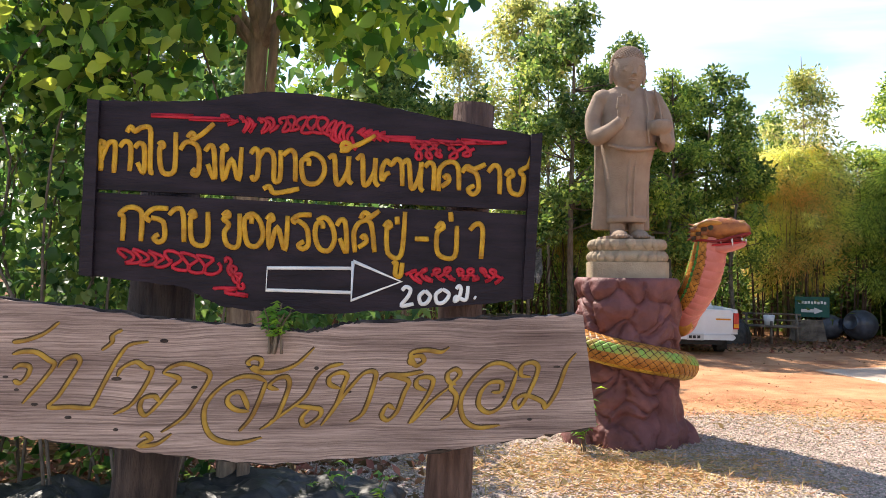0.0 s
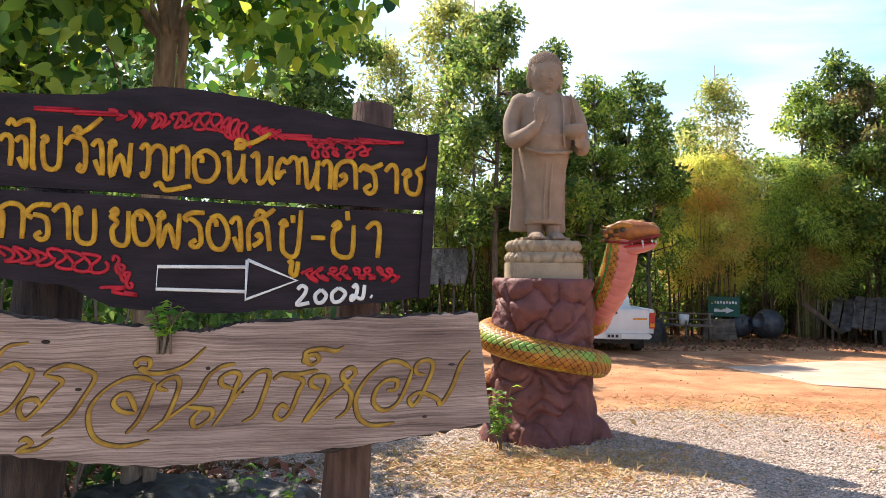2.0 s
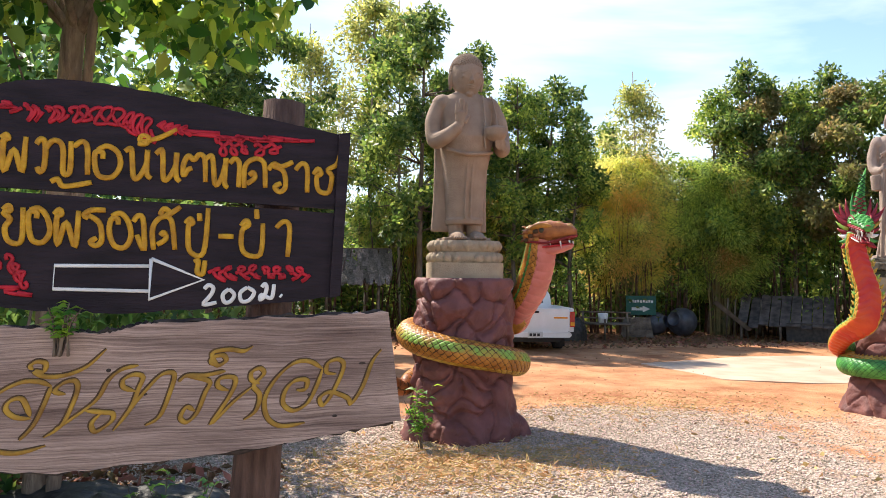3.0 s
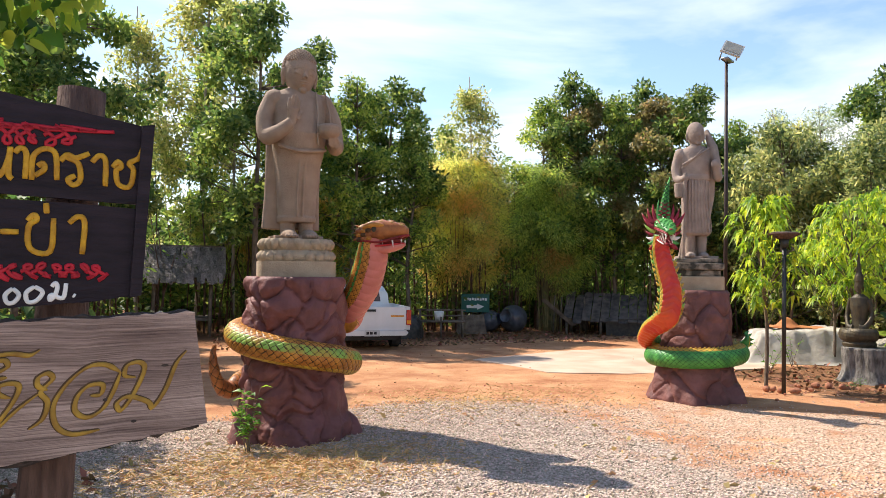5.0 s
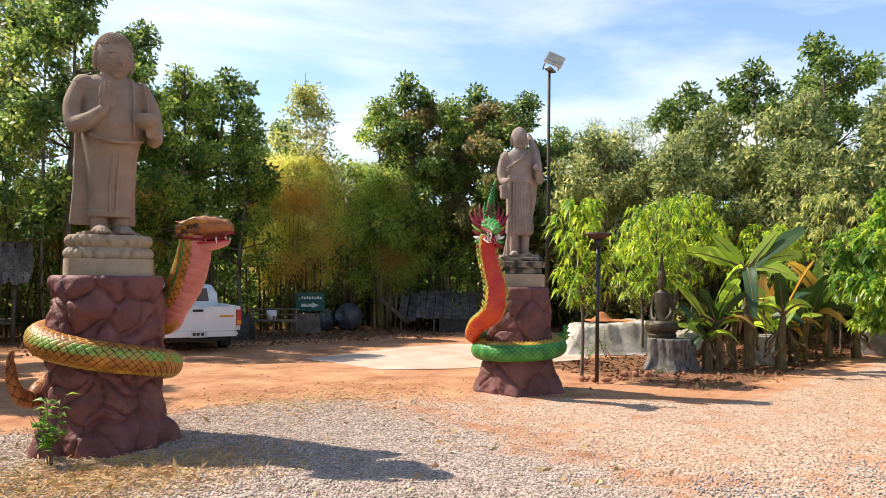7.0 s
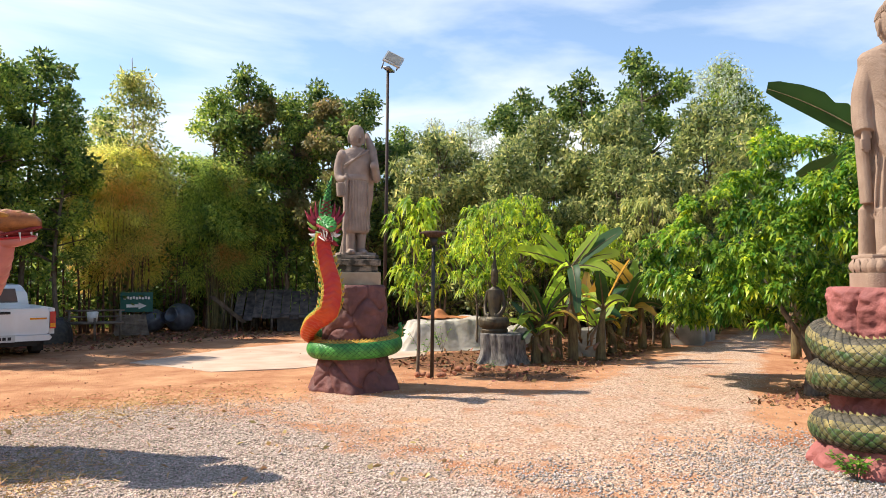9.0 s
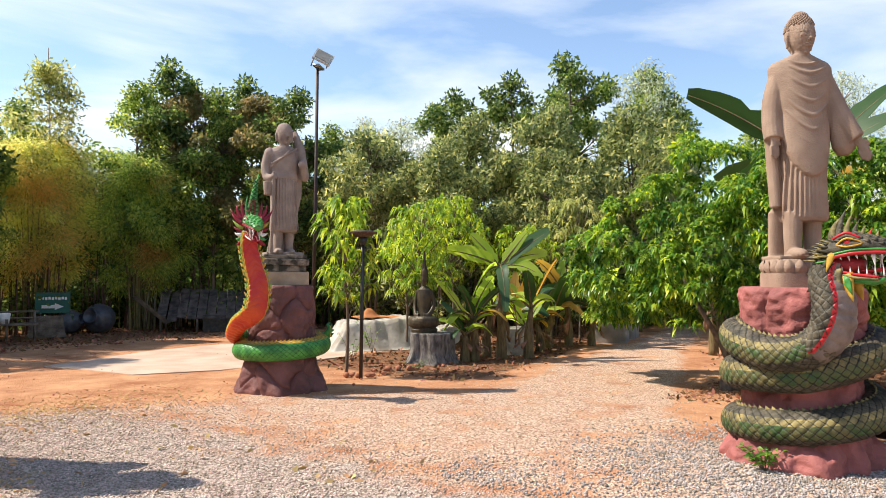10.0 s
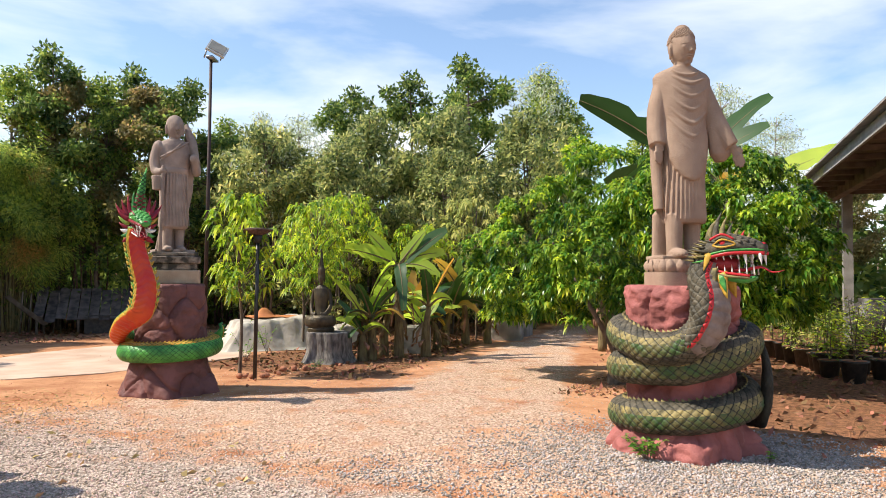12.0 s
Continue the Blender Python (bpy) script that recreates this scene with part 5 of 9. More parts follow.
    s.box((0, 0.05, 0.02), (0.6, 0.42, 0.05))
    return s


def lotus_plinth(m, width, depth, tiers, base_h, label, mat, power=0.6, petals=22):
    """A stone lotus base: a block and tiers of petals."""
    ob = thing("lotus_plinth", m, label, "plinth", "statue plinths")
    s = Shape()
    s.rings([(0, width / 2, depth / 2, 0, 0), (base_h, width / 2, depth / 2, 0, 0)], 48, power=power * 0.6)
    part("base_block", s, mat, ob, "", False)
    z = base_h
    for h, k, flip in tiers:
        w, d = width * k / 2, depth * k / 2
        core = Shape().rings([(z, w * 0.95, d * 0.95, 0, 0), (z + h, w * (0.93 if not flip else 0.95), d * (0.93 if not flip else 0.95), 0, 0)], 48, power=power)
        part("lotus_core", core, mat, ob)
        petal = Shape()
        ph, pw = h * 1.02, 2 * math.pi * (w + d) / 2 / petals * 1.04
        rows = []
        for i in range(7):
            t = i / 6
            rows.append((pw / 2 * math.sin(math.pi * (0.30 + 0.70 * t) if t > 0.0 else math.pi * 0.3) ** 0.8, t))
        pts = []
        for hw, t in rows:
            zz = ph * t
            bulge = 0.050 * math.sin(math.pi * min(t * 0.85 + 0.12, 1))
            for q in (-1, -0.5, 0, 0.5, 1):
                pts.append((hw * q, -bulge * (1 - 0.75 * q * q), zz if not flip else h - zz))
        faces = []
        for i in range(6):
            for j in range(4):
                a = i * 5 + j
                faces.append((a, a + 1, a + 6, a + 5))
        petal.add(pts, faces)
        me = mesh_of("petal", petal, mat)
        for k2 in range(petals):
            a = 2 * math.pi * (k2 + (0.5 if flip else 0)) / petals
            cc, ss = math.cos(a), math.sin(a)
            x, y = w * 0.95 * math.copysign(abs(cc) ** power, cc), d * 0.95 * math.copysign(abs(ss) ** power, ss)
            nx, ny = math.copysign(abs(cc) ** (2 - power), cc) / w, math.copysign(abs(ss) ** (2 - power), ss) / d
            o = part("petal", me, None, ob)
            o.matrix_basis = pose(x, y, z, 0, 0, math.degrees(math.atan2(nx, -ny)))
        z += h
    return ob


A1, A2, A3 = -11.0, -39.6, -77.4
lotus_plinth(pose(*E1, 1.652, 0, 0, A1 + 6), 0.81, 0.71, [(0.115, 0.96, False), (0.12, 0.93, True)], 0.165, "buff stone lotus plinth with two petal tiers", BUFFSTONE)
cut = Shape()
figure("monk_statue", round_monk(cut), SANDSTONE, pose(*E1, 2.045, 0, 0, A1 + 14) @ Matrix.Diagonal((0.86, 0.95, 1, 1)), "stout sandstone monk statue with raised palm and bowl", detail=cut)


def walking_monk(detail):
    s = Shape()
    s.rings([(0.33, 0.20, 0.15, 0, 0), (0.36, 0.235, 0.175, 0, 0), (0.6, 0.22, 0.165, 0, 0), (0.95, 0.225, 0.165, 0, 0), (1.13, 0.215, 0.15, 0, 0), (1.2, 0.23, 0.155, 0, 0), (1.4, 0.255, 0.16, 0, 0), (1.52, 0.265, 0.14, 0, 0.01), (1.58, 0.2, 0.12, 0, 0.01), (1.62, 0.10, 0.09, 0, 0)], 36)
    s.rings([(0.02, 0.22, 0.05, -0.04, 0.11), (0.4, 0.20, 0.06, 0.02, 0.1), (0.9, 0.26, 0.07, 0.06, 0.07), (1.4, 0.28, 0.07, 0.05, 0.04)], 24, power=0.8)
    s.tube([(0, 0, 1.55), (0, -0.01, 1.68)], [0.085, 0.08], 14)
    head_forms(s, 1.785, 0.134, 0.165, -0.02, curls=False, turn=10, detail=detail, nod=6)
    for q in (-1, 1):
        s.ball((q * 0.245, 0.0, 1.49), (0.09, 0.09, 0.095), 14, 10)
    s.ball((0, 0.01, 1.83), (0.138, 0.136, 0.138), 18, 12)
    s.tube(spline([(-0.26, 0, 1.50), (-0.31, 0.0, 1.3), (-0.30, -0.06, 1.14), (-0.24, -0.2, 1.12)], 6), lerp_list([0.075, 0.075, 0.065, 0.045], 19), 14)
    s.ball((-0.22, -0.23, 1.13), (0.06, 0.06, 0.05), 12, 8)
    s.tube([(-0.22, -0.25, 1.2), (-0.23, -0.24, 0.6), (-0.25, -0.22, 0.0)], [0.028, 0.028, 0.03], 10)
    s.tube([(-0.29, -0.16, 1.06), (-0.29, -0.16, 0.86)], [0.09, 0.07], 14)
    s.tube(spline([(0.26, 0, 1.50), (0.33, 0.0, 1.28), (0.34, -0.06, 1.16), (0.27, -0.19, 1.3)], 6), lerp_list([0.08, 0.08, 0.07, 0.05], 19), 14)
    s.ball((0.26, -0.2, 1.33), (0.07, 0.06, 0.07), 12, 8)
    s.tube([(0.32, -0.17, 1.28), (0.27, -0.02, 1.58), (0.20, 0.10, 1.86)], [0.045, 0.082, 0.035], 12)
    s.tube(spline([(0.19, -0.12, 1.58), (0.0, -0.175, 1.46), (-0.24, -0.13, 1.33)], 6), 0.014, 8)
    s.tube(spline([(0.12, -0.13, 1.6), (-0.05, -0.18, 1.44), (-0.25, -0.11, 1.28)], 6), 0.010, 8)
    s.rings([(1.12, 0.232, 0.168, 0, 0), (1.155, 0.236, 0.172, 0, 0), (1.19, 0.232, 0.168, 0, 0)], 36)
    for k in range(9):
        x = -0.18 + 0.045 * k
        s.tube([(x, -0.155 * math.sqrt(max(1 - (x / 0.26) ** 2, 0.1)) - 0.006, 1.1), (x * 1.05, -0.165 * math.sqrt(max(1 - (x / 0.26) ** 2, 0.1)), 0.75), (x * 1.12 + 0.02, -0.17 * math.sqrt(max(1 - (x / 0.26) ** 2, 0.1)), 0.37)], 0.010, 6)
    for q, dy in ((-1, -0.04), (1, 0.02)):
        s.tube([(q * 0.10, dy, 0.02), (q * 0.10, dy, 0.4)], [0.068, 0.085], 14)
        s.ball((q * 0.11, dy - 0.1, 0.04), (0.072, 0.15, 0.05), 14, 10)
    s.box((0, 0.02, 0.015), (0.62, 0.42, 0.04))
    return s


def moulded_plinth(m, rows, label, mats):
    ob = thing("statue_plinth", m, label, "plinth", "statue plinths")
    z = 0
    for w, d, h, k in rows:
        s = Shape()
        b = min(0.012, h * 0.2)
        s.rings([(z, w / 2 - b, d / 2 - b, 0, 0), (z + b, w / 2, d / 2, 0, 0), (z + h - b, w / 2, d / 2, 0, 0), (z + h, w / 2 - b, d / 2 - b, 0, 0)], 40, power=0.16)
        part("course", s, mats[k], ob, "", False)
        z += h
    return ob


moulded_plinth(pose(*E2, 1.515, 0, 0, A2 + 8), [(0.70, 0.56, 0.20, 0), (0.62, 0.50, 0.09, 1), (0.70, 0.57, 0.10, 1), (0.64, 0.52, 0.06, 1)], "stone statue plinth with dark lichen-stained moulding", [BUFFSTONE, LICHEN])
cut = Shape()
figure("monk_statue", walking_monk(cut), GREYSTONE, pose(*E2, 1.965, 0, 0, A2 + 12) @ Matrix.Diagonal((0.88, 0.92, 1, 1)), "slim grey-pink stone monk statue with staff and folded umbrella", 0.0085, 2, cut)


def robed_figure(detail):
    s = Shape()
    rows = [(0.36, 0.225, 0.165, 0.03, 0), (0.40, 0.245, 0.185, 0.03, 0), (0.7, 0.235, 0.18, 0.025, 0), (1.0, 0.24, 0.185, 0.01, 0), (1.3, 0.265, 0.185, 0, -0.005), (1.55, 0.295, 0.19, 0, -0.005), (1.68, 0.325, 0.185, 0, 0), (1.76, 0.335, 0.168, 0, 0.005), (1.82, 0.335, 0.148, 0, 0.01), (1.865, 0.30, 0.128, 0, 0.01), (1.90, 0.215, 0.11, 0, 0.005), (1.94, 0.115, 0.10, 0, 0)]
    s.rings(rows, 44)

    def front(x, z):
        """The robe's front face at x, z."""
        w = float(np.interp(z, [r[0] for r in rows], [r[1] for r in rows]))
        d = float(np.interp(z, [r[0] for r in rows], [r[2] for r in rows]))
        over = float(np.interp(z, [0.99, 1.0, 1.2, 1.4, 1.55], [0, 0.022, 0.022, 0.012, 0]))
        return -d * math.sqrt(max(1 - (x / w) ** 2, 0.04)) - over * (abs(x) < 0.22)

    def fold(points, r, sink=0.3):
        path = spline([(x, 0, z) for x, z in points], 6)
        n = len(path) - 1
        s.tube([(p[0], front(p[0], p[2]) + sink * r, p[2]) for p in path], [r * (0.35 + 0.65 * math.sin(math.pi * i / n)) for i in range(n + 1)], 8)

    s.rings([(0.02, 0.10, 0.06, -0.20, 0.13), (0.45, 0.10, 0.06, -0.20, 0.12), (0.52, 0.26, 0.06, 0.02, 0.1), (1.2, 0.33, 0.07, 0.02, 0.06), (1.6, 0.3, 0.08, 0, 0.05)], 24, power=0.7)
    s.tube([(0, 0, 1.86), (0, -0.02, 2.02)], [0.1, 0.09], 16)
    head_forms(s, 2.12, 0.143, 0.186, -0.02, bun=0.066, dense=1.0, turn=16, detail=detail, nod=9)
    s.tube(spline([(-0.235, 0.0, 1.735), (-0.30, 0.0, 1.5), (-0.315, -0.02, 1.28), (-0.32, -0.06, 1.13)], 6), lerp_list([0.095, 0.10, 0.10, 0.09], 19), 16)
    open_hand(s, (-0.325, -0.085, 1.17), (0.03, -0.08, -1), (1, 0.3, 0), 0.24, 0.10, 0.036)
    s.tube(spline([(0.235, 0.0, 1.735), (0.315, -0.02, 1.55), (0.41, -0.08, 1.3), (0.51, -0.14, 1.12)], 6), lerp_list([0.095, 0.10, 0.11, 0.09], 19), 16)
    open_hand(s, (0.52, -0.15, 1.13), (0.45, -0.15, -1), (1, -0.4, 0.4), 0.25, 0.10, 0.036)
    # the sleeve's fall and the robe's hem along the side
    s.rings([(0.98, 0.05, 0.07, 0.42, -0.06), (1.05, 0.12, 0.09, 0.42, -0.07), (1.3, 0.12, 0.1, 0.38, -0.06), (1.5, 0.1, 0.1, 0.33, -0.03)], 20)
    s.tube(spline([(-0.33, 0.0, 1.35), (-0.30, 0.02, 0.95), (-0.26, 0.03, 0.5)], 6), [0.075] * 13, 12, 0, 0.8)
    # the neckline and shallow hanging folds
    fold([(-0.17, 1.885), (-0.08, 1.835), (0.05, 1.83), (0.17, 1.885)], 0.016, 0.0)
    for k in range(6):
        z, w, dip = 1.80 - 0.105 * k, 0.17 + 0.012 * k, 0.06 + 0.028 * k
        fold([(-w, z + 0.02), (-w * 0.4, z - dip * 0.7), (w * 0.3, z - dip), (w + 0.06, z + 0.01)], 0.019, 0.15)
    # the upper robe hangs in a deep curve over the pleated skirt
    s.rings([(0.77, 0.03, 0.02, 0.03, -0.205), (0.80, 0.10, 0.045, 0.03, -0.188), (0.88, 0.17, 0.07, 0.02, -0.162), (1.0, 0.225, 0.10, 0.01, -0.126), (1.2, 0.25, 0.12, 0.01, -0.088), (1.4, 0.24, 0.13, 0.0, -0.06), (1.6, 0.22, 0.12, 0.0, -0.05)], 30)
    for k in range(11):
        x = -0.215 + 0.043 * k
        fold([(x * 0.9, 0.98), (x, 0.65), (x * 1.06, 0.39)], 0.016, 0.2)
    for q, dy in ((-1, -0.05), (1, 0.02)):
        s.tube([(q * 0.12, dy, 0.02), (q * 0.12, dy, 0.45)], [0.085, 0.1], 16)
        s.ball((q * 0.13, dy - 0.11, 0.05), (0.088, 0.185, 0.06), 16, 10)
    s.box((0, 0.02, 0.015), (0.66, 0.46, 0.04))
    return s


lotus_plinth(pose(*E3, 1.573, 0, 0, A3 + 20), 0.66, 0.58, [(0.13, 0.98, False)], 0.13, "pale sandstone lotus plinth on salmon rock", SANDSTONE, 0.55, 18)
cut = Shape()
figure("robed_statue", robed_figure(cut), SANDSTONE, pose(*E3, 1.83, 0, 0, A3 + 24) @ Matrix.Diagonal((0.88, 0.94, 1, 1)), "tall pinkish sandstone standing statue in a pleated robe", 0.0085, 2, cut)


# ---- painted serpents ----
def snake(s, path, rw, rd, slot_of, backs=None, scale=0.055, relief=0.010, rib=0.0, n=112, crest=None, groove=None, chevron=0.0):
    """A scaled body along path. backs: the direction of its back at each point; slot_of(degrees from the back): the paint there."""
    P = [Vector(p) for p in path]
    # even steps
    L = [0.0]
    for a, b in zip(P, P[1:]):
        L.append(L[-1] + (b - a).length)
    steps = max(int(L[-1] / (scale * 0.20)), 12)
    u = np.linspace(0, L[-1], steps)
    Q = np.stack([np.interp(u, L, [p[k] for p in P]) for k in range(3)], 1)
    W = np.interp(u, np.linspace(0, L[-1], len(rw)), rw)
    Dp = np.interp(u, np.linspace(0, L[-1], len(rd)), rd)
    T = np.gradient(Q, axis=0)
    T /= np.linalg.norm(T, axis=1, keepdims=True)
    if backs is None:
        B = np.tile([0, 0, 1.0], (steps, 1))
    else:
        B = np.stack([np.interp(u, np.linspace(0, L[-1], len(backs)), [b[k] for b in backs]) for k in range(3)], 1)
    B = B - T * (B * T).sum(1, keepdims=True)
    B /= np.linalg.norm(B, axis=1, keepdims=True)
    S = np.cross(T, B)
    ang = np.linspace(0, 2 * math.pi, n, endpoint=False)
    around = max(int(2 * math.pi * float(np.median(W)) / scale), 6)
    uu = (u / scale)[:, None]
    vv = (ang / (2 * math.pi) * (around // 2))[None, :]
    a, b = np.mod(uu * 0.5 + vv, 1), np.mod(uu * 0.5 - vv, 1)
    tri = np.minimum(np.minimum(a, 1 - a), np.minimum(b, 1 - b)) * 2
    lap = np.clip(tri * 3.0, 0, 1) ** 0.5 * (0.35 + 0.65 * (a + b) / 2)
    belly = np.abs(np.degrees(ang))[None, :]
    belly = np.minimum(belly, 360 - belly)
    is_belly = (belly > 118) & (rib > 0)
    ribs = np.abs(np.sin((u[:, None] + chevron * np.abs(np.sin(ang))[None, :]) / 0.055 * math.pi * 0.62)) ** 0.6
    h = np.where(is_belly, rib * ribs, relief * lap)
    ca, sa = np.cos(ang)[None, :, None], np.sin(ang)[None, :, None]
    pos = Q[:, None, :] + B[:, None, :] * ca * (Dp[:, None] + h)[..., None] + S[:, None, :] * sa * (W[:, None] + h)[..., None]
    faces, slots = [], []
    for i in range(steps - 1):
        for j in range(n):
            faces.append((i * n + j, i * n + (j + 1) % n, (i + 1) * n + (j + 1) % n, (i + 1) * n + j))
    face_ang = np.degrees(ang + math.pi / n)
    face_ang = np.minimum(face_ang, 360 - face_ang)
    row = [slot_of(q) for q in face_ang]
    slots = np.tile(np.array(row), (steps - 1, 1))
    if groove is not None:
        slots = np.where((tri[:-1] < 0.11) & ~np.broadcast_to(is_belly, tri.shape)[:-1], groove, slots)
    slots = slots.ravel().tolist()
    faces += [tuple(range(n))[::-1], tuple((steps - 1) * n + j for j in range(n))]
    slots += [row[0], row[0]]
    s.add(pos.reshape(-1, 3), faces, slots)
    if crest:
        gap, tall, slot, lo, hi = crest
        k = int(L[-1] / gap)
        for i in range(k):
            t = (i + 0.5) / k
            if not lo <= t <= hi:
                continue
            q = int(t * (steps - 1))
            c, b, tt, sd = (Vector(v) for v in (Q[q] + B[q] * Dp[q] * 0.97, B[q], T[q], S[q]))
            pts = [c - tt * gap * 0.6 - sd * 0.012, c - tt * gap * 0.6 + sd * 0.012, c + tt * gap * 0.45 + sd * 0.012, c + tt * gap * 0.45 - sd * 0.012, c + b * tall - tt * gap * 0.55]
            s.add(pts, [(0, 1, 4), (1, 2, 4), (2, 3, 4), (3, 0, 4), (3, 2, 1, 0)], slot)
    return s


def merge(s, o, m):
    return s.add([m @ Vector(p) for p in o.v], o.f, list(o.m))


def spike(s, base, tip, r, slot, bend=(0, 0, 0), n=7, flat=1.0, up=None):
    a, b = Vector(base), Vector(tip)
    c = a.lerp(b, 0.5) + Vector(bend)
    path = [a.lerp(c, t).lerp(c.lerp(b, t), t) for t in (0, 0.25, 0.5, 0.75, 1)]
    return s.tube(path, [r, r * 0.85, r * 0.62, r * 0.34, r * 0.04], n, slot, flat, up)


def facing(origin, forward, tilt=0.0):
    """The pose of a head at origin that looks along forward (x), z up, tipped up by tilt degrees."""
    f = Vector(forward)
    return Matrix.Translation(origin) @ Matrix.Rotation(math.atan2(f.y, f.x), 4, "Z") @ Matrix.Rotation(-radians(tilt), 4, "Y")


def loft(s, rows, n, slot):
    """A body along x from rows of (x, half width, z low, z high)."""
    pts, faces = [], []
    for x, w, lo, hi in rows:
        for j in range(n):
            a = 2 * math.pi * j / n
            c, d = math.cos(a), math.sin(a)
            pts.append((x, w * math.copysign(abs(c) ** 0.85, c), (lo + hi) / 2 + (hi - lo) / 2 * math.copysign(abs(d) ** 0.85, d)))
    for i in range(len(rows) - 1):
        for j in range(n):
            p, q = i * n + j, i * n + (j + 1) % n
            faces.append((p, q, q + n, p + n))
    faces += [tuple(range(n))[::-1], tuple((len(rows) - 1) * n + j for j in range(n))]
    return s.add(pts, faces, slot)


def cobra():
    mats = [ORANGE_SCALE, LIME_SCALE, GREEN_SCALE, YELLOW_SCALE, PINK_BELLY, RED, WHITE, MOUTH, BRONZE, GROOVE_BROWN, COBRA_BROWN, TAN_PLATE]
    s = Shape()

    def paint(d):
        return 0 if d < 46 else 1 if d < 86 else 0 if d < 138 else 3

    R = 0.59
    path = []
    for k in range(0, 96):
        t = k / 95
        th = radians(172 - 510 * t)
        if t < 0.33:
            z = 0.50 + (0.73 - 0.50) * t / 0.33
        elif t < 0.68:
            z = 0.73 + (1.05 - 0.73) * ((t - 0.33) / 0.35)
        else:
            z = 1.05 + 0.12 * (t - 0.68) / 0.32
        path.append((R * math.cos(th), R * math.sin(th), z))
    tail = spline([(-0.80, -0.24, 0.95), (-0.81, -0.24, 0.80), (-0.77, -0.20, 0.58), (-0.67, -0.08, 0.46), path[0]], 8)
    snake(s, tail, [0.015, 0.05, 0.07, 0.085, 0.10], [0.012, 0.04, 0.055, 0.075, 0.10], lambda d: 10, relief=0.012, n=32, groove=9, backs=[(-1, 0, 0.3), (-1, 0, 0.2), (-0.8, 0, -0.5), (-0.3, 0, 1), (0, 0, 1)])
    snake(s, path, [0.10, 0.13, 0.132, 0.132, 0.135], [0.10, 0.13, 0.132, 0.132, 0.135], paint, scale=0.036, relief=0.014, groove=9)
    neck = spline([path[-1], (0.60, 0.34, 1.19), (0.635, 0.24, 1.33), (0.74, 0.06, 1.56), (0.80, -0.06, 1.80), (0.82, -0.12, 1.96), (0.83, -0.14, 2.09)], 8)

    def hood(d):
        return 0 if d < 40 else 2 if d < 52 else 0 if d < 76 else 2 if d < 88 else 0 if d < 117 else 4

    f = Vector((0.76, -0.65, 0))
    snake(s, neck, [0.135, 0.15, 0.175, 0.195, 0.195, 0.18, 0.16], [0.135, 0.145, 0.16, 0.165, 0.165, 0.16, 0.13], hood, backs=[(0.2, 0.4, 0.8), (-0.3, 0.5, 0.6), (-0.7, 0.6, 0.3), -f, -f, -f], scale=0.034, relief=0.012, rib=0.010, groove=9, chevron=-0.03)
    h = Shape()
    # the skull, the lower jaw and the mouth between them
    loft(h, [(-0.24, 0.10, -0.02, 0.09), (-0.20, 0.15, -0.06, 0.135), (-0.08, 0.195, -0.075, 0.18), (0.06, 0.205, -0.07, 0.195), (0.20, 0.18, -0.055, 0.18), (0.32, 0.14, -0.035, 0.15), (0.41, 0.095, -0.015, 0.115), (0.45, 0.045, 0.0, 0.08)], 24, 10)
    loft(h, [(-0.20, 0.10, -0.16, -0.04), (-0.05, 0.155, -0.20, -0.07), (0.10, 0.145, -0.205, -0.085), (0.24, 0.11, -0.185, -0.085), (0.36, 0.065, -0.15, -0.08), (0.40, 0.03, -0.12, -0.085)], 20, 4)
    loft(h, [(-0.08, 0.14, -0.11, -0.04), (0.15, 0.14, -0.105, -0.03), (0.34, 0.085, -0.09, -0.01)], 14, 7)
    for q in (-1, 1):
        # red lips, brows, eyes, fangs
        h.tube(spline([(-0.22, q * 0.13, -0.045), (-0.08, q * 0.198, -0.055), (0.08, q * 0.208, -0.075), (0.22, q * 0.18, -0.05), (0.36, q * 0.12, -0.02), (0.45, q * 0.02, 0.0)], 5), 0.014, 8, 7)
        h.tube(spline([(-0.16, q * 0.135, -0.10), (0.0, q * 0.165, -0.115), (0.2, q * 0.125, -0.105), (0.39, q * 0.03, -0.095)], 5), 0.012, 8, 5)
        h.tube(spline([(-0.14, q * 0.165, 0.10), (0.02, q * 0.19, 0.13), (0.16, q * 0.165, 0.115)], 4), [0.016, 0.028, 0.034, 0.036, 0.034, 0.032, 0.028, 0.022, 0.012], 8, 0)
        h.ball((0.03, q * 0.185, 0.075), (0.044, 0.03, 0.036), 12, 8, slot=8)
        for x, ln in ((0.13, 0.045), (0.26, 0.085), (0.37, 0.03)):
            w = float(np.interp(x, [0.06, 0.20, 0.41], [0.195, 0.17, 0.09]))
            spike(h, (x, q * w, -0.055), (x + 0.012, q * (w + 0.005), -0.06 - ln), 0.014, 6)
        h.ball((0.415, q * 0.045, 0.075), (0.018, 0.014, 0.014), 8, 6, slot=8)
        # large side scales behind the eye
        for k in range(9):
            a, b = divmod(k, 3)
            h.ball((-0.20 + 0.075 * a, q * (0.155 + 0.018 * a), 0.065 - 0.045 * b), (0.045, 0.026, 0.028), 8, 6, slot=(10, 0, 9)[(a + b) % 3])
        for k in range(5):
            spike(h, (-0.20, q * (0.03 + 0.03 * k), 0.11 - 0.03 * k), (-0.29, q * (0.035 + 0.034 * k), 0.15 - 0.05 * k), 0.026, (10, 9)[k % 2])
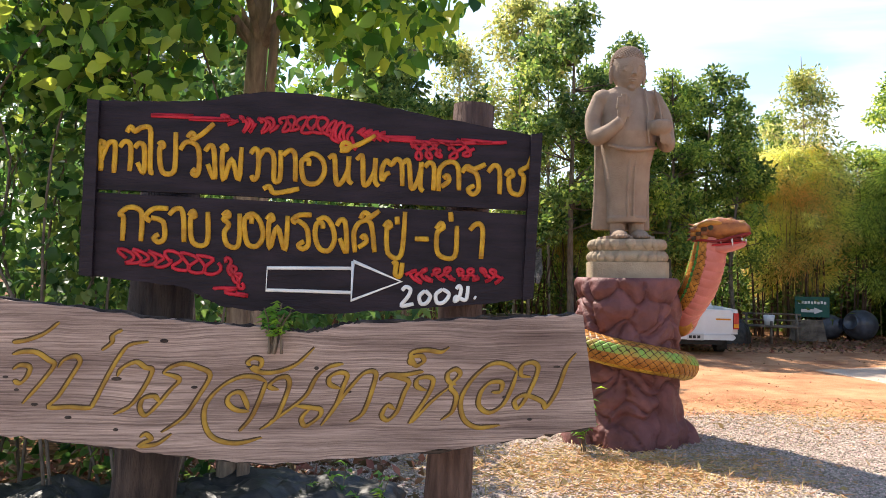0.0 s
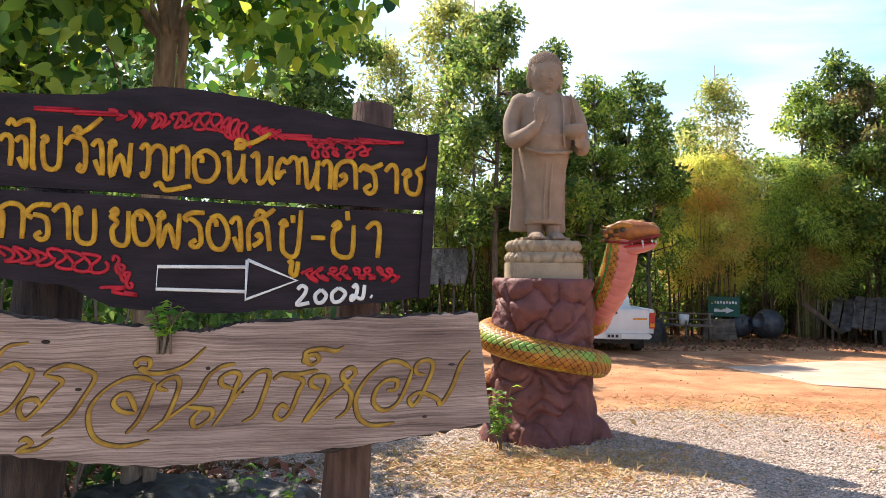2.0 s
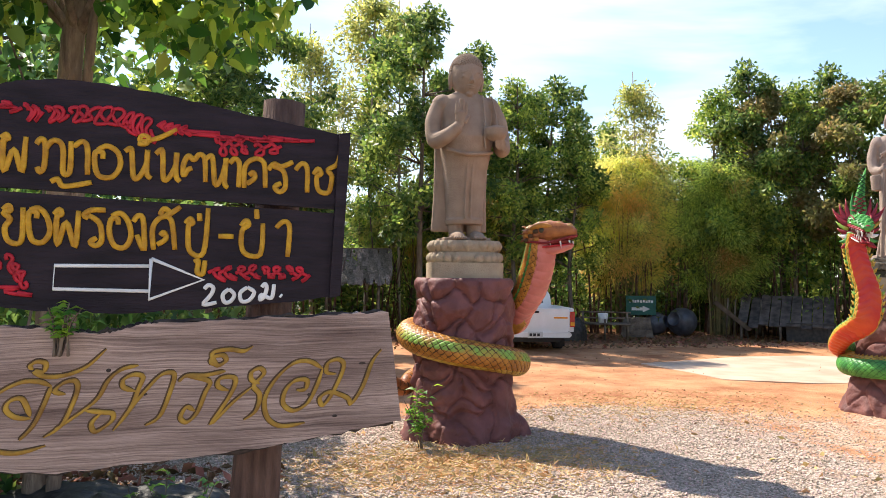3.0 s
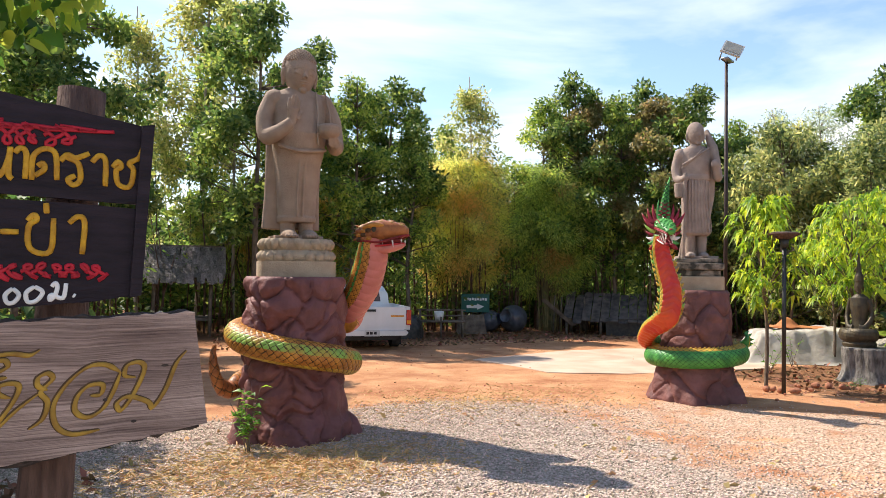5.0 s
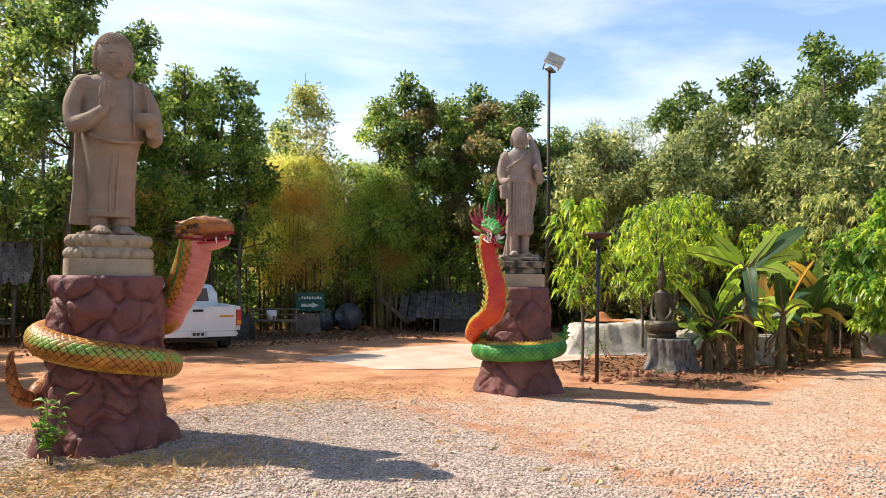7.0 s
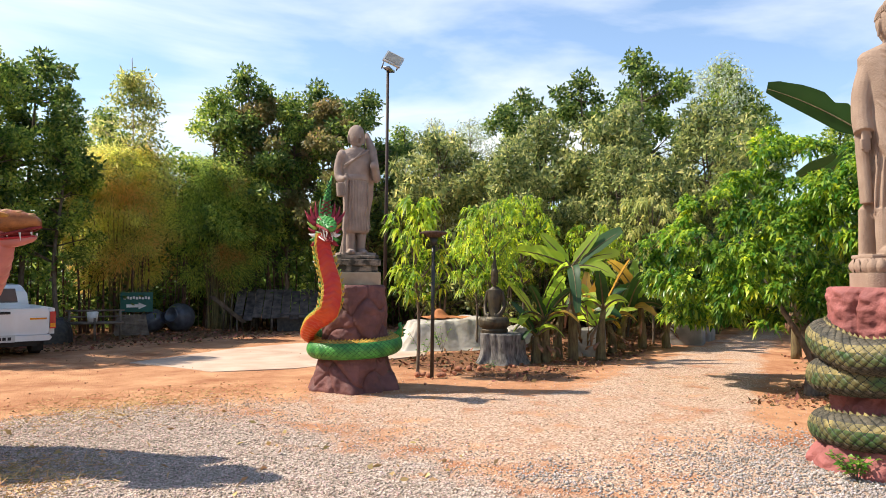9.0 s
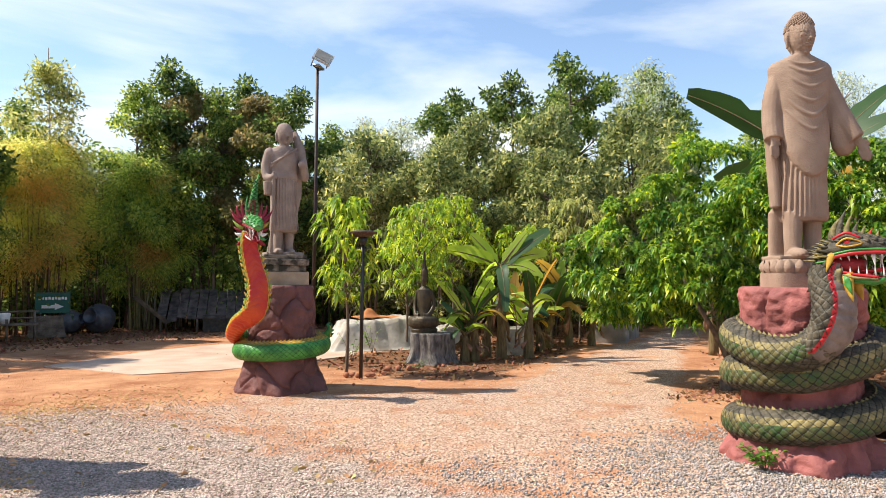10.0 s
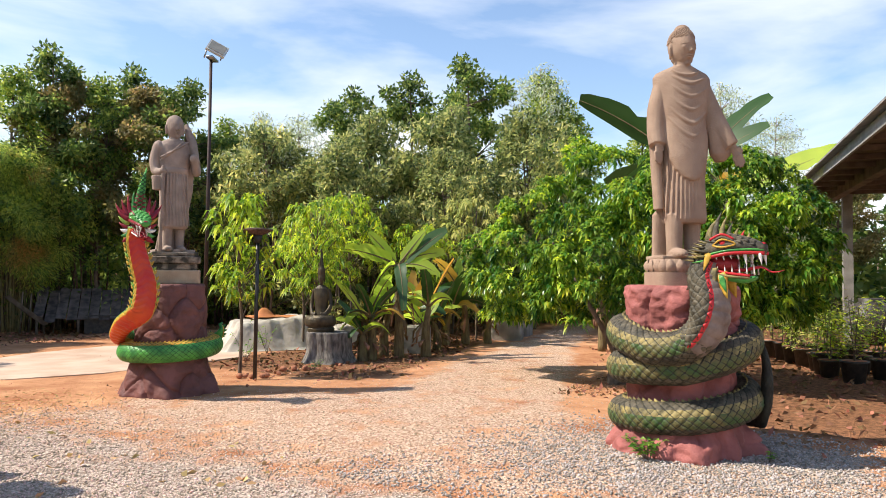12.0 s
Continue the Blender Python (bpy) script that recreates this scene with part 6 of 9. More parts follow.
    # tan shield plates on the crown, dark joints between
    for k in range(15):
        a, b = divmod(k, 3)
        x = -0.16 + 0.125 * a
        w = float(np.interp(x, [-0.2, 0.06, 0.32, 0.45], [0.13, 0.15, 0.105, 0.05]))
        top = float(np.interp(x, [-0.2, -0.08, 0.06, 0.2, 0.32, 0.41], [0.135, 0.18, 0.195, 0.18, 0.15, 0.115]))
        h.ball((x, (b - 1) * w * 0.62, top - 0.016 - 0.018 * abs(b - 1)), (0.066, w * 0.34, 0.026), 10, 6, slot=11)
    merge(s, h, facing((0.85, -0.15, 2.095), (0.93, -0.36, 0), 3) @ Matrix.Diagonal((0.80, 0.84, 0.92, 1)))
    return solid("serpent_statue", s, mats, pose(*E1, 0, 0, 0, A1), "painted cement cobra coiled round a maroon rock", "statue", "serpent statues")


cobra()


def dragon_head(s, m, size, slots, crest_tall, sweep=-1.0):
    """A naga's head with an open mouth; slots: top, trim, red, white, mouth, eye, green."""
    top, trim, red, white, mouth, eye, green = slots
    h = Shape()
    h.tube(spline([(-0.20, 0, 0.02), (0.0, 0, 0.10), (0.2, 0, 0.12), (0.42, 0, 0.09), (0.60, 0, 0.05)], 5), lerp_list([0.15, 0.20, 0.19, 0.145, 0.09], 21), 18, top, 0.62, up=(0, 0, 1))
    h.tube(spline([(-0.12, 0, -0.12), (0.10, 0, -0.20), (0.32, 0, -0.25), (0.46, 0, -0.235)], 5), lerp_list([0.13, 0.14, 0.105, 0.05], 16), 16, green, 0.4, up=(0, 0, 1))
    h.tube(spline([(-0.08, 0, -0.06), (0.10, 0, -0.08), (0.24, 0, -0.085)], 5), lerp_list([0.13, 0.125, 0.07], 11), 14, mouth, 0.8, up=(0, 0, 1))
    h.tube(spline([(0.05, 0, -0.12), (0.30, 0, -0.15), (0.52, 0, -0.13), (0.66, 0, -0.19), (0.80, 0, -0.18)], 6), lerp_list([0.06, 0.055, 0.035, 0.022, 0.004], 25), 10, red, 0.4, up=(0, 0, 1))
    h.ball((0.57, 0, 0.10), (0.04, 0.055, 0.03), 12, 8, slot=red)
    for q in (-1, 1):
        h.tube(spline([(-0.10, q * 0.165, 0.0), (0.15, q * 0.185, 0.03), (0.4, q * 0.14, 0.03), (0.60, q * 0.07, 0.01)], 5), 0.020, 8, red)
        h.tube(spline([(-0.10, q * 0.175, 0.03), (0.15, q * 0.195, 0.06), (0.4, q * 0.15, 0.06), (0.60, q * 0.08, 0.045)], 5), 0.013, 6, green)
        h.tube(spline([(-0.08, q * 0.13, -0.12), (0.15, q * 0.135, -0.175), (0.40, q * 0.075, -0.215)], 5), 0.016, 8, red)
        h.tube(spline([(-0.08, q * 0.14, -0.145), (0.15, q * 0.15, -0.205), (0.40, q * 0.085, -0.24)], 5), 0.014, 6, trim)
        for k in range(7):
            x = 0.02 + 0.088 * k
            spike(h, (x, q * (0.165 - 0.013 * k), 0.012), (x + 0.015, q * (0.165 - 0.013 * k), 0.0 - (0.12 if k in (4, 6) else 0.03 + 0.015 * (k % 2))), 0.026 if k in (4, 6) else 0.014, white)
            if k < 6:
                spike(h, (x, q * (0.13 - 0.011 * k), -0.155 - 0.011 * k), (x, q * (0.13 - 0.011 * k), -0.085 - (0.0 if k != 4 else -0.05)), 0.012, white)
        h.ball((0.12, q * 0.165, 0.145), (0.055, 0.030, 0.036), 12, 8, slot=eye)
        for k in range(3):
            h.tube(spline([(0.0 - 0.02 * k, q * 0.17, 0.13 + 0.03 * k), (0.12, q * 0.175, 0.18 + 0.03 * k), (0.26, q * 0.15, 0.14 + 0.02 * k)], 4), 0.014, 6, trim if k == 0 else top if k == 1 else red)
        h.tube(spline([(0.0, q * 0.17, 0.12), (0.12, q * 0.185, 0.10), (0.25, q * 0.16, 0.12)], 4), 0.013, 6, trim)
        for k in range(5):
            spike(h, (-0.08 - 0.02 * k, q * 0.17, 0.06 - 0.045 * k), (-0.26 - 0.01 * k, q * (0.24 - 0.01 * k), 0.10 - 0.07 * k), 0.034, (top, trim, green, top, trim)[k], flat=0.5)
        spike(h, (-0.05, q * 0.15, -0.12), (-0.02, q * 0.20, -0.34), 0.085, trim, flat=0.3, up=(0, 1, 0))
    for k in range(7):
        x = 0.40 - 0.085 * k
        t = (0.06, 0.08, 0.11, 0.16, 0.22, 0.26, 0.20)[k] * crest_tall
        spike(h, (x, 0, 0.16), (x + sweep * (0.02 + 0.015 * k), 0, 0.17 + t), 0.030 + 0.006 * k, (trim, red, trim, top, trim, top, trim)[k], (-0.02 - 0.012 * k, 0, 0), flat=0.45, up=(0, 1, 0))
    for k in range(34):
        a = -1.25 + 2.5 * (k % 9) / 8
        row = k // 9
        b = Vector((-0.12 - 0.05 * row, 0.17 * math.sin(a), 0.03 + 0.135 * math.cos(a) - 0.03 * row))
        spike(h, b, b + Vector((-0.13, 0.05 * math.sin(a), 0.05 * math.cos(a))), 0.034, top if k % 3 else trim, flat=0.45)
    for i in range(8):
        for j in range(5):
            a = -1.1 + 0.55 * j + 0.27 * (i % 2)
            x = 0.50 - 0.075 * i
            w = float(np.interp(x, [-0.2, 0, 0.2, 0.42, 0.6], [0.15, 0.20, 0.19, 0.145, 0.09]))
            b = Vector((x, w * 0.95 * math.sin(a), float(np.interp(x, [-0.2, 0, 0.2, 0.42, 0.6], [0.02, 0.10, 0.12, 0.09, 0.05])) + 0.57 * w * math.cos(a)))
            spike(h, b, b + Vector((-0.085, 0.02 * math.sin(a), 0.045 * math.cos(a))), 0.040, top, flat=0.5)
    for k in range(18):
        x, q = 0.05 + 0.045 * (k // 2), -1 if k % 2 else 1
        h.ball((x, q * (0.10 - 0.004 * k), 0.205 - 0.004 * k), (0.035, 0.03, 0.022), 8, 6, slot=top)
    sc = Matrix.Scale(size, 4)
    merge(s, h, m @ sc)
    return s


def coil_path(stations, R, n=26):
    """Round and round: stations of (degrees, height)."""
    out = []
    for (a, z), (b, w) in zip(stations, stations[1:]):
        for k in range(n):
            t = k / n
            th = radians(a + (b - a) * t)
            out.append((R * math.cos(th), R * math.sin(th), z + (w - z) * t))
    a, z = stations[-1]
    return out + [(R * math.cos(radians(a)), R * math.sin(radians(a)), z)]


def green_naga():
    mats = [YELLOW_SCALE, GREEN_SCALE, ORANGE_BELLY, CRIMSON, WHITE, MOUTH, BRONZE, LIME_SCALE, GROOVE_GREEN]
    s = Shape()
    body = coil_path([(24, 0.66), (-90, 0.60), (-180, 0.575), (-235, 0.66)], 0.575, 30)
    snake(s, body, [0.13] * 4, [0.13] * 4, lambda d: 0 if d < 40 else 1, scale=0.034, relief=0.010, crest=(0.06, 0.035, 0, 0, 1), groove=8)
    tail = spline([(0.66, 0.12, 0.93), (0.69, 0.08, 0.86), (0.66, 0.12, 0.77), (0.60, 0.18, 0.70), body[0]], 8)
    snake(s, tail, [0.008, 0.035, 0.06, 0.09, 0.12], [0.008, 0.035, 0.06, 0.09, 0.12], lambda d: 0 if d < 40 else 1, n=32, relief=0.006, backs=[(1, 0, 0), (1, 0, 0), (0.8, 0, 0.4), (0, 0, 1)], crest=(0.05, 0.05, 1, 0, 1))
    neck = spline([body[-1], (-0.55, 0.30, 0.72), (-0.68, 0.02, 0.80), (-0.60, -0.36, 0.97), (-0.45, -0.60, 1.09), (-0.36, -0.68, 1.20), (-0.33, -0.68, 1.50), (-0.41, -0.68, 1.82), (-0.46, -0.70, 2.08), (-0.44, -0.74, 2.26)], 8)
    f = Vector((0.34, -1, 0)).normalized()
    snake(s, neck, [0.13, 0.125, 0.12, 0.12, 0.14, 0.155, 0.15, 0.135, 0.12, 0.11], [0.13, 0.12, 0.11, 0.10, 0.09, 0.08, 0.075, 0.075, 0.08, 0.09],
          lambda d: 1 if d < 96 else 0 if d < 124 else 2, backs=[(0, 0, 1), (0, 0, 1), (0.3, 0.4, 0.8), (0.2, 0.7, 0.5), -f, -f, -f, -f, -f], scale=0.034, relief=0.008, rib=0.011, groove=8, chevron=0.09)
    line = neck[34:]
    for q in (-1, 1):
        for k in range(24):
            t = k / 23
            c = line[int(t * (len(line) - 1))]
            w = float(np.interp(t, [0, 0.2, 0.5, 0.8, 1], [0.14, 0.155, 0.145, 0.125, 0.11]))
            spike(s, (c[0] + q * w * 0.97, c[1] + 0.03, c[2]), (c[0] + q * (w + 0.035), c[1] + 0.05, c[2] + 0.05), 0.024, 0 if k % 3 else 7, flat=0.4, up=(0, 1, 0))
    dragon_head(s, facing((-0.43, -0.74, 2.34), (0.30, -1, 0), -14), 0.62, (1, 4, 3, 4, 5, 6, 3), 0.5)
    # whiskered cheeks and a fan of crimson flames round one tall hatched plume
    for q in (-1, 1):
        for k in range(6):
            spike(s, (-0.43 + q * 0.10, -0.74, 2.36 - 0.045 * k), (-0.43 + q * (0.26 - 0.012 * k), -0.70, 2.50 - 0.085 * k), 0.042, (3, 7, 3, 4, 1, 3)[k], (q * 0.02, 0, -0.03), flat=0.4, up=(0, 1, 0))
        for k in range(4):
            spike(s, (-0.43 + q * (0.04 + 0.03 * k), -0.70, 2.40), (-0.43 + q * (0.06 + 0.075 * k), -0.66, 2.76 - 0.06 * k), 0.045, (1, 3, 3, 3)[k], (q * 0.035, 0, -0.02), flat=0.4, up=(0, 1, 0))
    plume = Shape()
    spike(plume, (-0.42, -0.68, 2.40), (-0.34, -0.62, 3.08), 0.085, 1, (-0.045, 0, 0), flat=0.35, up=(0, 1, 0))
    for k in range(9):
        z = 2.48 + 0.055 * k
        w = 0.078 - 0.006 * k
        for q in (-1, 1):
            x = -0.425 + 0.006 * k
            plume.tube([(x - q * w, -0.70, z), (x + q * w, -0.70, z + 0.07)], 0.007, 5, 3 if k < 4 else 8)
    s.add(plume.v, plume.f, plume.m)
    return solid("serpent_statue", s, mats, pose(*E2, 0, 0, 0, A2), "painted cement naga with orange-red belly and green coils", "statue", "serpent statues")


green_naga()


def grey_naga():
    mats = [GREYGREEN_SCALE, DULLYELLOW, DARKGREEN_SCALE, GREY_BELLY, RED, WHITE, MOUTH, YELLOW_SCALE, GREEN_SCALE, GROOVE_DARK]
    s = Shape()

    def paint(d):
        return 0 if d < 52 else 1 if d < 78 else 2 if d < 122 else 0

    body = coil_path([(60, 0.30), (180, 0.30), (270, 0.36), (360, 0.50), (450, 0.66), (540, 0.76), (630, 0.82), (720, 1.06), (810, 1.14), (900, 1.11)], 0.585, 22)
    snake(s, body, [0.12, 0.14, 0.145, 0.145, 0.145, 0.15], [0.12, 0.14, 0.145, 0.145, 0.145, 0.15], paint, scale=0.038, relief=0.020, crest=(0.065, 0.045, 1, 0.05, 1), groove=9)
    tail = spline([(0.72, -0.06, 1.02), (0.76, -0.08, 0.76), (0.74, -0.02, 0.42), (0.64, 0.2, 0.26), body[0]], 8)
    snake(s, tail, [0.02, 0.09, 0.11, 0.10, 0.12], [0.015, 0.045, 0.055, 0.075, 0.12], lambda d: 9, n=60, scale=0.045, groove=9, backs=[(1, 0, 0), (1, 0, 0), (1, 0, 0), (0, 0, 1), (0, 0, 1)], relief=0.012)
    neck = spline([body[-1], (-0.50, -0.38, 1.07), (-0.28, -0.62, 1.0), (0.0, -0.74, 1.03), (0.20, -0.78, 1.20), (0.24, -0.76, 1.44), (0.20, -0.72, 1.66), (0.24, -0.72, 1.80)], 8)
    f = Vector((0.94, -0.34, 0))
    snake(s, neck[:31], [0.15, 0.15, 0.155, 0.165], [0.15, 0.145, 0.14, 0.14], paint, backs=[(0, 0, 1), (0, 0, 1), (-0.2, 0.2, 1), (-0.5, 0.35, 0.7)], scale=0.038, relief=0.020, crest=(0.065, 0.045, 1, 0.0, 1), groove=9)
    snake(s, neck[26:], [0.16, 0.19, 0.215, 0.205, 0.175, 0.14], [0.14, 0.14, 0.15, 0.15, 0.14, 0.12],
          lambda d: 0 if d < 110 else 4 if d < 122 else 3, backs=[(-0.45, 0.3, 0.8), (-0.7, 0.45, 0.4), -f, -f, -f], scale=0.046, relief=0.028, rib=0.014, crest=(0.07, 0.06, 0, 0.1, 1), groove=9)
    dragon_head(s, facing((0.31, -0.76, 1.83), (0.93, -0.36, 0), 4) @ Matrix.Diagonal((0.88, 1, 1.08, 1)), 0.76, (0, 1, 4, 5, 6, 4, 8), 1.25, 1.1)
    # the gilded rims of the eye and the ear
    rim = Shape()
    for q in (-1, 1):
        rim.tube(spline([(0.0, q * 0.18, 0.12), (0.12, q * 0.19, 0.175), (0.27, q * 0.16, 0.12), (0.12, q * 0.195, 0.095), (0.0, q * 0.18, 0.12)], 4), 0.010, 6, 7)
        spike(rim, (-0.06, q * 0.17, 0.05), (-0.12, q * 0.22, -0.13), 0.05, 7, flat=0.35, up=(0, 1, 0))
        spike(rim, (0.04, q * 0.13, -0.17), (0.12, q * 0.15, -0.42), 0.10, 7, flat=0.25, up=(0, 1, 0))
        spike(rim, (0.05, q * 0.14, -0.18), (0.12, q * 0.165, -0.36), 0.06, 8, flat=0.25, up=(0, 1, 0))
    merge(s, rim, facing((0.31, -0.76, 1.83), (0.93, -0.36, 0), 4) @ Matrix.Diagonal((0.704, 0.8, 0.864, 1)))
    return solid("serpent_statue", s, mats, pose(*E3, 0, 0, 0, A3), "weathered grey-green cement naga with open red mouth", "statue", "serpent statues")


grey_naga()


# ---- near plants ----
def bent_leaves(rng, C, D, length, width, droop=0.5, wide_at=0.4):
    """Leaves with a midrib fold and a drooping tip, four triangles each."""
    n = len(C)
    D = D / np.linalg.norm(D, axis=1, keepdims=True)
    S = np.cross(D, np.array([0, 0, 1.0]) + 0.35 * rng.normal(size=(n, 3)))
    S /= np.linalg.norm(S, axis=1, keepdims=True) + 1e-9
    N = np.cross(S, D)
    L = (length * rng.uniform(0.65, 1.2, n))[:, None]
    W = (width * rng.uniform(0.75, 1.2, n))[:, None]
    mid = C + D * L * wide_at
    down = np.array([0, 0, -1.0]) * droop * L
    tip = C + D * L * (1 - 0.35 * droop) + down
    mid = mid + down * 0.12
    V = np.stack([C, mid + S * W / 2 + N * W * 0.16, mid - N * W * 0.04, mid - S * W / 2 + N * W * 0.16, tip], 1).reshape(-1, 3)
    k = (np.arange(n) * 5)[:, None, None]
    F = (k + np.array([[[0, 1, 2], [0, 2, 3], [1, 4, 2], [2, 4, 3]]])).reshape(-1, 3)
    return V, F


def rosettes(rng, centres, outward, per, spread=0.75):
    """Leaves in bunches: per leaves round each centre, fanned about its outward direction."""
    C = np.repeat(centres, per, 0)
    D = np.repeat(outward, per, 0) * 0.55 + rng.normal(0, spread, (len(C), 3)) * np.array([1, 1, 0.55])
    return C + 0.03 * rng.normal(size=C.shape), D


def mango_bush():
    rng = np.random.default_rng(51)
    tree = thing("mango_tree", pose(13.2, 3.0, 0), "broad mango bush with glossy drooping green leaves", "tree")
    wood = Shape()
    limb_shape(wood, spline([(-1.35, 0.45, -0.05), (-1.2, 0.4, 0.5), (-0.6, 0.2, 1.2), (0, 0, 2.2)], 5), 0.11, 0.05, 9)
    limb_shape(wood, spline([(-1.25, 0.3, -0.05), (-1.3, 0.5, 0.6), (-1.5, 0.9, 1.4), (-1.2, 1.5, 2.2)], 5), 0.06, 0.02, 8)
    limb_shape(wood, spline([(-1.35, 0.5, -0.05), (-1.25, 0.2, 0.6), (-0.9, -0.9, 1.4), (-0.6, -1.6, 2.0)], 5), 0.06, 0.02, 8)
    part("trunk", wood, BARK, tree)
    lobes = [((0, 0, 2.35), (2.0, 2.1, 1.45)), ((-1.0, 1.55, 1.85), (1.15, 1.35, 1.25)), ((-0.9, 2.2, 1.3), (0.75, 0.8, 0.95)), ((-0.6, -1.3, 2.05), (1.2, 1.15, 1.15)), ((-1.3, 0.6, 1.55), (1.0, 1.1, 1.15)), ((-0.2, 0.6, 3.2), (1.1, 1.1, 0.75)), ((-0.4, -1.0, 2.9), (0.9, 0.9, 0.7)), ((-1.25, -0.7, 1.25), (0.8, 0.9, 0.9)), ((-0.4, -1.75, 1.95), (0.75, 0.8, 0.9))]
    C, D = [], []
    for c, r in lobes:
        n = int(11 * (r[0] * r[1] + r[1] * r[2] + r[0] * r[2]))
        for d, k in zip(rand_dirs(rng, n), rng.uniform(0.74, 1.06, n)):
            mid = np.array(c) + d * np.array(r) * k
            size = rng.uniform(0.17, 0.30)
            out = rand_dirs(rng, 14) + 0.7 * d + [0, 0, 0.35]
            out /= np.linalg.norm(out, axis=1, keepdims=True)
            C.append(mid + out * size * rng.uniform(0.7, 1.0, (14, 1)) * [1, 1, 0.8])
            D.append(out)
    C, D = np.concatenate(C), np.concatenate(D)
    keep = (C[:, 0] < 0.5) & (C[:, 2] > 0.98) & (C[:, 1] > -2.6)
    C, D = C[keep], D[keep]
    # young leaves at random, whose paler green also paints in the crown's highlights
    young = rng.uniform(size=len(C)) < 0.14
    for sel, mt, nm in ((~young, MANGO_LEAF, "crown"), (young, MANGO_YOUNG, "young_highlights")):
        c, d = rosettes(rng, C[sel], D[sel], 13, 0.6)
        V, F = bent_leaves(rng, c, d + [0, 0, 0.1], 0.15, 0.054, 0.55)
        part(nm, fast_mesh(nm, V, F, mt), None, tree)
    return tree


mango_bush()


def young_mango(x, y, h, seed, spread, label, n=70, mat=None):
    rng = np.random.default_rng(seed)
    tree = thing("mango_sapling", pose(x, y, 0), label, "tree", "mango saplings")
    wood = Shape()
    stem = spline([(0, 0, -0.04), (0.05, 0.02, h * 0.3), (-0.03, 0.03, h * 0.6), (0.02, 0, h * 0.9)], 6)
    limb_shape(wood, stem, 0.032, 0.012, 8)
    C, D = [], []
    for k in range(n):
        z = h * (0.42 + 0.56 * rng.uniform() ** 0.9)
        a = rng.uniform(0, 6.28)
        r = spread * rng.uniform(0.25, 1) * math.sin(math.pi * min(max((z / h - 0.34) / 0.72, 0.12), 0.92)) ** 0.6
        e = np.array([math.cos(a) * r, math.sin(a) * r, z])
        at = stem[int((z / h) * 0.86 * (len(stem) - 1))]
        if k % 3 == 0:
            limb_shape(wood, [at, (at[0] * 0.4 + e[0] * 0.6, at[1] * 0.4 + e[1] * 0.6, (at[2] + z) / 2 + 0.05), tuple(e)], 0.011, 0.005, 5)
        C.append(e)
        D.append([math.cos(a), math.sin(a), 0.35])
    tagged(part("stem", wood, BARK, tree), kind="stuff")
    c, d = rosettes(rng, np.array(C), np.array(D), 14)
    V, F = bent_leaves(rng, c, d + [0, 0, 0.25], 0.27, 0.052, 0.7)
    part("crown", fast_mesh("crown", V, F, mat or MANGO_YOUNG), None, tree)
    return tree


young_mango(9.44, 8.95, 3.0, 61, 0.54, "young mango tree with yellow-green drooping leaves beside a lamp", 72)
young_mango(12.15, 9.6, 3.2, 62, 0.82, "young mango tree with bright drooping leaves behind a seated figure", 72)
young_mango(14.9, 10.9, 3.6, 63, 1.1, "spreading yellow-green sapling at the drive's edge", 130)
young_mango(13.2, 10.9, 2.9, 64, 0.85, "spreading yellow-green sapling behind bananas", 90)
young_mango(17.6, 8.9, 3.7, 65, 1.2, "tall yellowing sapling beside the drive", 120, LEAF_PALE)
young_mango(16.0, 9.6, 2.9, 66, 0.9, "low yellow-green sapling among banana plants", 80)


def banana_leaf(s, base, out, length, width, droop, slot, rng, lift=0.9, roll=0.0):
    """An arched blade with a midrib, frayed along its edges."""
    o = Vector((out[0], out[1], 0)).normalized()
    side = Vector((-o.y, o.x, 0)) * math.cos(roll) + (Vector((0, 0, 1)) - o * (lift - droop) * 0.6).normalized() * math.sin(roll)
    n = 12
    pts = []
    for i in range(n + 1):
        t = i / n
        c = Vector(base) + o * (length * (0.82 * t)) + Vector((0, 0, length * (lift * t - droop * t * t)))
        w = width * (math.sin(math.pi * min(t * 0.80 + 0.17, 1.0)) ** 0.42) if t > 0.12 else width * 0.08
        cut = [1 - 0.4 * rng.uniform() * (rng.uniform() < 0.3) for _ in (0, 1)]
        fold = w * 0.16
        pts += [c - side * w * cut[0] + Vector((0, 0, fold)), c - side * w * 0.5 + Vector((0, 0, fold * 0.8)), c, c + side * w * 0.5 + Vector((0, 0, fold * 0.8)), c + side * w * cut[1] + Vector((0, 0, fold))]
    faces = []
    for i in range(n):
        for j in range(4):
            a = i * 5 + j
            faces.append((a, a + 1, a + 6, a + 5))
    s.add(pts, faces, slot)
    s.tube([pts[i * 5 + 2] - Vector((0, 0, 0.012)) for i in range(n + 1)], lerp_list([0.028, 0.014, 0.004], n + 1), 6, 3)


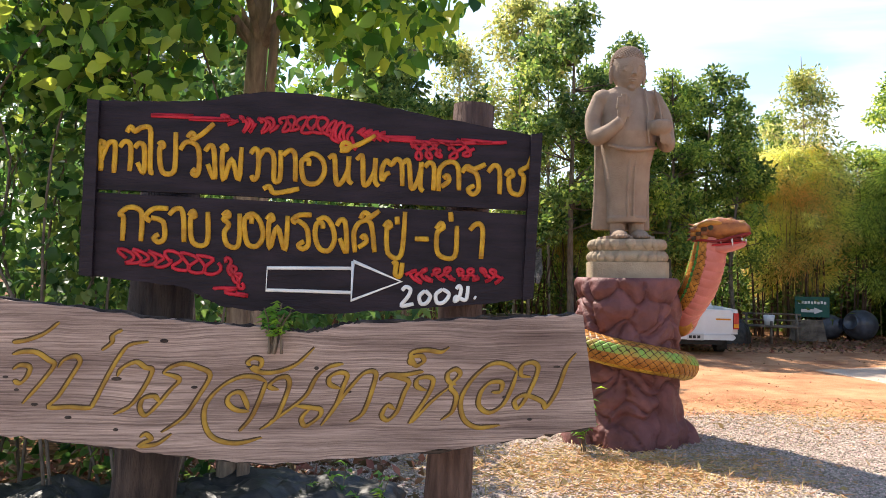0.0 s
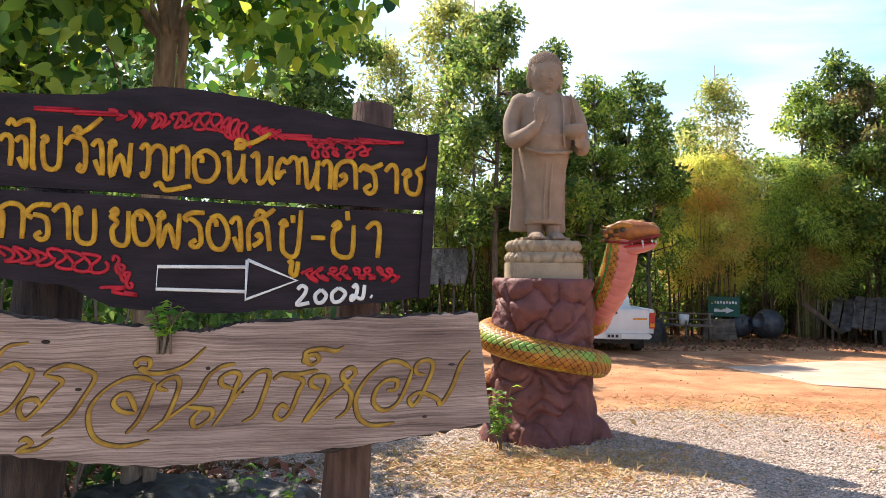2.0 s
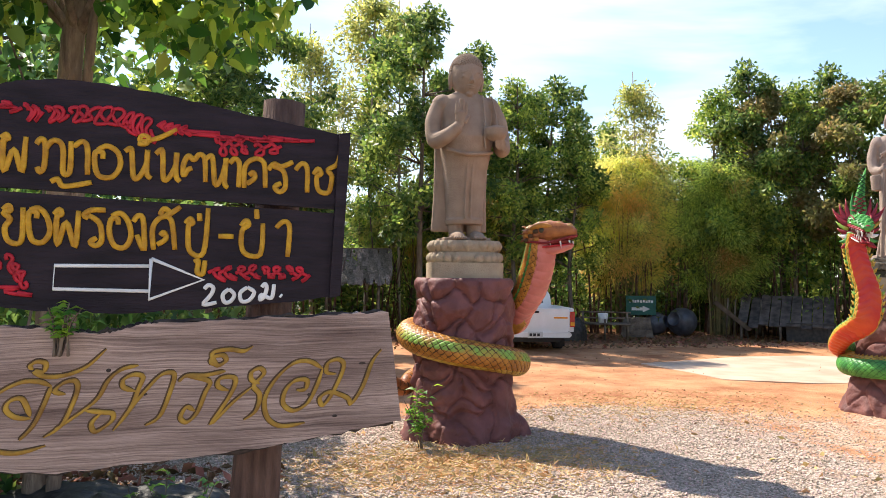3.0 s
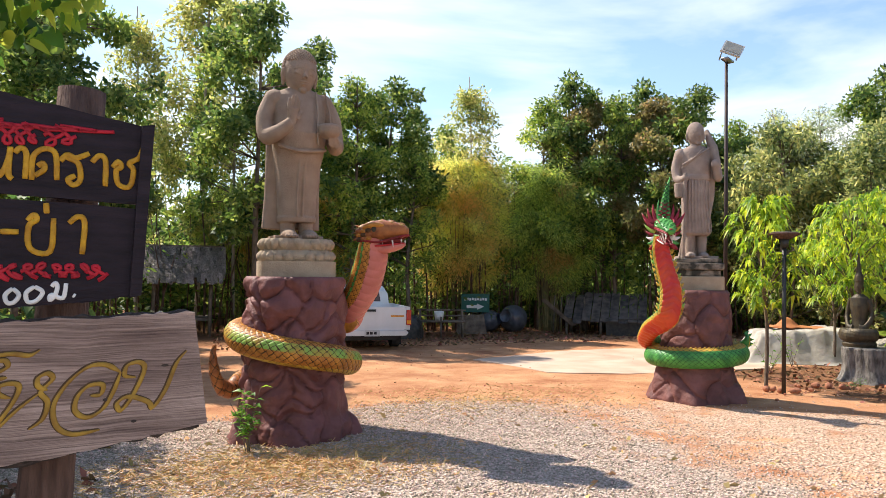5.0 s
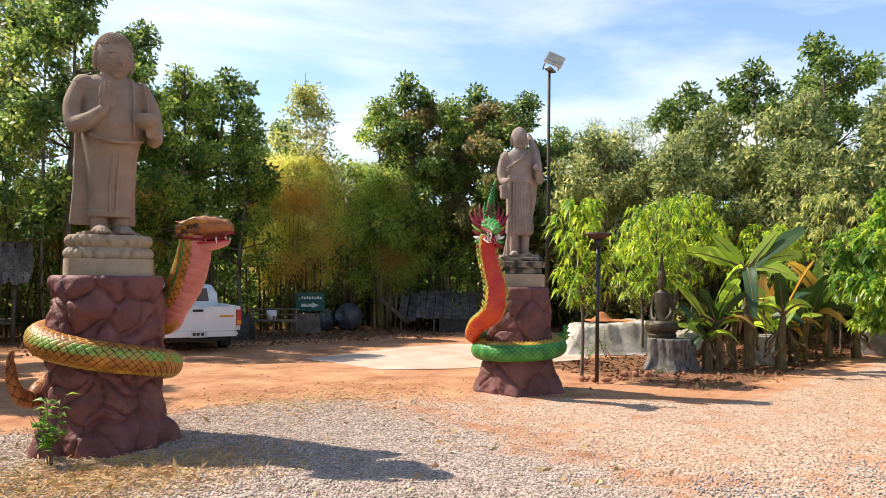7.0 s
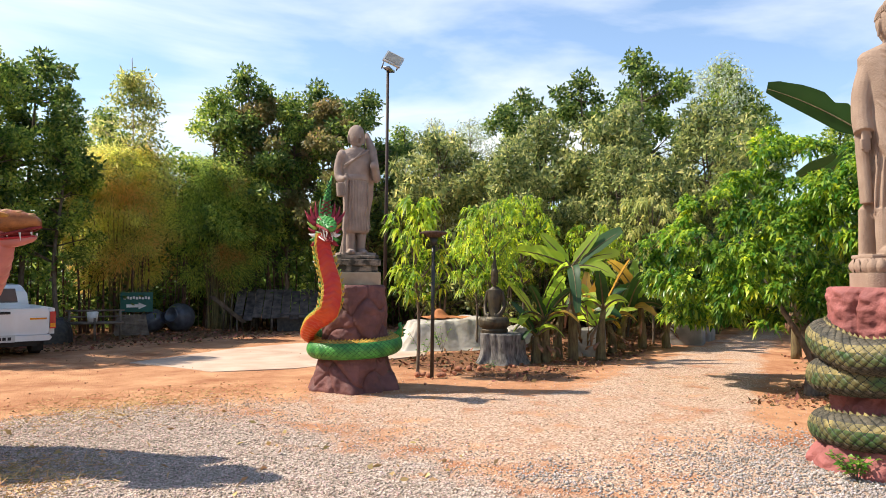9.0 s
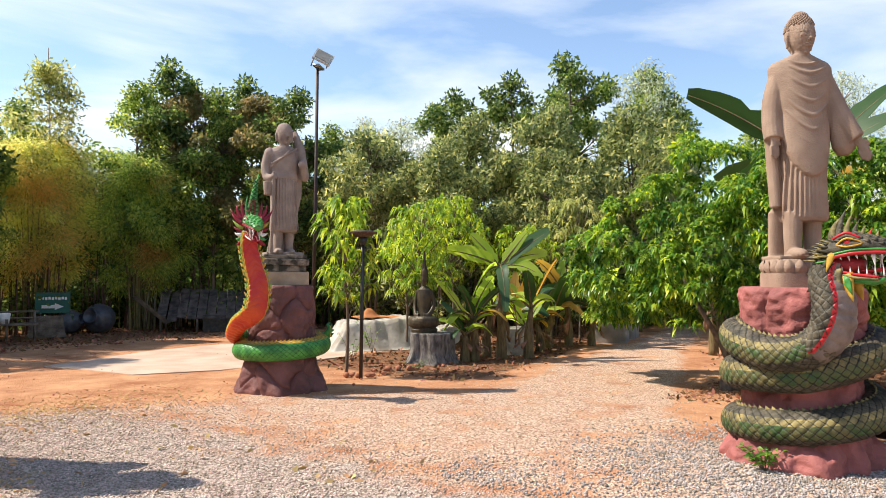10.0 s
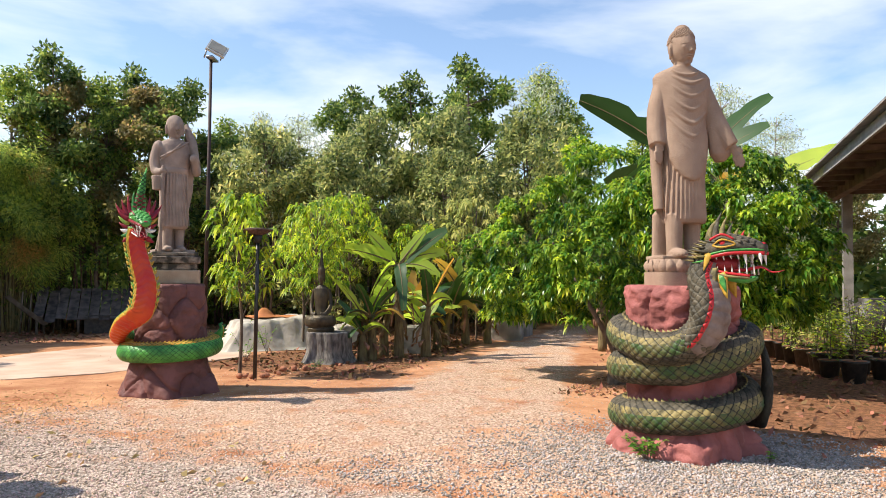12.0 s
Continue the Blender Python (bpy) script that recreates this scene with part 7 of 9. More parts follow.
def banana_plant(x, y, stems, label, seed, leaves=(), yellow=0.10):
    rng = np.random.default_rng(seed)
    ob = thing("banana_plant", pose(x, y, 0), label, "plant", "banana plants")
    mats = [BANANA_LEAF, BANANA_DARK, BANANA_YELLOW, BANANA_STEM]
    for dx, dy, h, n, size in stems:
        st = Shape()
        tip = (dx + rng.normal(0, 0.08), dy + rng.normal(0, 0.08), h)
        st.tube(spline([(dx, dy, -0.04), (dx, dy, h * 0.5), tip], 5), lerp_list([0.11, 0.085, 0.045], 11), 12, 0)
        part("stem", st, BANANA_STEM, ob)
        for k in range(0 if leaves and (dx, dy) == (0, 0) else n):
            a = 2.4 * k + rng.uniform(-0.3, 0.3)
            lf = Shape()
            young = k >= n - 2
            banana_leaf(lf, tip, (math.cos(a), math.sin(a)), size * rng.uniform(0.8, 1.15), size * 0.15, rng.uniform(0.25, 0.6) if young else rng.uniform(0.5, 1.1), int(rng.choice([0, 0, 1, 1, 2], p=[0.3, 0.25, 0.2, 0.25 - yellow, yellow])), rng, 1.5 if young else rng.uniform(0.7, 1.1), rng.uniform(-0.9, 0.9))
            part("leaf", lf, mats, ob)
        for out, size2, droop, lift, slot, roll in (leaves if (dx, dy) == (0, 0) else ()):
            lf = Shape()
            banana_leaf(lf, tip, out, size2, 0.06 + size2 * 0.085, droop, slot, rng, lift, roll)
            part("leaf", lf, mats, ob)
        dry = Shape()
        for k in range(7):
            a = rng.uniform(0, 6.28)
            z = h * rng.uniform(0.25, 0.8)
            p = Vector((dx + 0.09 * math.cos(a), dy + 0.09 * math.sin(a), z))
            e = p + Vector((math.cos(a) * 0.22, math.sin(a) * 0.22, -rng.uniform(0.3, 0.6) * min(z, 1)))
            dry.tube([p, p.lerp(e, 0.5) + Vector((math.cos(a) * 0.08, math.sin(a) * 0.08, 0)), e], [0.02, 0.05, 0.015], 5, 0, 0.25)
        part("dry_leaves", dry, BANANA_DRY, ob, "hanging brown dry leaves")
    return ob


BC, BD = Vector((0.55, -0.84)), Vector((0.84, 0.55))
banana_plant(13.0, 8.2, [(0, 0, 1.85, 12, 1.3), (0.45, -0.35, 1.0, 6, 0.8), (-0.5, 0.3, 0.8, 6, 0.75), (0.2, 0.5, 1.0, 5, 0.8)], "banana clump with green and yellowing torn leaves", 71,
             [(-BC, 1.30, 0.20, 0.45, 0, 1.15), (-BC * 0.9 + BD * 0.5, 1.0, 0.3, 0.6, 0, 1.1), (-BC * 0.45, 0.72, 0.10, 1.0, 0, 1.25), (BC * 0.3, 0.65, 0.05, 1.1, 0, 1.3), (BC * 0.8, 1.20, 0.10, 0.70, 1, 1.15), (BC, 1.15, 0.30, 0.52, 0, 1.15), (BC - BD * 0.2, 1.05, 0.45, 0.25, 0, 1.1), (-BC * 0.7 - BD * 0.4, 0.8, 1.1, 0.2, 0, 0.7), (BC * 0.2 - BD, 0.8, 1.3, 0.2, 1, 0.4)])
banana_plant(16.3, 8.5, [(0, 0, 1.05, 11, 1.15), (0.5, -0.35, 0.85, 9, 1.05), (-0.5, 0.25, 0.8, 9, 1.0)], "low banana clump with yellow dying leaves", 72, yellow=0.24)
banana_plant(14.6, 8.75, [(0, 0, 0.75, 9, 0.85), (0.45, -0.2, 0.6, 8, 0.8), (-0.35, -0.25, 0.55, 7, 0.7)], "low clump of bright banana suckers beside the drive", 76, yellow=0.15)
banana_plant(12.55, 8.75, [(0, 0, 0.7, 8, 0.8), (-0.3, -0.2, 0.5, 7, 0.65)], "small banana suckers behind a stump pedestal", 77, yellow=0.05)
BR, BA = Vector((0.2, -0.98)), Vector((0.98, 0.2))
banana_plant(15.9, 3.0, [(0, 0, 3.75, 0, 2.3)], "tall banana plant rising behind a mango bush", 73,
             [(-BR, 2.75, 0.22, 0.80, 1, 1.05), (-BR + BA * 0.3, 2.3, 0.25, 0.20, 1, 0.7), (BR, 1.7, 0.2, 0.70, 1, 1.0), (BR * 0.9 + BA * 0.3, 1.9, 0.25, 1.05, 1, 0.9), (-BR * 0.5, 0.8, 0.2, 1.3, 0, 0.9), (-BR * 0.7 - BA * 0.5, 2.0, 0.6, 0.4, 1, 0.9)])
banana_plant(15.6, 2.3, [(0, 0, 3.2, 0, 2.3)], "banana plant with a long bright leaf beside a shed", 75,
             [(BR, 2.35, 0.05, 0.40, 0, 0.95), (BR * 0.5 + BA * 0.8, 2.2, 0.5, 0.8, 1, 0.5), (-BR * 0.6 + BA * 0.8, 2.0, 0.5, 0.9, 0, 0.5), (-BA, 1.6, 0.6, 0.7, 2, 0)])
banana_plant(16.6, 5.2, [(0, 0, 2.4, 7, 2.0)], "banana plant with broad dark leaves behind a mango bush", 74,
             [(-BR, 1.9, 0.30, 0.45, 1, 0.6), (-BR + BA * 0.4, 1.7, 0.45, 0.85, 1, 0.6), (-BR * 0.6 - BA * 0.4, 1.5, 0.35, 0.2, 1, 0.6), (BR, 1.6, 0.4, 0.8, 0, 0.6), (BA, 1.6, 0.6, 0.9, 1, 0.3)])


def heart_leaves(rng, C, D, length, width):
    """Rounded heart-shaped blades, folded along the midrib, with a drawn-out tip."""
    n = len(C)
    D = D / np.linalg.norm(D, axis=1, keepdims=True)
    S = np.cross(D, rand_dirs(rng, n) * 0.8 + [0, 0.6, 0.5])
    S /= np.linalg.norm(S, axis=1, keepdims=True) + 1e-9
    N = np.cross(S, D)
    L = (length * rng.uniform(0.55, 1.25, n))[:, None]
    W = (width * rng.uniform(0.8, 1.2, n) * L[:, 0] / length)[:, None]
    bend = rng.uniform(-0.05, 0.30, n)[:, None]
    rib = [(0.0, 0), (0.40, 0), (0.72, 0), (1.0, 0)]
    edge = [(-0.11, 0.42), (-0.06, 0.80), (0.14, 1.0), (0.40, 0.90), (0.64, 0.56), (0.84, 0.18)]
    pts = [C + D * L * t - N * L * bend * t * t for t, _ in rib]
    for q in (1, -1):
        pts += [C + D * L * t + q * S * W / 2 * w + N * W * 0.16 * w - N * L * bend * t * t for t, w in edge]
    V = np.stack(pts, 1).reshape(-1, 3)
    half = [(0, 4, 5), (0, 5, 6), (0, 6, 1), (1, 6, 7), (1, 7, 2), (2, 7, 8), (2, 8, 9), (2, 9, 3)]
    tri = np.array(half + [tuple(i + 6 if i > 3 else i for i in t)[::-1] for t in half])
    F = ((np.arange(n) * 16)[:, None, None] + tri[None]).reshape(-1, 3)
    return V, F


def heart_tree():
    """The tree over the sign boards, with its creepers."""
    rng = np.random.default_rng(81)
    tree = thing("broadleaf_tree", Matrix(), "broad-leaved tree with heart-shaped leaves and hanging creepers", "tree")
    wood = Shape()
    limb_shape(wood, spline([(-1.48, 5.6, -0.05), (-1.42, 5.6, 1.5), (-1.34, 5.58, 3.0), (-1.22, 5.55, 4.6), (-1.1, 5.5, 6.0)], 6), 0.10, 0.055, 12)
    limb_shape(wood, spline([(-1.36, 5.5, -0.05), (-1.26, 5.5, 1.5), (-1.2, 5.5, 3.0), (-1.02, 5.4, 4.6), (-0.6, 5.0, 5.4)], 6), 0.05, 0.02, 8)
    for e in ((-2.6, 5.0, 4.6), (-0.2, 4.6, 4.4), (-0.4, 6.0, 4.7), (-2.2, 6.3, 4.8), (-1.4, 4.3, 4.5), (0.3, 5.2, 3.9), (-3.3, 5.4, 4.0)):
        limb_shape(wood, spline([(-1.3, 5.57, 3.3), ((-1.3 + e[0]) / 2, (5.57 + e[1]) / 2, 4.1), e], 5), 0.035, 0.008, 6)
    part("trunk", wood, TRUNK_BROWN, tree)
    vines = Shape()
    for k in range(26):
        x, y = rng.uniform(-4.6, -1.6), rng.uniform(4.7, 6.0)
        limb_shape(vines, spline([(x, y, -0.02), (x + rng.normal(0, 0.2), y, 1.2), (x + rng.normal(0, 0.3), y, 2.4), (x + rng.normal(0, 0.5), y, 3.6)], 4), 0.012, 0.006, 5)
    tagged(part("creeper_stem", vines, BARK, tree), kind="stuff")

    def cloud(c, r, n):
        d = rand_dirs(rng, n)
        return np.array(c) + d * np.array(r) * rng.uniform(0.3, 1, (n, 1)) ** 0.6

    over = np.concatenate([cloud((-1.2, 5.0, 4.1), (1.6, 1.1, 0.9), 2300), cloud((-0.35, 4.9, 3.75), (0.75, 0.9, 0.75), 800), cloud((-2.6, 5.0, 3.8), (1.5, 1.0, 1.0), 2400), cloud((-0.75, 5.2, 3.2), (0.55, 0.6, 0.45), 180), cloud((-1.9, 4.8, 3.1), (0.7, 0.6, 0.6), 260)])
    # the trunk stands free of leaves on its open side
    beside = np.abs(over[:, 0] - (0.2 - 0.285 * (over[:, 1] - 0.2)))
    over = over[(beside > 0.17) | (over[:, 1] > 5.65)]
    over = over[(over[:, 2] > 2.95) | (over[:, 0] < -1.4)]
    dirs = rng.normal(0, 0.6, over.shape) + [0.1, -0.2, -0.45]
    V, F = heart_leaves(rng, over, dirs, 0.13, 0.09)
    part("crown", fast_mesh("crown", V, F, HEART_LEAF, smooth=True), None, tree)
    wall = np.concatenate([cloud((-3.2, 5.4, 2.0), (1.5, 0.7, 1.9), 4600), cloud((-4.6, 4.6, 1.9), (1.3, 0.9, 2.0), 1900), cloud((-2.2, 5.7, 1.0), (0.9, 0.6, 1.2), 1200), cloud((-2.3, 5.2, 2.6), (0.6, 0.5, 0.8), 700)])
    wall = wall[wall[:, 2] > 0.02]
    dirs = rng.normal(0, 0.6, wall.shape) + [0.1, -0.5, -0.3]
    V, F = heart_leaves(rng, wall, dirs, 0.085, 0.07)
    part("creeper", fast_mesh("creeper", V, F, CREEPER_LEAF, smooth=True), None, tree, "small heart-shaped creeper leaves")
    back = np.concatenate([cloud((-3.0, 7.6, 2.0), (2.6, 0.8, 2.4), 5200), cloud((-1.0, 8.4, 1.3), (1.0, 0.6, 1.2), 500), cloud((-3.4, 9.5, 1.6), (2.6, 0.8, 2.0), 2600), cloud((-5.5, 6.5, 2.2), (1.6, 1.2, 2.4), 1200)])
    back = back[back[:, 2] > 0.02]
    V, F = bent_leaves(rng, back, rng.normal(0, 0.6, back.shape) + [0, 0, -0.2], 0.17, 0.10, 0.4, 0.35)
    part("rear_foliage", fast_mesh("rear_foliage", V, F, WEED_DARK), None, tree)
    return tree


heart_tree()


def weed(x, y, h, spread, n, mat, label, seed, leaf=0.09, z=0.0):
    rng = np.random.default_rng(seed)
    ob = thing("weed", pose(x, y, z), label, "plant", "weeds")
    st = Shape()
    C, D = [], []
    for k in range(max(n // 9, 3)):
        a, r = rng.uniform(0, 6.28), spread * rng.uniform(0.2, 1)
        tip = np.array([math.cos(a) * r, math.sin(a) * r, h * rng.uniform(0.55, 1)])
        limb_shape(st, spline([(rng.normal(0, 0.01), rng.normal(0, 0.01), -0.02), tuple(tip * [0.5, 0.5, 0.6]), tuple(tip)], 4), 0.005, 0.002, 5)
        for q in range(9):
            t = rng.uniform(0.3, 1)
            C.append(tip * [t, t, t])
            b = rng.uniform(0, 6.28)
            D.append([math.cos(b), math.sin(b), 0.4])
    tagged(part("stalk", st, BARK, ob), kind="stuff")
    V, F = bent_leaves(rng, np.array(C), np.array(D), leaf, leaf * 0.42, 0.35)
    part("leaves", fast_mesh("leaves", V, F, mat), None, ob)
    return ob


weed(1.40, 7.38, 0.62, 0.20, 90, WEED, "tall green weed at the foot of a maroon rock", 91, 0.13)
weed(7.42, 1.72, 0.24, 0.26, 140, WEED, "low green weed on gravel by a salmon rock", 92, 0.08)
weed(7.9, 0.75, 0.10, 0.07, 20, WEED, "tiny green weed on gravel", 93, 0.06)
weed(-0.58, 5.15, 0.44, 0.15, 30, WEED, "broad-leaved green seedling in gravel", 94, 0.12)
weed(-0.36, 5.1, 0.40, 0.15, 30, WEED, "broad-leaved green seedling in gravel", 95, 0.11)
weed(-0.80, 5.25, 0.34, 0.15, 26, WEED, "broad-leaved green seedling in gravel", 96, 0.10)
weed(-0.40, 2.53, 0.16, 0.085, 90, WEED, "bright green sprout growing over a plank edge", 97, 0.055, 1.44)
weed(11.0, 10.4, 0.6, 0.3, 50, WEED, "pale green weed by a cement sheet", 98, 0.1)
weed(12.2, 11.0, 0.7, 0.35, 60, WEED, "pale green weed by a cement sheet", 99, 0.1)
weed(10.6, 8.4, 0.18, 0.3, 60, WEED_DARK, "patch of low dark weeds", 100, 0.06)


# ---- lamps ----
def path_lamp():
    ob = thing("path_lamp", pose(9.31, 8.48, 0), "black steel path lamp with a flat square head", "lamp")
    part("pole", Shape().tube([(0, 0, -0.05), (0.03, 0, 2.28)], 0.031, 14), BLACK_METAL, ob)
    part("collar", Shape().tube([(0.03, 0, 2.16), (0.03, 0, 2.29)], [0.05, 0.075], 14), BLACK_METAL, ob)
    s = Shape().rings([(2.29, 0.09, 0.09, 0.03, 0), (2.355, 0.225, 0.225, 0.03, 0), (2.372, 0.23, 0.23, 0.03, 0), (2.38, 0.21, 0.21, 0.03, 0)], 32)
    # the brown puts the amber light on the head's underside into its colour
    part("lamp_head", s, POST_BROWN, ob)
    part("panel", Shape().rings([(2.386, 0.2, 0.2, 0.03, 0), (2.392, 0.2, 0.2, 0.03, 0)], 32), LENS, ob, "amber-grey lamp panel")


path_lamp()


def flood_pole():
    ob = thing("flood_light", pose(10.1, 10.55, 0), "tall rust-brown pole with a solar flood light", "lamp")
    part("pole", Shape().tube([(0, 0, -0.05), (0.05, 0, 3.0), (0.07, 0, 5.62)], [0.042, 0.034, 0.028], 12), RUSTY, ob)
    part("bracket", Shape().box((0.10, 0, 5.66), (0.34, 0.12, 0.04), 0.5), STEEL, ob)
    o = part("casing", Shape().box((0, 0, 0), (0.36, 0.05, 0.30)), PANEL_WHITE, ob, "off-white lamp casing", False)
    o.matrix_basis = pose(0.17, -0.05, 5.86, -35, 25, -40)
    o2 = part("lens", Shape().box((0, -0.032, 0), (0.30, 0.012, 0.24)), LENS, o, "", False)
    part("arm", Shape().tube([(-0.04, 0.06, 5.66), (-0.02, 0.02, 5.8), (0.08, -0.02, 5.88)], 0.014, 6), STEEL, ob)
    part("arm", Shape().tube([(0.24, -0.06, 5.66), (0.28, -0.08, 5.78), (0.22, -0.06, 5.88)], 0.014, 6), STEEL, ob)


flood_pole()


# ---- stump and seated figure ----
def stump(x, y, r, h, mat, label, seed):
    rng = np.random.default_rng(seed)
    ph = rng.uniform(0, 6, 4)

    def wave(q, z):
        k = max(1 - z / h, 0)
        return 0.05 * math.sin(5 * q + ph[0]) * (0.4 + k) + 0.03 * math.sin(13 * q + ph[1] + 2 * z) + 0.02 * math.sin(29 * q + 6 * z + ph[2])

    rows = [(z, r * (1.0 + 0.22 * max(1 - z / (0.4 * h), 0) ** 1.5), r * (1.0 + 0.22 * max(1 - z / (0.4 * h), 0) ** 1.5), 0, 0) for z in np.linspace(-0.04, h, 22)]
    rows += [(h + 0.012, r * 0.9, r * 0.9, 0, 0)]
    s = Shape().rings(rows, 90, wave=wave)
    return solid("stump_pedestal", s, mat, pose(x, y, 0), label, "pedestal", "stump pedestals")


stump(11.72, 8.95, 0.41, 0.56, STUMP, "grey cement tree-stump pedestal", 3)


def seated_figure():
    s = Shape()
    s.rings([(0, 0.34, 0.26, 0, 0), (0.05, 0.36, 0.28, 0, 0), (0.10, 0.30, 0.22, 0, 0)], 24)
    s.tube(spline([(-0.10, 0.05, 0.17), (-0.34, -0.05, 0.17), (-0.15, -0.22, 0.16), (0.12, -0.2, 0.15)], 5), 0.085, 12)
    s.tube(spline([(0.10, 0.05, 0.17), (0.34, -0.05, 0.17), (0.15, -0.22, 0.17), (-0.12, -0.2, 0.18)], 5), 0.085, 12)
    s.rings([(0.10, 0.20, 0.15, 0, 0.03), (0.35, 0.16, 0.12, 0, 0.03), (0.55, 0.20, 0.13, 0, 0.03), (0.66, 0.19, 0.11, 0, 0.03), (0.71, 0.08, 0.07, 0, 0.03)], 24)
    for q in (-1, 1):
        s.tube(spline([(q * 0.19, 0.03, 0.64), (q * 0.26, 0.02, 0.42), (q * 0.18, -0.14, 0.27), (q * 0.06, -0.2, 0.26)], 5), 0.05, 10)
    head_forms(s, 0.83, 0.088, 0.12, 0.01, curls=False)
    s.rings([(0.88, 0.098, 0.098, 0, 0.01), (0.95, 0.092, 0.092, 0, 0.01), (0.99, 0.065, 0.065, 0, 0.01), (1.05, 0.05, 0.05, 0, 0.01), (1.13, 0.032, 0.032, 0, 0.01), (1.26, 0.018, 0.018, 0, 0.01)], 16)
    return s


carve(solid("seated_statue", seated_figure(), BRONZE, pose(11.60, 9.05, 0.565, 0, 0, -70) @ Matrix.Diagonal((0.74, 0.78, 1.25, 1)), "dark bronze seated figure with pointed crown on a stump", "statue"), 0.007, 1)


def lump(name, x, y, sx, sy, h, mat, label, category, seed, rough=0.12, group="", turn=0.0):
    """A crumpled heap: a dome with folds."""
    rng = np.random.default_rng(seed)
    n, rings = 64, 26
    pts, faces = [], []
    for i in range(rings + 1):
        t = i / rings
        for j in range(n):
            a = 2 * math.pi * j / n
            k = 1 + rough * noise.fractal(Vector((math.cos(a) * 2 + seed, math.sin(a) * 2, t * 3)), 1.0, 2.0, 4)
            r = math.sin(t * math.pi / 2) ** 0.75 * k
            z = h * math.cos(t * math.pi / 2) ** 0.55 * (1 + rough * 1.6 * noise.fractal(Vector((math.cos(a) * 3 * r, math.sin(a) * 3 * r, seed)), 1.0, 2.0, 5))
            pts.append((sx * r * math.cos(a), sy * r * math.sin(a), max(z, -0.02) - 0.015 * (i == rings)))
    for i in range(rings):
        for j in range(n):
            faces.append((i * n + j, (i + 1) * n + j, (i + 1) * n + (j + 1) % n, i * n + (j + 1) % n))
    return solid(name, Shape().add(pts, faces), mat, pose(x, y, 0, 0, 0, turn), label, category, group)


def draped_sheet(x, y, sx, sy, h, label, seed, turn):
    """A stiff pale sheet thrown over a low flat stack: level top, slanting folded sides."""
    n = 60
    pts, faces = [], []
    for i in range(n + 1):
        for j in range(n + 1):
            u, v = 2 * i / n - 1, 2 * j / n - 1
            wob = 0.04 * noise.fractal(Vector((2.2 * u + seed, 2.2 * v, 0.5)), 1.0, 2.0, 4)
            e = max(abs(u), abs(v)) + wob
            fall = 1 - min(max((e - 0.66) / 0.30, 0), 1) ** 0.8
            pleat = 0.018 * math.sin(9 * math.atan2(v, u) + 3 * wob * 10) * min(max(e - 0.55, 0) * 3, 1)
            z = h * fall * (0.9 + 0.12 * u) + 0.025 * noise.fractal(Vector((5 * u, 5 * v, seed)), 1.0, 2.0, 4) * (0.3 + fall) + pleat * fall
            pts.append((sx * u * (1 + pleat), sy * v * (1 + pleat), max(z, -0.02)))
    for i in range(n):
        for j in range(n):
            a = i * (n + 1) + j
            faces.append((a, a + n + 1, a + n + 2, a + 1))
    return solid("draped_sheet", Shape().add(pts, faces), TARP, pose(x, y, 0, 0, 0, turn), label, "sheet", "pale sheets")


draped_sheet(13.2, 11.85, 1.2, 0.9, 0.72, "pale cement-stiff sheet draped over a low stack", 5, -33)
draped_sheet(14.6, 10.9, 0.45, 0.4, 0.5, "smaller pale sheet draped over a stack", 6, -20)


def orange_mat():
    """A crumpled orange mat with one raised corner, lying on the sheet."""
    n = 22
    pts, faces = [], []
    for i in range(n + 1):
        for j in range(n + 1):
            u, v = 2 * i / n - 1, 2 * j / n - 1
            peak = 0.20 * math.exp(-((u + 0.35) ** 2 + v ** 2) / 0.10)
            pts.append((0.55 * u, 0.34 * v, 0.03 + peak + 0.03 * noise.fractal(Vector((3 * u, 3 * v, 2)), 1.0, 2.0, 3)))
    for i in range(n):
        for j in range(n):
            a = i * (n + 1) + j
            faces.append((a, a + n + 1, a + n + 2, a + 1))
    ob = solid("orange_mat", Shape().add(pts, faces), CLAY, pose(13.35, 11.95, 0.66, 0, 0, -33), "crumpled orange mat on a pale draped sheet", "mat")
    ob.modifiers.new("thickness", "SOLIDIFY").thickness = 0.015


orange_mat()
lump("black_plastic_sheet", -1.0, 5.3, 0.85, 0.5, 0.24, BLACK_PLASTIC, "crumpled black plastic sheet on the ground", "sheet", 8, 0.22)
lump("black_plastic_sheet", -2.2, 4.7, 0.9, 0.5, 0.3, BLACK_PLASTIC, "crumpled black plastic sheet below creepers", "sheet", 9, 0.22)


def block(x, y, w, d, h, mat, label, turn=0.0):
    s = Shape()
    b = 0.02
    s.rings([(-0.03, w / 2, d / 2, 0, 0), (h - b, w / 2, d / 2, 0, 0), (h, w / 2 - b, d / 2 - b, 0, 0)], 40, power=0.12)
    return solid("concrete_planter", s, mat, pose(x, y, 0, 0, 0, turn), label, "planter", "concrete planters", smooth=False)


block(14.2, 8.55, 0.7, 0.6, 0.55, GREYCONCRETE, "grey concrete planter behind bananas", 30)
block(18.2, 8.3, 0.9, 0.8, 0.6, GREYCONCRETE, "grey concrete planter beside the drive", 20)
block(19.5, 8.6, 0.8, 0.7, 0.55, GREYCONCRETE, "weathered concrete planter beside the drive", 12)


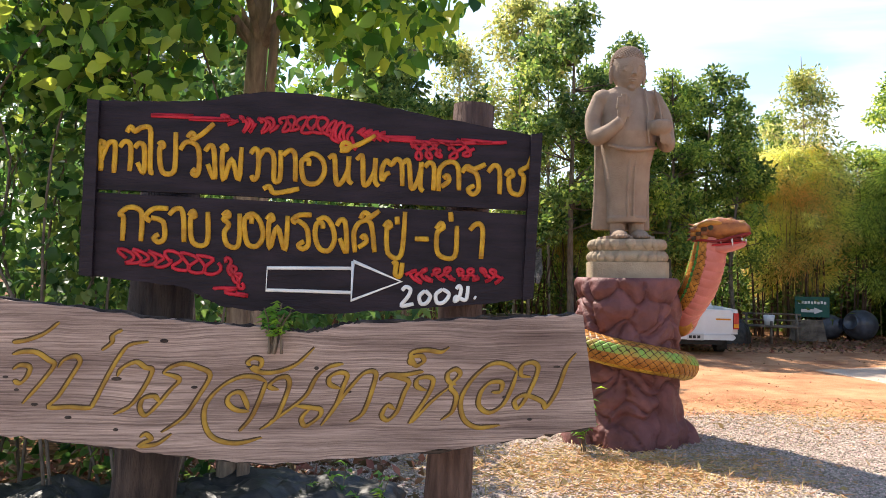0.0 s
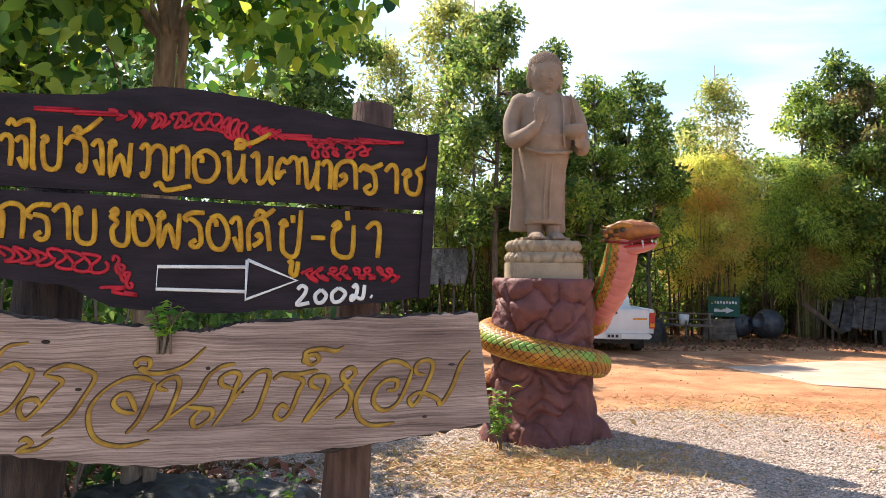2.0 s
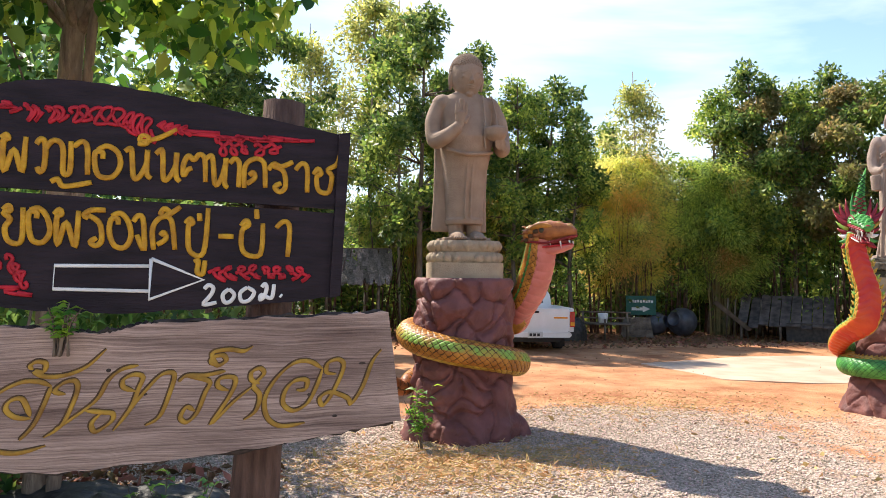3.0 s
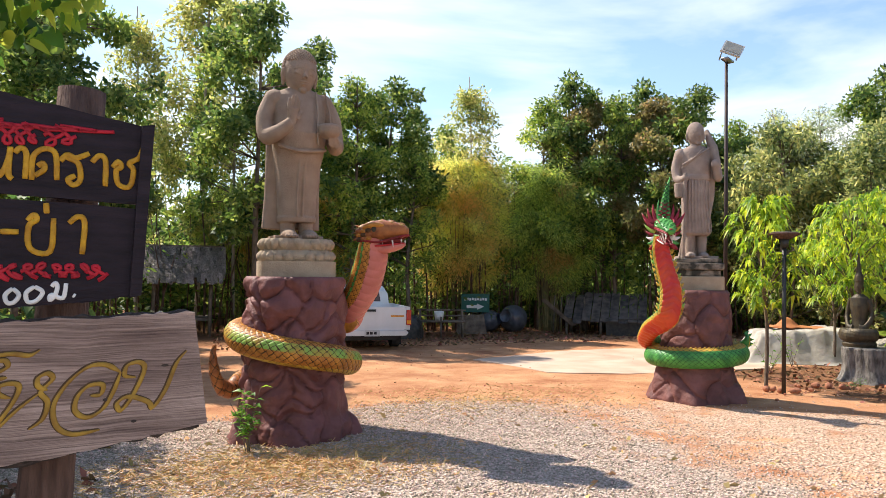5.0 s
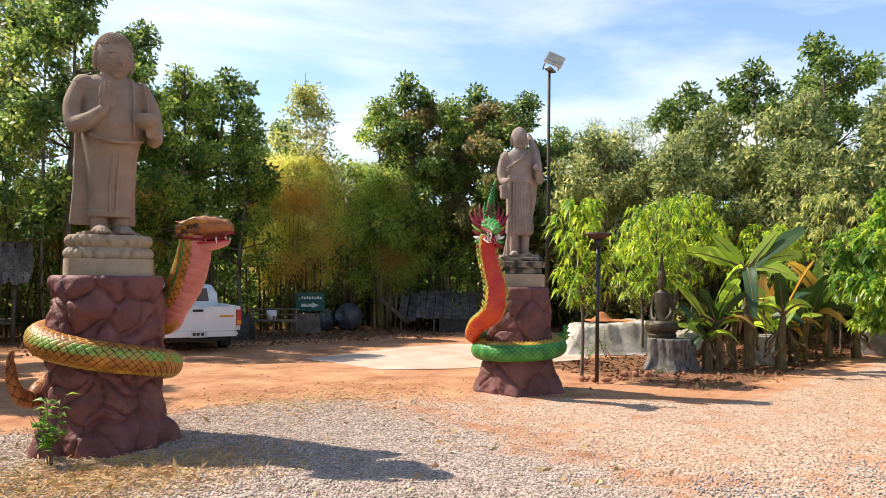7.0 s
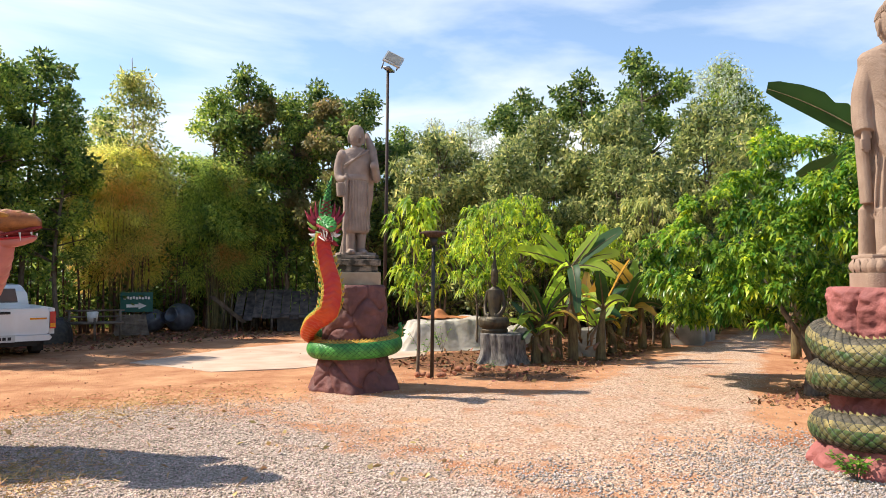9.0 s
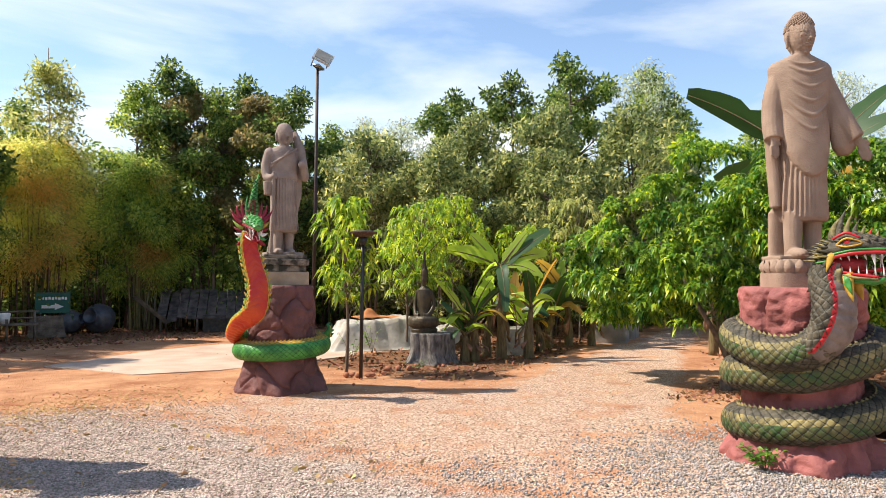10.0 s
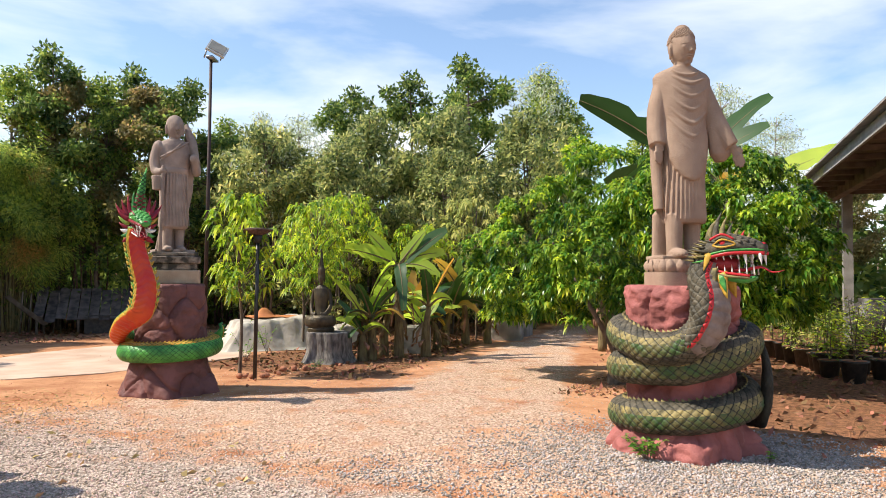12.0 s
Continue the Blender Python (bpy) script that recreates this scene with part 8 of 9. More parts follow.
def rubble(x, y, r, seed):
    s = Shape().ball((0, 0, 0), (r, r * 0.8, r * 0.7), 9, 6)
    s.v = [tuple(Vector(p) * (1 + 0.35 * noise.noise(Vector(p) * 9 + Vector((seed, 0, 0))))) for p in s.v]
    return solid("laterite_stone", s, SOIL_CLODS, pose(x, y, r * 0.4, 0, 0, seed * 40), "rough red-brown laterite stone on the ground", "stone", "laterite stones", smooth=False)


_rng = np.random.default_rng(17)
for _k in range(24):
    _t = _rng.uniform()
    rubble(8.6 + 3.4 * _t + _rng.normal(0, 0.25), 8.75 + 0.5 * _t + _rng.normal(0, 0.35), _rng.uniform(0.025, 0.075), _k)


# ---- parked pickup ----
def pickup():
    ob = thing("pickup_truck", pose(5.18, 16.1, 0, 0, 0, -7.8), "white pickup truck parked with its tailgate shut", "car")

    def shell(rows, n=4):
        """Cross sections (y, half width, z low, z high) joined into a body with slightly rounded corners."""
        s = Shape()
        pts, faces = [], []
        for y, w, a, b in rows:
            r = 0.05
            pts += [(-w + r, y, a), (w - r, y, a), (w, y, a + r), (w, y, b - r), (w - r, y, b), (-w + r, y, b), (-w, y, b - r), (-w, y, a + r)]
        for i in range(len(rows) - 1):
            for j in range(8):
                p, q = i * 8 + j, i * 8 + (j + 1) % 8
                faces.append((p, q, q + 8, p + 8))
        faces += [tuple(range(8))[::-1], tuple((len(rows) - 1) * 8 + j for j in range(8))]
        return s.add(pts, faces)

    bed = Shape()
    for x in (-0.86, 0.86):
        bed.box((x, 1.15, 0.72), (0.09, 2.15, 0.52))
    bed.box((0, 2.2, 0.72), (1.7, 0.06, 0.52))
    bed.box((0, 1.15, 0.50), (1.7, 2.15, 0.06))
    part("cargo_bed", bed, CAR_WHITE, ob, "", False)
    gate = part("tailgate", shell([(0.02, 0.80, 0.46, 0.975), (0.07, 0.81, 0.45, 0.985)]), CAR_WHITE, ob, "", False)
    part("gate_panel", Shape().box((0, 0.012, 0.72), (1.30, 0.012, 0.34)), CAR_WHITE, gate, "", False)
    for x in (-0.50, 0.60):
        part("reflector", Shape().box((x, 0.006, 0.775), (0.30, 0.01, 0.035)), AMBER, gate, "amber reflector strip", False)
    part("gate_handle", Shape().box((0, 0.0, 0.90), (0.22, 0.014, 0.05)), DARK_TRIM, gate, "", False)
    part("cab", shell([(2.25, 0.80, 0.55, 1.0), (2.26, 0.76, 0.55, 1.28), (2.45, 0.70, 0.55, 1.42), (3.4, 0.70, 0.55, 1.44), (3.9, 0.76, 0.55, 1.1), (4.9, 0.82, 0.45, 0.95), (5.05, 0.78, 0.45, 0.80)]), CAR_WHITE, ob, "", False)
    part("rear_window", Shape().slab([(-0.58, 1.03), (0.58, 1.03), (0.52, 1.34), (-0.52, 1.34)], 0.03, 2.24), GLASS_DARK, ob, "", False)
    for q in (-1, 1):
        part("side_window", Shape().box((q * 0.745, 3.0, 1.18), (0.03, 1.0, 0.26)), GLASS_DARK, ob, "", False)
        lamp = part("tail_lamp", Shape().box((q * 0.865, 0.06, 0.74), (0.105, 0.10, 0.34)), LAMP_RED, ob, "red tail lamp", False)
        part("clear_lens", Shape().box((q * 0.865, 0.008, 0.64), (0.09, 0.012, 0.08)), AMBER, lamp, "", False)
        for y in (1.1, 4.1):
            wheel = part("wheel", Shape().tube([(q * 0.62, y, 0.31), (q * 0.64, y, 0.31), (q * 0.82, y, 0.31), (q * 0.84, y, 0.31)], [0.27, 0.32, 0.32, 0.27], 28), RUBBER, ob)
            part("rim", Shape().tube([(q * 0.80, y, 0.31), (q * 0.85, y, 0.31)], [0.18, 0.16], 20), STEEL, wheel)
    part("bumper", shell([(-0.06, 0.84, 0.34, 0.45), (0.08, 0.86, 0.33, 0.46)]), CAR_WHITE, ob, "", False)
    part("number_plate", Shape().box((0.02, -0.066, 0.40), (0.34, 0.012, 0.14)), PLATE_GREY, ob, "", False)
    for k, x in enumerate((-0.08, 0.0, 0.09)):
        part("plate_mark", Shape().box((x, -0.075, 0.40), (0.06, 0.006, 0.06)), DARK_TRIM, ob, "", False)
    part("underbody", Shape().box((0, 2.4, 0.33), (1.2, 4.6, 0.2)), DARK_TRIM, ob, "", False)
    part("mud_flap", Shape().box((0.72, 0.72, 0.22), (0.22, 0.02, 0.28)), RUBBER, ob, "", False)
    part("mud_flap", Shape().box((-0.72, 0.72, 0.22), (0.22, 0.02, 0.28)), RUBBER, ob, "", False)


pickup()


# ---- far edge of the yard ----
def hut():
    ob = thing("thatched_hut", pose(0.95, 22.0, 0, 0, 0, -5), "small open hut with a grey thatched roof", "hut")
    rng = np.random.default_rng(5)
    for q in (-1, 1):
        s = Shape()
        for row in range(7):
            for k in range(34):
                x = -1.55 + 3.1 * k / 33 + rng.normal(0, 0.03)
                t = row / 7
                y0, z0 = q * (0.05 + 0.95 * t), 2.42 - 0.86 * t
                y1, z1 = y0 + q * 0.24, z0 - 0.24 + rng.normal(0, 0.02)
                s.add([(x - 0.06, y0, z0 + 0.02), (x + 0.06, y0, z0 + 0.02), (x + 0.06 + rng.normal(0, 0.02), y1, z1), (x - 0.06 + rng.normal(0, 0.02), y1, z1), (x, y0, z0 - 0.03), (x, y1, z1 - 0.03)], [(0, 1, 2, 3), (0, 3, 5, 4), (1, 4, 5, 2), (0, 4, 1), (3, 2, 5)])
        part("thatch", s, THATCH, ob, "grey overlapping thatch", False)
    for x in (-1.4, -0.2, 1.25):
        for y in (-0.75, 0.75):
            part("post", Shape().tube([(x, y, -0.05), (x + 0.02, y, 1.75)], 0.05, 8), OLDWOOD, ob)
    part("ridge_pole", Shape().tube([(-1.6, 0, 2.44), (1.6, 0, 2.44)], 0.04, 8), OLDWOOD, ob)
    part("platform", Shape().box((0, 0, 0.45), (2.6, 1.4, 0.08)), OLDWOOD, ob, "", False)


hut()


def bamboo_bench():
    ob = thing("bamboo_bench", pose(8.25, 19.55, 0, 0, 0, -22), "weathered bamboo bench with a low rail", "bench")
    for x in (-0.6, 0, 0.6):
        for y in (-0.25, 0.25):
            part("leg", Shape().tube([(x, y, -0.03), (x, y, 0.56 if y < 0 else 0.72)], 0.03, 8), OLDWOOD, ob)
    for k in range(7):
        part("slat", Shape().tube([(-0.68, -0.27 + 0.09 * k, 0.42), (0.68, -0.27 + 0.09 * k, 0.42)], 0.026, 7), OLDWOOD, ob)
    for z in (0.56, 0.72):
        part("rail", Shape().tube([(-0.7, 0.27, z), (0.7, 0.27, z)], 0.024, 7), OLDWOOD, ob)
    solid("white_bucket", Shape().rings([(0.445, 0.11, 0.11, 0, 0), (0.70, 0.14, 0.14, 0, 0), (0.71, 0.12, 0.12, 0, 0)], 20), WHITE, pose(8.15, 19.45, 0), "white plastic bucket standing on a bamboo bench", "bucket")


bamboo_bench()
_cloth = Shape()
_cloth.add([(x, 0.03 * math.sin(7 * x + 5 * z), z) for z in (0, 0.2, 0.4, 0.6) for x in (-0.35 + 0.12 * z, 0, 0.35 - 0.3 * z)], [(i * 3 + j, i * 3 + j + 1, i * 3 + j + 4, i * 3 + j + 3) for i in range(3) for j in range(2)])
_ob = solid("orange_cloth", _cloth, ROBE_ORANGE, pose(4.3, 20.3, 0.9, 0, 12, -10), "faded orange cloth hung on a stake", "cloth")
_ob.modifiers.new("thickness", "SOLIDIFY").thickness = 0.01
solid("stake", Shape().tube([(0, 0, -0.05), (0.02, 0, 1.55)], 0.025, 7), OLDWOOD, pose(4.3, 20.34, 0), "weathered stake with a cloth tied to it", "stake", "stakes")
solid("blue_crate", Shape().rings([(0, 0.28, 0.2, 0, 0), (0.26, 0.3, 0.22, 0, 0), (0.27, 0.27, 0.19, 0, 0)], 32, power=0.2), BLUE_PAINT, pose(3.4, 20.6, 0), "blue plastic crate on the ground by a hut", "crate", smooth=False)
lump("dark_basin", 7.1, 19.3, 0.5, 0.4, 0.62, BLACK_PLASTIC, "dark covered basin beside a bench", "basin", 12, 0.06)


def woven_panel():
    ob = thing("woven_panel", pose(9.35, 19.9, 0, -12, 0, -20), "leaning panel of woven brown bamboo", "panel")
    for k in range(15):
        part("slat", Shape().box((0, 0.008 * (k % 2), 0.03 + 0.038 * k), (0.9 - 0.012 * k, 0.012, 0.034)), OLDWOOD, ob, "", False)
    for x in (-0.36, 0.0, 0.36):
        part("stile", Shape().tube([(x, 0.03, 0), (x, 0.03, 0.6)], 0.014, 6), OLDWOOD, ob)


woven_panel()


def clay_jar(x, y, r, mat, label, turn=0.0, lying=True):
    s = Shape().rings([(-0.95 * r, 0.45 * r, 0.45 * r, 0, 0), (-0.8 * r, 0.72 * r, 0.72 * r, 0, 0), (-0.4 * r, 0.96 * r, 0.96 * r, 0, 0), (0, r, r, 0, 0), (0.4 * r, 0.93 * r, 0.93 * r, 0, 0), (0.8 * r, 0.66 * r, 0.66 * r, 0, 0), (0.95 * r, 0.48 * r, 0.48 * r, 0, 0), (1.08 * r, 0.52 * r, 0.52 * r, 0, 0), (1.09 * r, 0.42 * r, 0.42 * r, 0, 0), (0.9 * r, 0.38 * r, 0.38 * r, 0, 0)], 32)
    return solid("water_jar", s, mat, pose(x, y, 0.97 * r, 78 if lying else 0, 0, turn), label, "jar", "water jars")


clay_jar(11.08, 20.6, 0.42, JAR_GLAZE, "large dark glazed water jar lying on its side", -60)
clay_jar(10.45, 21.0, 0.34, JAR_GLAZE, "dark water jar half hidden behind another", 30)


def arrow_board():
    ob = thing("green_arrow_sign", pose(9.95, 20.95, 0, 0, 0, -24), "green board with a white arrow on two stakes", "sign")
    part("board", Shape().box((0, 0, 0.87), (0.86, 0.03, 0.56)), GREEN_BOARD, ob, "", False)
    for x in (-0.3, 0.3):
        part("stake", Shape().tube([(x, 0.04, -0.05), (x, 0.04, 1.1)], 0.022, 7), OLDWOOD, ob)
    part("arrow", Shape().slab([(-0.27, 0.72), (0.05, 0.72), (0.05, 0.67), (0.27, 0.765), (0.05, 0.86), (0.05, 0.81), (-0.27, 0.81)], 0.008, -0.024), WHITE, ob, "white arrow", False)
    for k in range(9):
        part("lettering_bar", Shape().box((-0.32 + 0.08 * k, -0.02, 0.985 + 0.012 * (k % 2)), (0.058, 0.008, 0.075)), WHITE, ob, "", False)


arrow_board()


def lean_to():
    ob = thing("lean_to", pose(13.45, 19.3, 0, 0, 0, -38), "collapsed lean-to of dark boards over black boxes", "shelter")
    rng = np.random.default_rng(3)
    for k in range(9):
        s = Shape()
        x = -1.1 + 0.27 * k
        j = rng.normal(0, 0.03)
        s.add([(x, -0.75, 0.42 + j), (x + 0.25, -0.75, 0.42 + j), (x + 0.25, 0.6, 1.22 + j), (x, 0.6, 1.22 + j), (x, -0.75, 0.39 + j), (x + 0.25, -0.75, 0.39 + j), (x + 0.25, 0.6, 1.19 + j), (x, 0.6, 1.19 + j)], [(0, 1, 2, 3), (7, 6, 5, 4), (0, 4, 5, 1), (1, 5, 6, 2), (2, 6, 7, 3), (3, 7, 4, 0)])
        part("board", s, DARKWOOD, ob, "", False)
    for x in (-1.0, 0.0, 1.2):
        part("prop", Shape().tube([(x, 0.55, -0.05), (x, 0.55, 1.22)], 0.035, 7), OLDWOOD, ob)
        part("prop", Shape().tube([(x, -0.7, -0.05), (x, -0.7, 0.42)], 0.035, 7), OLDWOOD, ob)
    part("box", Shape().box((0.75, -0.2, 0.24), (1.2, 0.9, 0.5)), BLACK_PLASTIC, ob, "black box under the boards", False)
    part("slanted_board", Shape().add([(-1.75, -0.9, 1.02), (-1.62, -0.95, 1.06), (-0.7, -0.95, 0.3), (-0.82, -0.9, 0.25), (-1.75, -0.87, 1.0), (-1.62, -0.92, 1.04), (-0.7, -0.92, 0.28), (-0.82, -0.87, 0.23)], [(0, 1, 2, 3), (7, 6, 5, 4), (0, 4, 5, 1), (1, 5, 6, 2), (2, 6, 7, 3), (3, 7, 4, 0)]), OLDWOOD, ob, "", False)


lean_to()


def stake_row():
    rng = np.random.default_rng(9)
    for k in range(6):
        x, y = 12.2 + 0.16 * k, 20.1 - 0.12 * k
        h = rng.uniform(0.7, 1.2)
        solid("stake", Shape().tube([(0, 0, -0.05), (rng.normal(0, 0.05), rng.normal(0, 0.05), h)], 0.022, 7), OLDWOOD, pose(x, y, 0), "thin weathered wooden stake in the ground", "stake", "stakes")


stake_row()

# ---- open shed by the drive ----
def shed():
    ob = thing("open_shed", Matrix(), "open concrete-posted shed with a grey sheet roof", "shed")
    e0, e1 = Vector((8.6, -0.66, 3.70)), Vector((19.7, 1.53, 3.74))
    along = (e1 - e0).normalized()
    inward = Vector((along.y, -along.x, 0)).normalized()
    up = Vector((0, 0, 1))
    r0, r1 = e0 + inward * 5 + up * 1.5, e1 + inward * 5 + up * 1.5

    def plank(a, b, c, d, t, name, mat, label=""):
        s = Shape().add([a, b, c, d, a - up * t, b - up * t, c - up * t, d - up * t], [(0, 1, 2, 3), (7, 6, 5, 4), (0, 4, 5, 1), (1, 5, 6, 2), (2, 6, 7, 3), (3, 7, 4, 0)])
        return part(name, s, mat, ob, label, False)

    n = 14
    for k in range(n):
        a, b = k / n, (k + 0.985) / n
        plank(e0.lerp(e1, a) - inward * 0.12, e0.lerp(e1, b) - inward * 0.12, r0.lerp(r1, b), r0.lerp(r1, a), 0.03, "roof_sheet", ROOF_SHEET)
    plank(e0 - up * 0.04, e1 - up * 0.04, e1 + inward * 0.04 - up * 0.04, e0 + inward * 0.04 - up * 0.04, 0.17, "fascia", ROOF_SHEET, "grey fascia board")
    plank(e0 + inward * 0.05 - up * 0.10, e1 + inward * 0.05 - up * 0.10, e1 + inward * 4.9 - up * 0.10, e0 + inward * 4.9 - up * 0.10, 0.04, "soffit", SOFFIT, "brown timber soffit")
    plank(e0 + inward * 0.62 - up * 0.15, e1 + inward * 0.62 - up * 0.15, e1 + inward * 0.78 - up * 0.15, e0 + inward * 0.78 - up * 0.15, 0.2, "beam", SOFFIT)
    for k in range(12):
        c = e0.lerp(e1, (k + 0.5) / 12) - up * 0.15
        plank(c + inward * 0.06, c + inward * 0.06 + along * 0.06, c + inward * 4.8 + along * 0.06, c + inward * 4.8, 0.08, "rafter", SOFFIT)
    for t in (0.1, 0.5, 0.985):
        for dpt in (1.0, 4.4):
            c = e0.lerp(e1, t) + inward * dpt
            part("post", Shape().box((c.x, c.y, 1.72), (0.20, 0.20, 3.66), 0.19), GREYCONCRETE, ob, "square concrete post", False)


shed()
clay_jar(20.9, -0.7, 0.5, WHITE, "white cement water jar under a shed roof", 0, False)
clay_jar(21.9, 0.1, 0.55, BLACK_PLASTIC, "dark water jar under a shed roof", 0, False)
clay_jar(22.4, -0.8, 0.66, WHITE, "white cement water jar behind a post", 0, False)


def potted_sapling(x, y, h, seed, r=0.17):
    rng = np.random.default_rng(seed)
    ob = thing("potted_sapling", pose(x, y, 0, 0, 0, rng.uniform(0, 360)), "green sapling in a black plastic nursery pot", "potted plant", "nursery pots")
    hh = r * 1.75
    part("pot", Shape().rings([(0, r * 0.78, r * 0.78, 0, 0), (hh * 0.9, r, r, 0, 0), (hh * 0.91, r * 1.08, r * 1.08, 0, 0), (hh, r * 1.08, r * 1.08, 0, 0), (hh * 0.99, r * 0.95, r * 0.95, 0, 0)], 20), BLACK_PLASTIC, ob)
    part("potting_soil", Shape().rings([(hh * 0.8, r * 0.9, r * 0.9, 0, 0), (hh * 0.995, r * 0.9, r * 0.9, 0, 0)], 18), SOIL_CLODS, ob)
    st = Shape()
    C, D = [], []
    for k in range(3):
        tip = np.array([rng.normal(0, 0.12), rng.normal(0, 0.12), hh + h * rng.uniform(0.6, 1)])
        limb_shape(st, spline([(rng.normal(0, 0.03), rng.normal(0, 0.03), hh * 0.9), tuple(tip * [0.4, 0.4, 0.6]), tuple(tip)], 4), 0.010, 0.004, 6)
        for q in range(42):
            t = rng.uniform(0.40, 1.05)
            a = rng.uniform(0, 6.28)
            s = rng.uniform(0.02, 0.22)
            C.append(tip * [t, t, t] + [math.cos(a) * s, math.sin(a) * s, rng.normal(0, 0.05)])
            D.append([math.cos(a), math.sin(a), 0.3])
    part("stem", st, BARK, ob)
    V, F = bent_leaves(rng, np.array(C), np.array(D), 0.13, 0.055, 0.4)
    part("foliage", fast_mesh("foliage", V, F, MANGO_YOUNG if seed % 3 else LEAF_PALE), None, ob)
    return ob


_rng = np.random.default_rng(23)
for _k, (_x, _y) in enumerate([(14.0, 0.25), (14.5, 0.62), (15.0, 0.72), (15.5, 0.86), (14.7, -0.15), (15.3, 0.2), (16.0, 1.12), (16.4, 1.35), (16.9, 1.55), (17.3, 1.85), (16.2, 0.6), (16.9, 0.9), (17.5, 1.3), (17.9, 2.1), (15.9, -0.05), (16.8, 0.3), (17.6, 0.7), (18.2, 1.5), (14.3, -0.55), (18.3, 2.4)]):
    potted_sapling(_x, _y, _rng.uniform(0.6, 1.15), _k, _rng.uniform(0.16, 0.22))


# ---- loose ground cover ----
def concrete_pad():
    s = Shape()
    out = [(6.7, 13.9), (7.0, 12.4), (7.1, 11.6), (8.4, 11.0), (10.2, 10.9), (11.6, 10.9), (13.2, 12.4), (12.4, 14.4), (11.2, 15.0), (9.4, 14.9)]
    n = len(out)
    s.add([(x, y, 0.005) for x, y in out] + [(x, y, -0.06) for x, y in out], [tuple(range(n))] + [(i, i + n, (i + 1) % n + n, (i + 1) % n) for i in range(n)])
    return solid("pavement", s, CONCRETE, Matrix(), "pale pinkish concrete pad in the yard", "pavement", kind="structure", smooth=False)


concrete_pad()


def scatter(name, count, area, size, mat, label, category, seed, zone=None, shape="stone", z=0.0):
    """Loose bits too many to count, strewn where zone allows."""
    rng = np.random.default_rng(seed)
    x = rng.uniform(area[0], area[1], count * 3)
    y = rng.uniform(area[2], area[3], count * 3)
    if zone:
        keep = zone(x, y) > rng.uniform(0, 1, count * 3)
        x, y = x[keep], y[keep]
    x, y = x[:count], y[:count]
    n = len(x)
    r = size * rng.uniform(0.5, 1.5, n) ** 1.4
    g = 0.012 * np.sin(1.9 * x + 0.6 * y) * np.cos(1.3 * y - 0.5 * x) - 0.012
    if shape == "stone":
        base = np.array([[1, 0, 0], [0, 1, 0], [-1, 0, 0], [0, -1, 0], [0, 0, 0.8], [0, 0, -0.7]], float)
        V = base[None] * r[:, None, None] * rng.uniform(0.6, 1.25, (n, 6, 1)) + rng.normal(0, 0.12, (n, 6, 3)) * r[:, None, None]
        a = rng.uniform(0, 6.28, n)
        c, s = np.cos(a)[:, None], np.sin(a)[:, None]
        V = np.stack([V[..., 0] * c - V[..., 1] * s, V[..., 0] * s + V[..., 1] * c, V[..., 2]], -1)
        V = V + np.stack([x, y, g + 0.35 * r + z], 1)[:, None, :]
        F = np.array([[0, 1, 4], [1, 2, 4], [2, 3, 4], [3, 0, 4], [1, 0, 5], [2, 1, 5], [3, 2, 5], [0, 3, 5]])
        F = (np.arange(n) * 6)[:, None, None] + F[None]
        V, F = V.reshape(-1, 3), F.reshape(-1, 3)
    else:
        d = rand_dirs(rng, n) * [1, 1, 0.22 if shape == "straw" else 0.35]
        V, F = leaf_arrays(rng, np.stack([x, y, g + 0.006 + z], 1), d + [0, 0, 0.08], size, size * (0.11 if shape == "straw" else 0.55), fold=0.2)
    me = fast_mesh(name, V, F, mat)
    return solid(name, me, None, Matrix(), label, category, kind="stuff")


def gravel_zone(x, y):
    z = zones(x, y)
    return np.clip(z["gravel"] * 1.1 - 0.1, 0, 1)


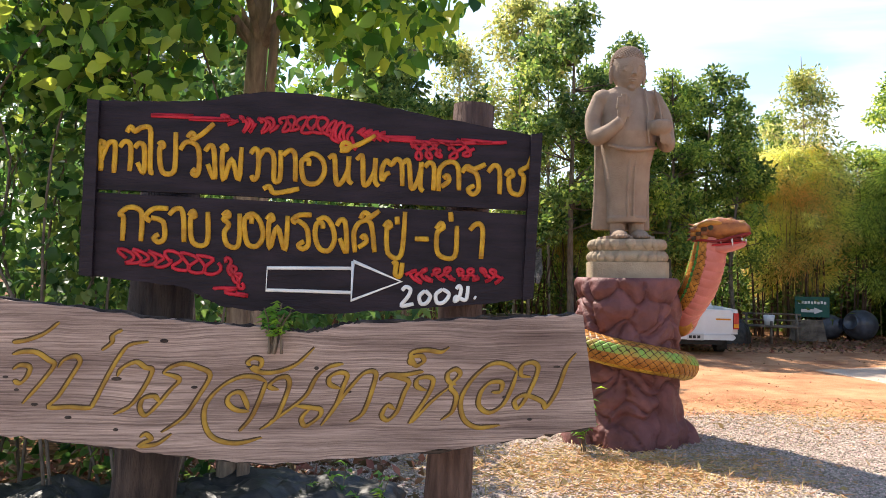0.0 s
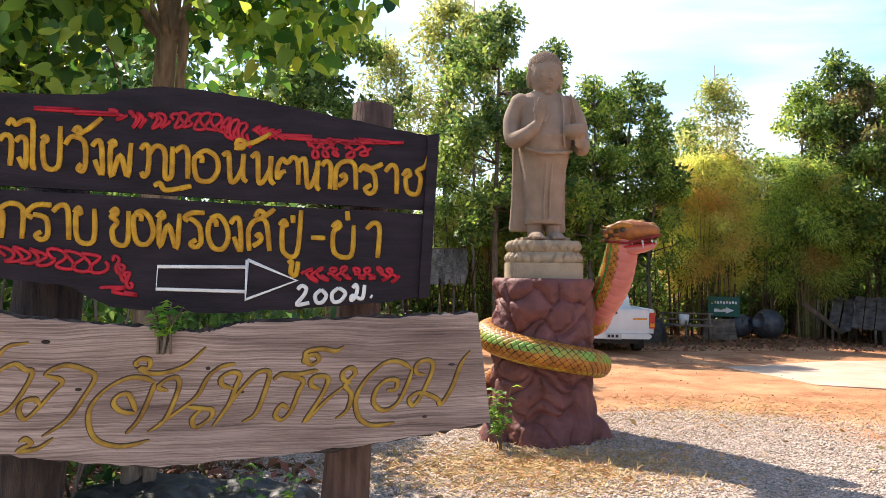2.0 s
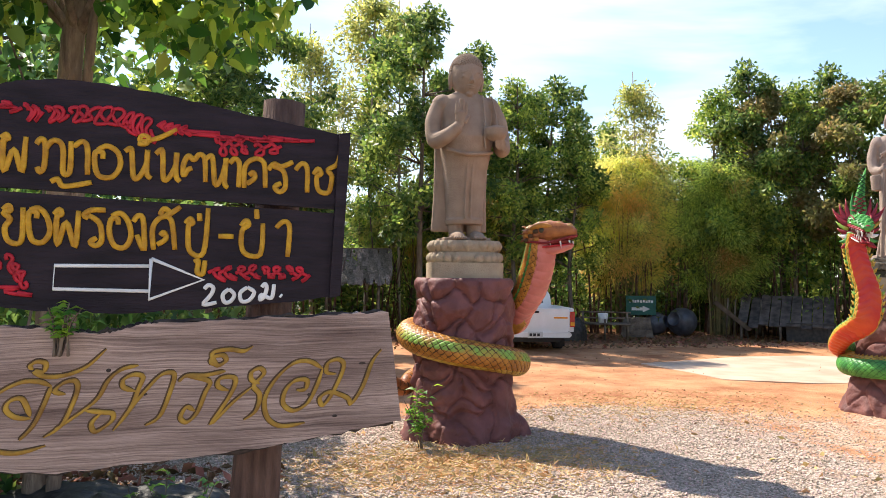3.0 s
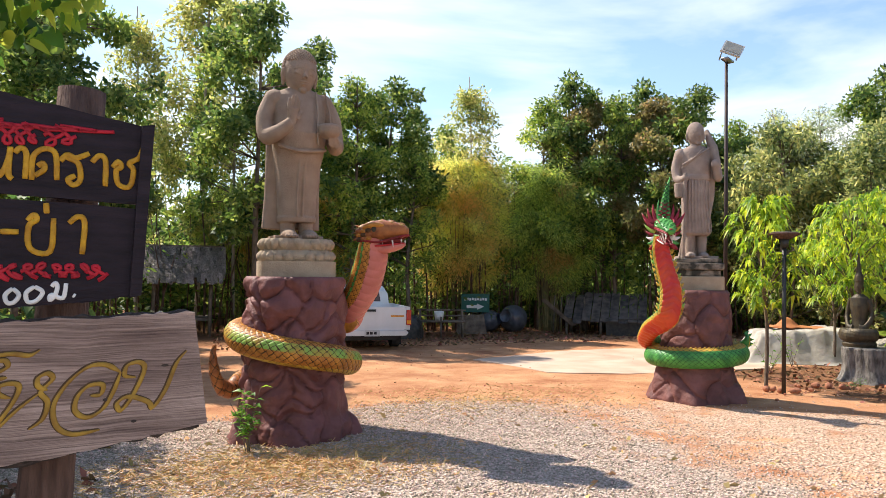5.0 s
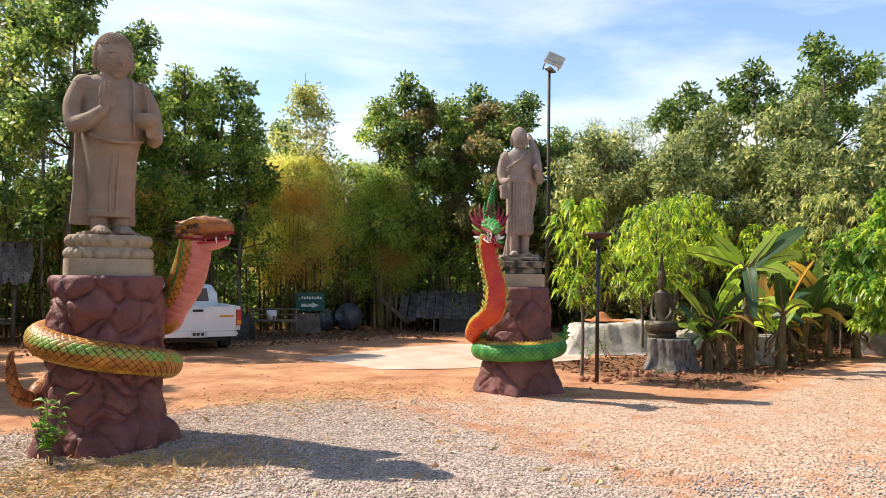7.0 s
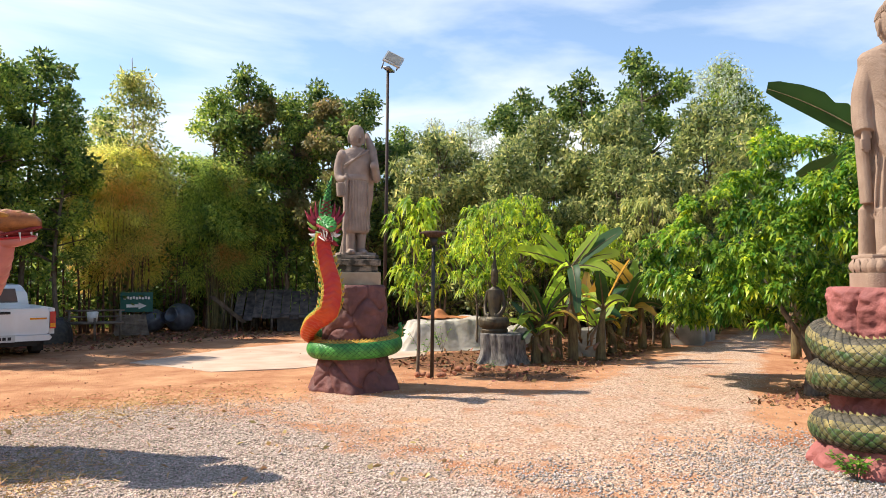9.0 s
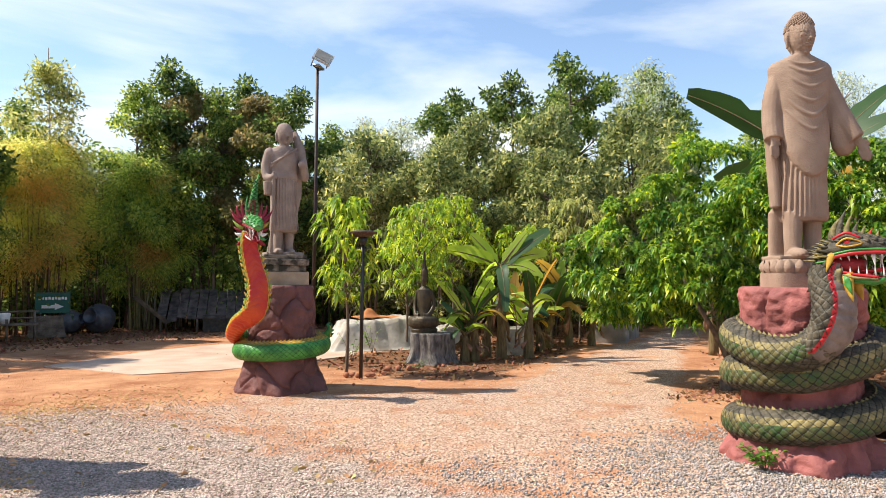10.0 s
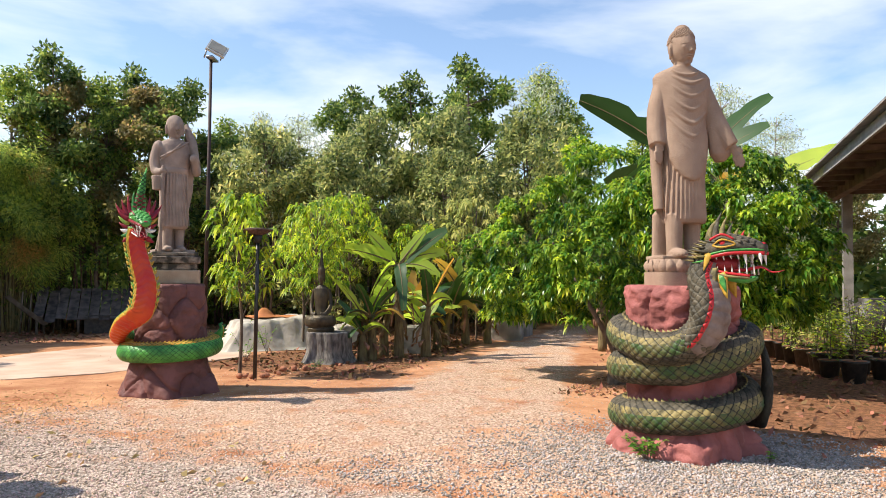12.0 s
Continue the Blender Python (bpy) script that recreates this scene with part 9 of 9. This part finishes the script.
scatter("gravel", 72000, (-2.5, 7.5, 3.2, 9.8), 0.0088, STONES, "loose grey gravel stones", "gravel", 1, gravel_zone)
scatter("gravel", 16000, (5.5, 9.3, -0.4, 4.0), 0.011, material("dull grey gravel stones", (0.46, 0.41, 0.365), (0.30, 0.265, 0.23), 5, 0.9, 0.3, 60, island=0.45), "loose grey gravel stones round a salmon rock", "gravel", 2, gravel_zone)
scatter("gravel", 10000, (3.0, 14, 2.5, 9.5), 0.0085, material("pinkish gravel stones", (0.60, 0.44, 0.32), (0.48, 0.33, 0.23), 5, 0.9, 0.3, 60, island=0.4), "loose pinkish gravel on the drive", "gravel", 3, lambda x, y: zones(x, y)["pale"] * 0.9 + 0.1)
scatter("soil_clods", 700, (2.5, 16, 7.5, 18), 0.012, SOIL_CLODS, "small red-brown soil clods", "soil", 4)
scatter("straw", 17000, (-0.5, 4.2, 5.2, 8.2), 0.10, STRAW, "patches of dry yellow straw", "straw", 5, lambda x, y: zones(x, y)["straw"] * 1.1 - 0.12, "straw")
scatter("straw", 4500, (2.5, 7, 7.6, 10.6), 0.08, STRAW, "thin dry straw on soil", "straw", 6, lambda x, y: zones(x, y)["straw"], "straw")
scatter("fallen_leaves", 5000, (8.2, 22, -1, 13), 0.11, DRYLEAF, "brown fallen leaves", "leaves", 7, lambda x, y: zones(x, y)["litter"], "leaf")
scatter("fallen_leaves", 2500, (-3.5, 0.2, 3.6, 7), 0.12, DRYLEAF, "brown fallen leaves below the boards", "leaves", 8, lambda x, y: 0.3 + zones(x, y)["litter"], "leaf")
scatter("fallen_leaves", 3000, (2, 18, 17, 22), 0.12, DRYLEAF, "brown fallen leaves along the wood", "leaves", 9, None, "leaf")
scatter("fallen_leaves", 160, (0, 6, 4.0, 8.5), 0.09, STRAW, "scattered pale dry leaves on gravel", "leaves", 10, None, "leaf")
scatter("fallen_leaves", 320, (10.5, 12.6, 2.7, 3.9), 0.07, DRYLEAF, "brown fallen leaves round a mango trunk", "leaves", 11, lambda x, y: np.exp(-((x - 11.3) ** 2 / 1.6 + (y - 3.6) ** 2 / 0.9)), "leaf")
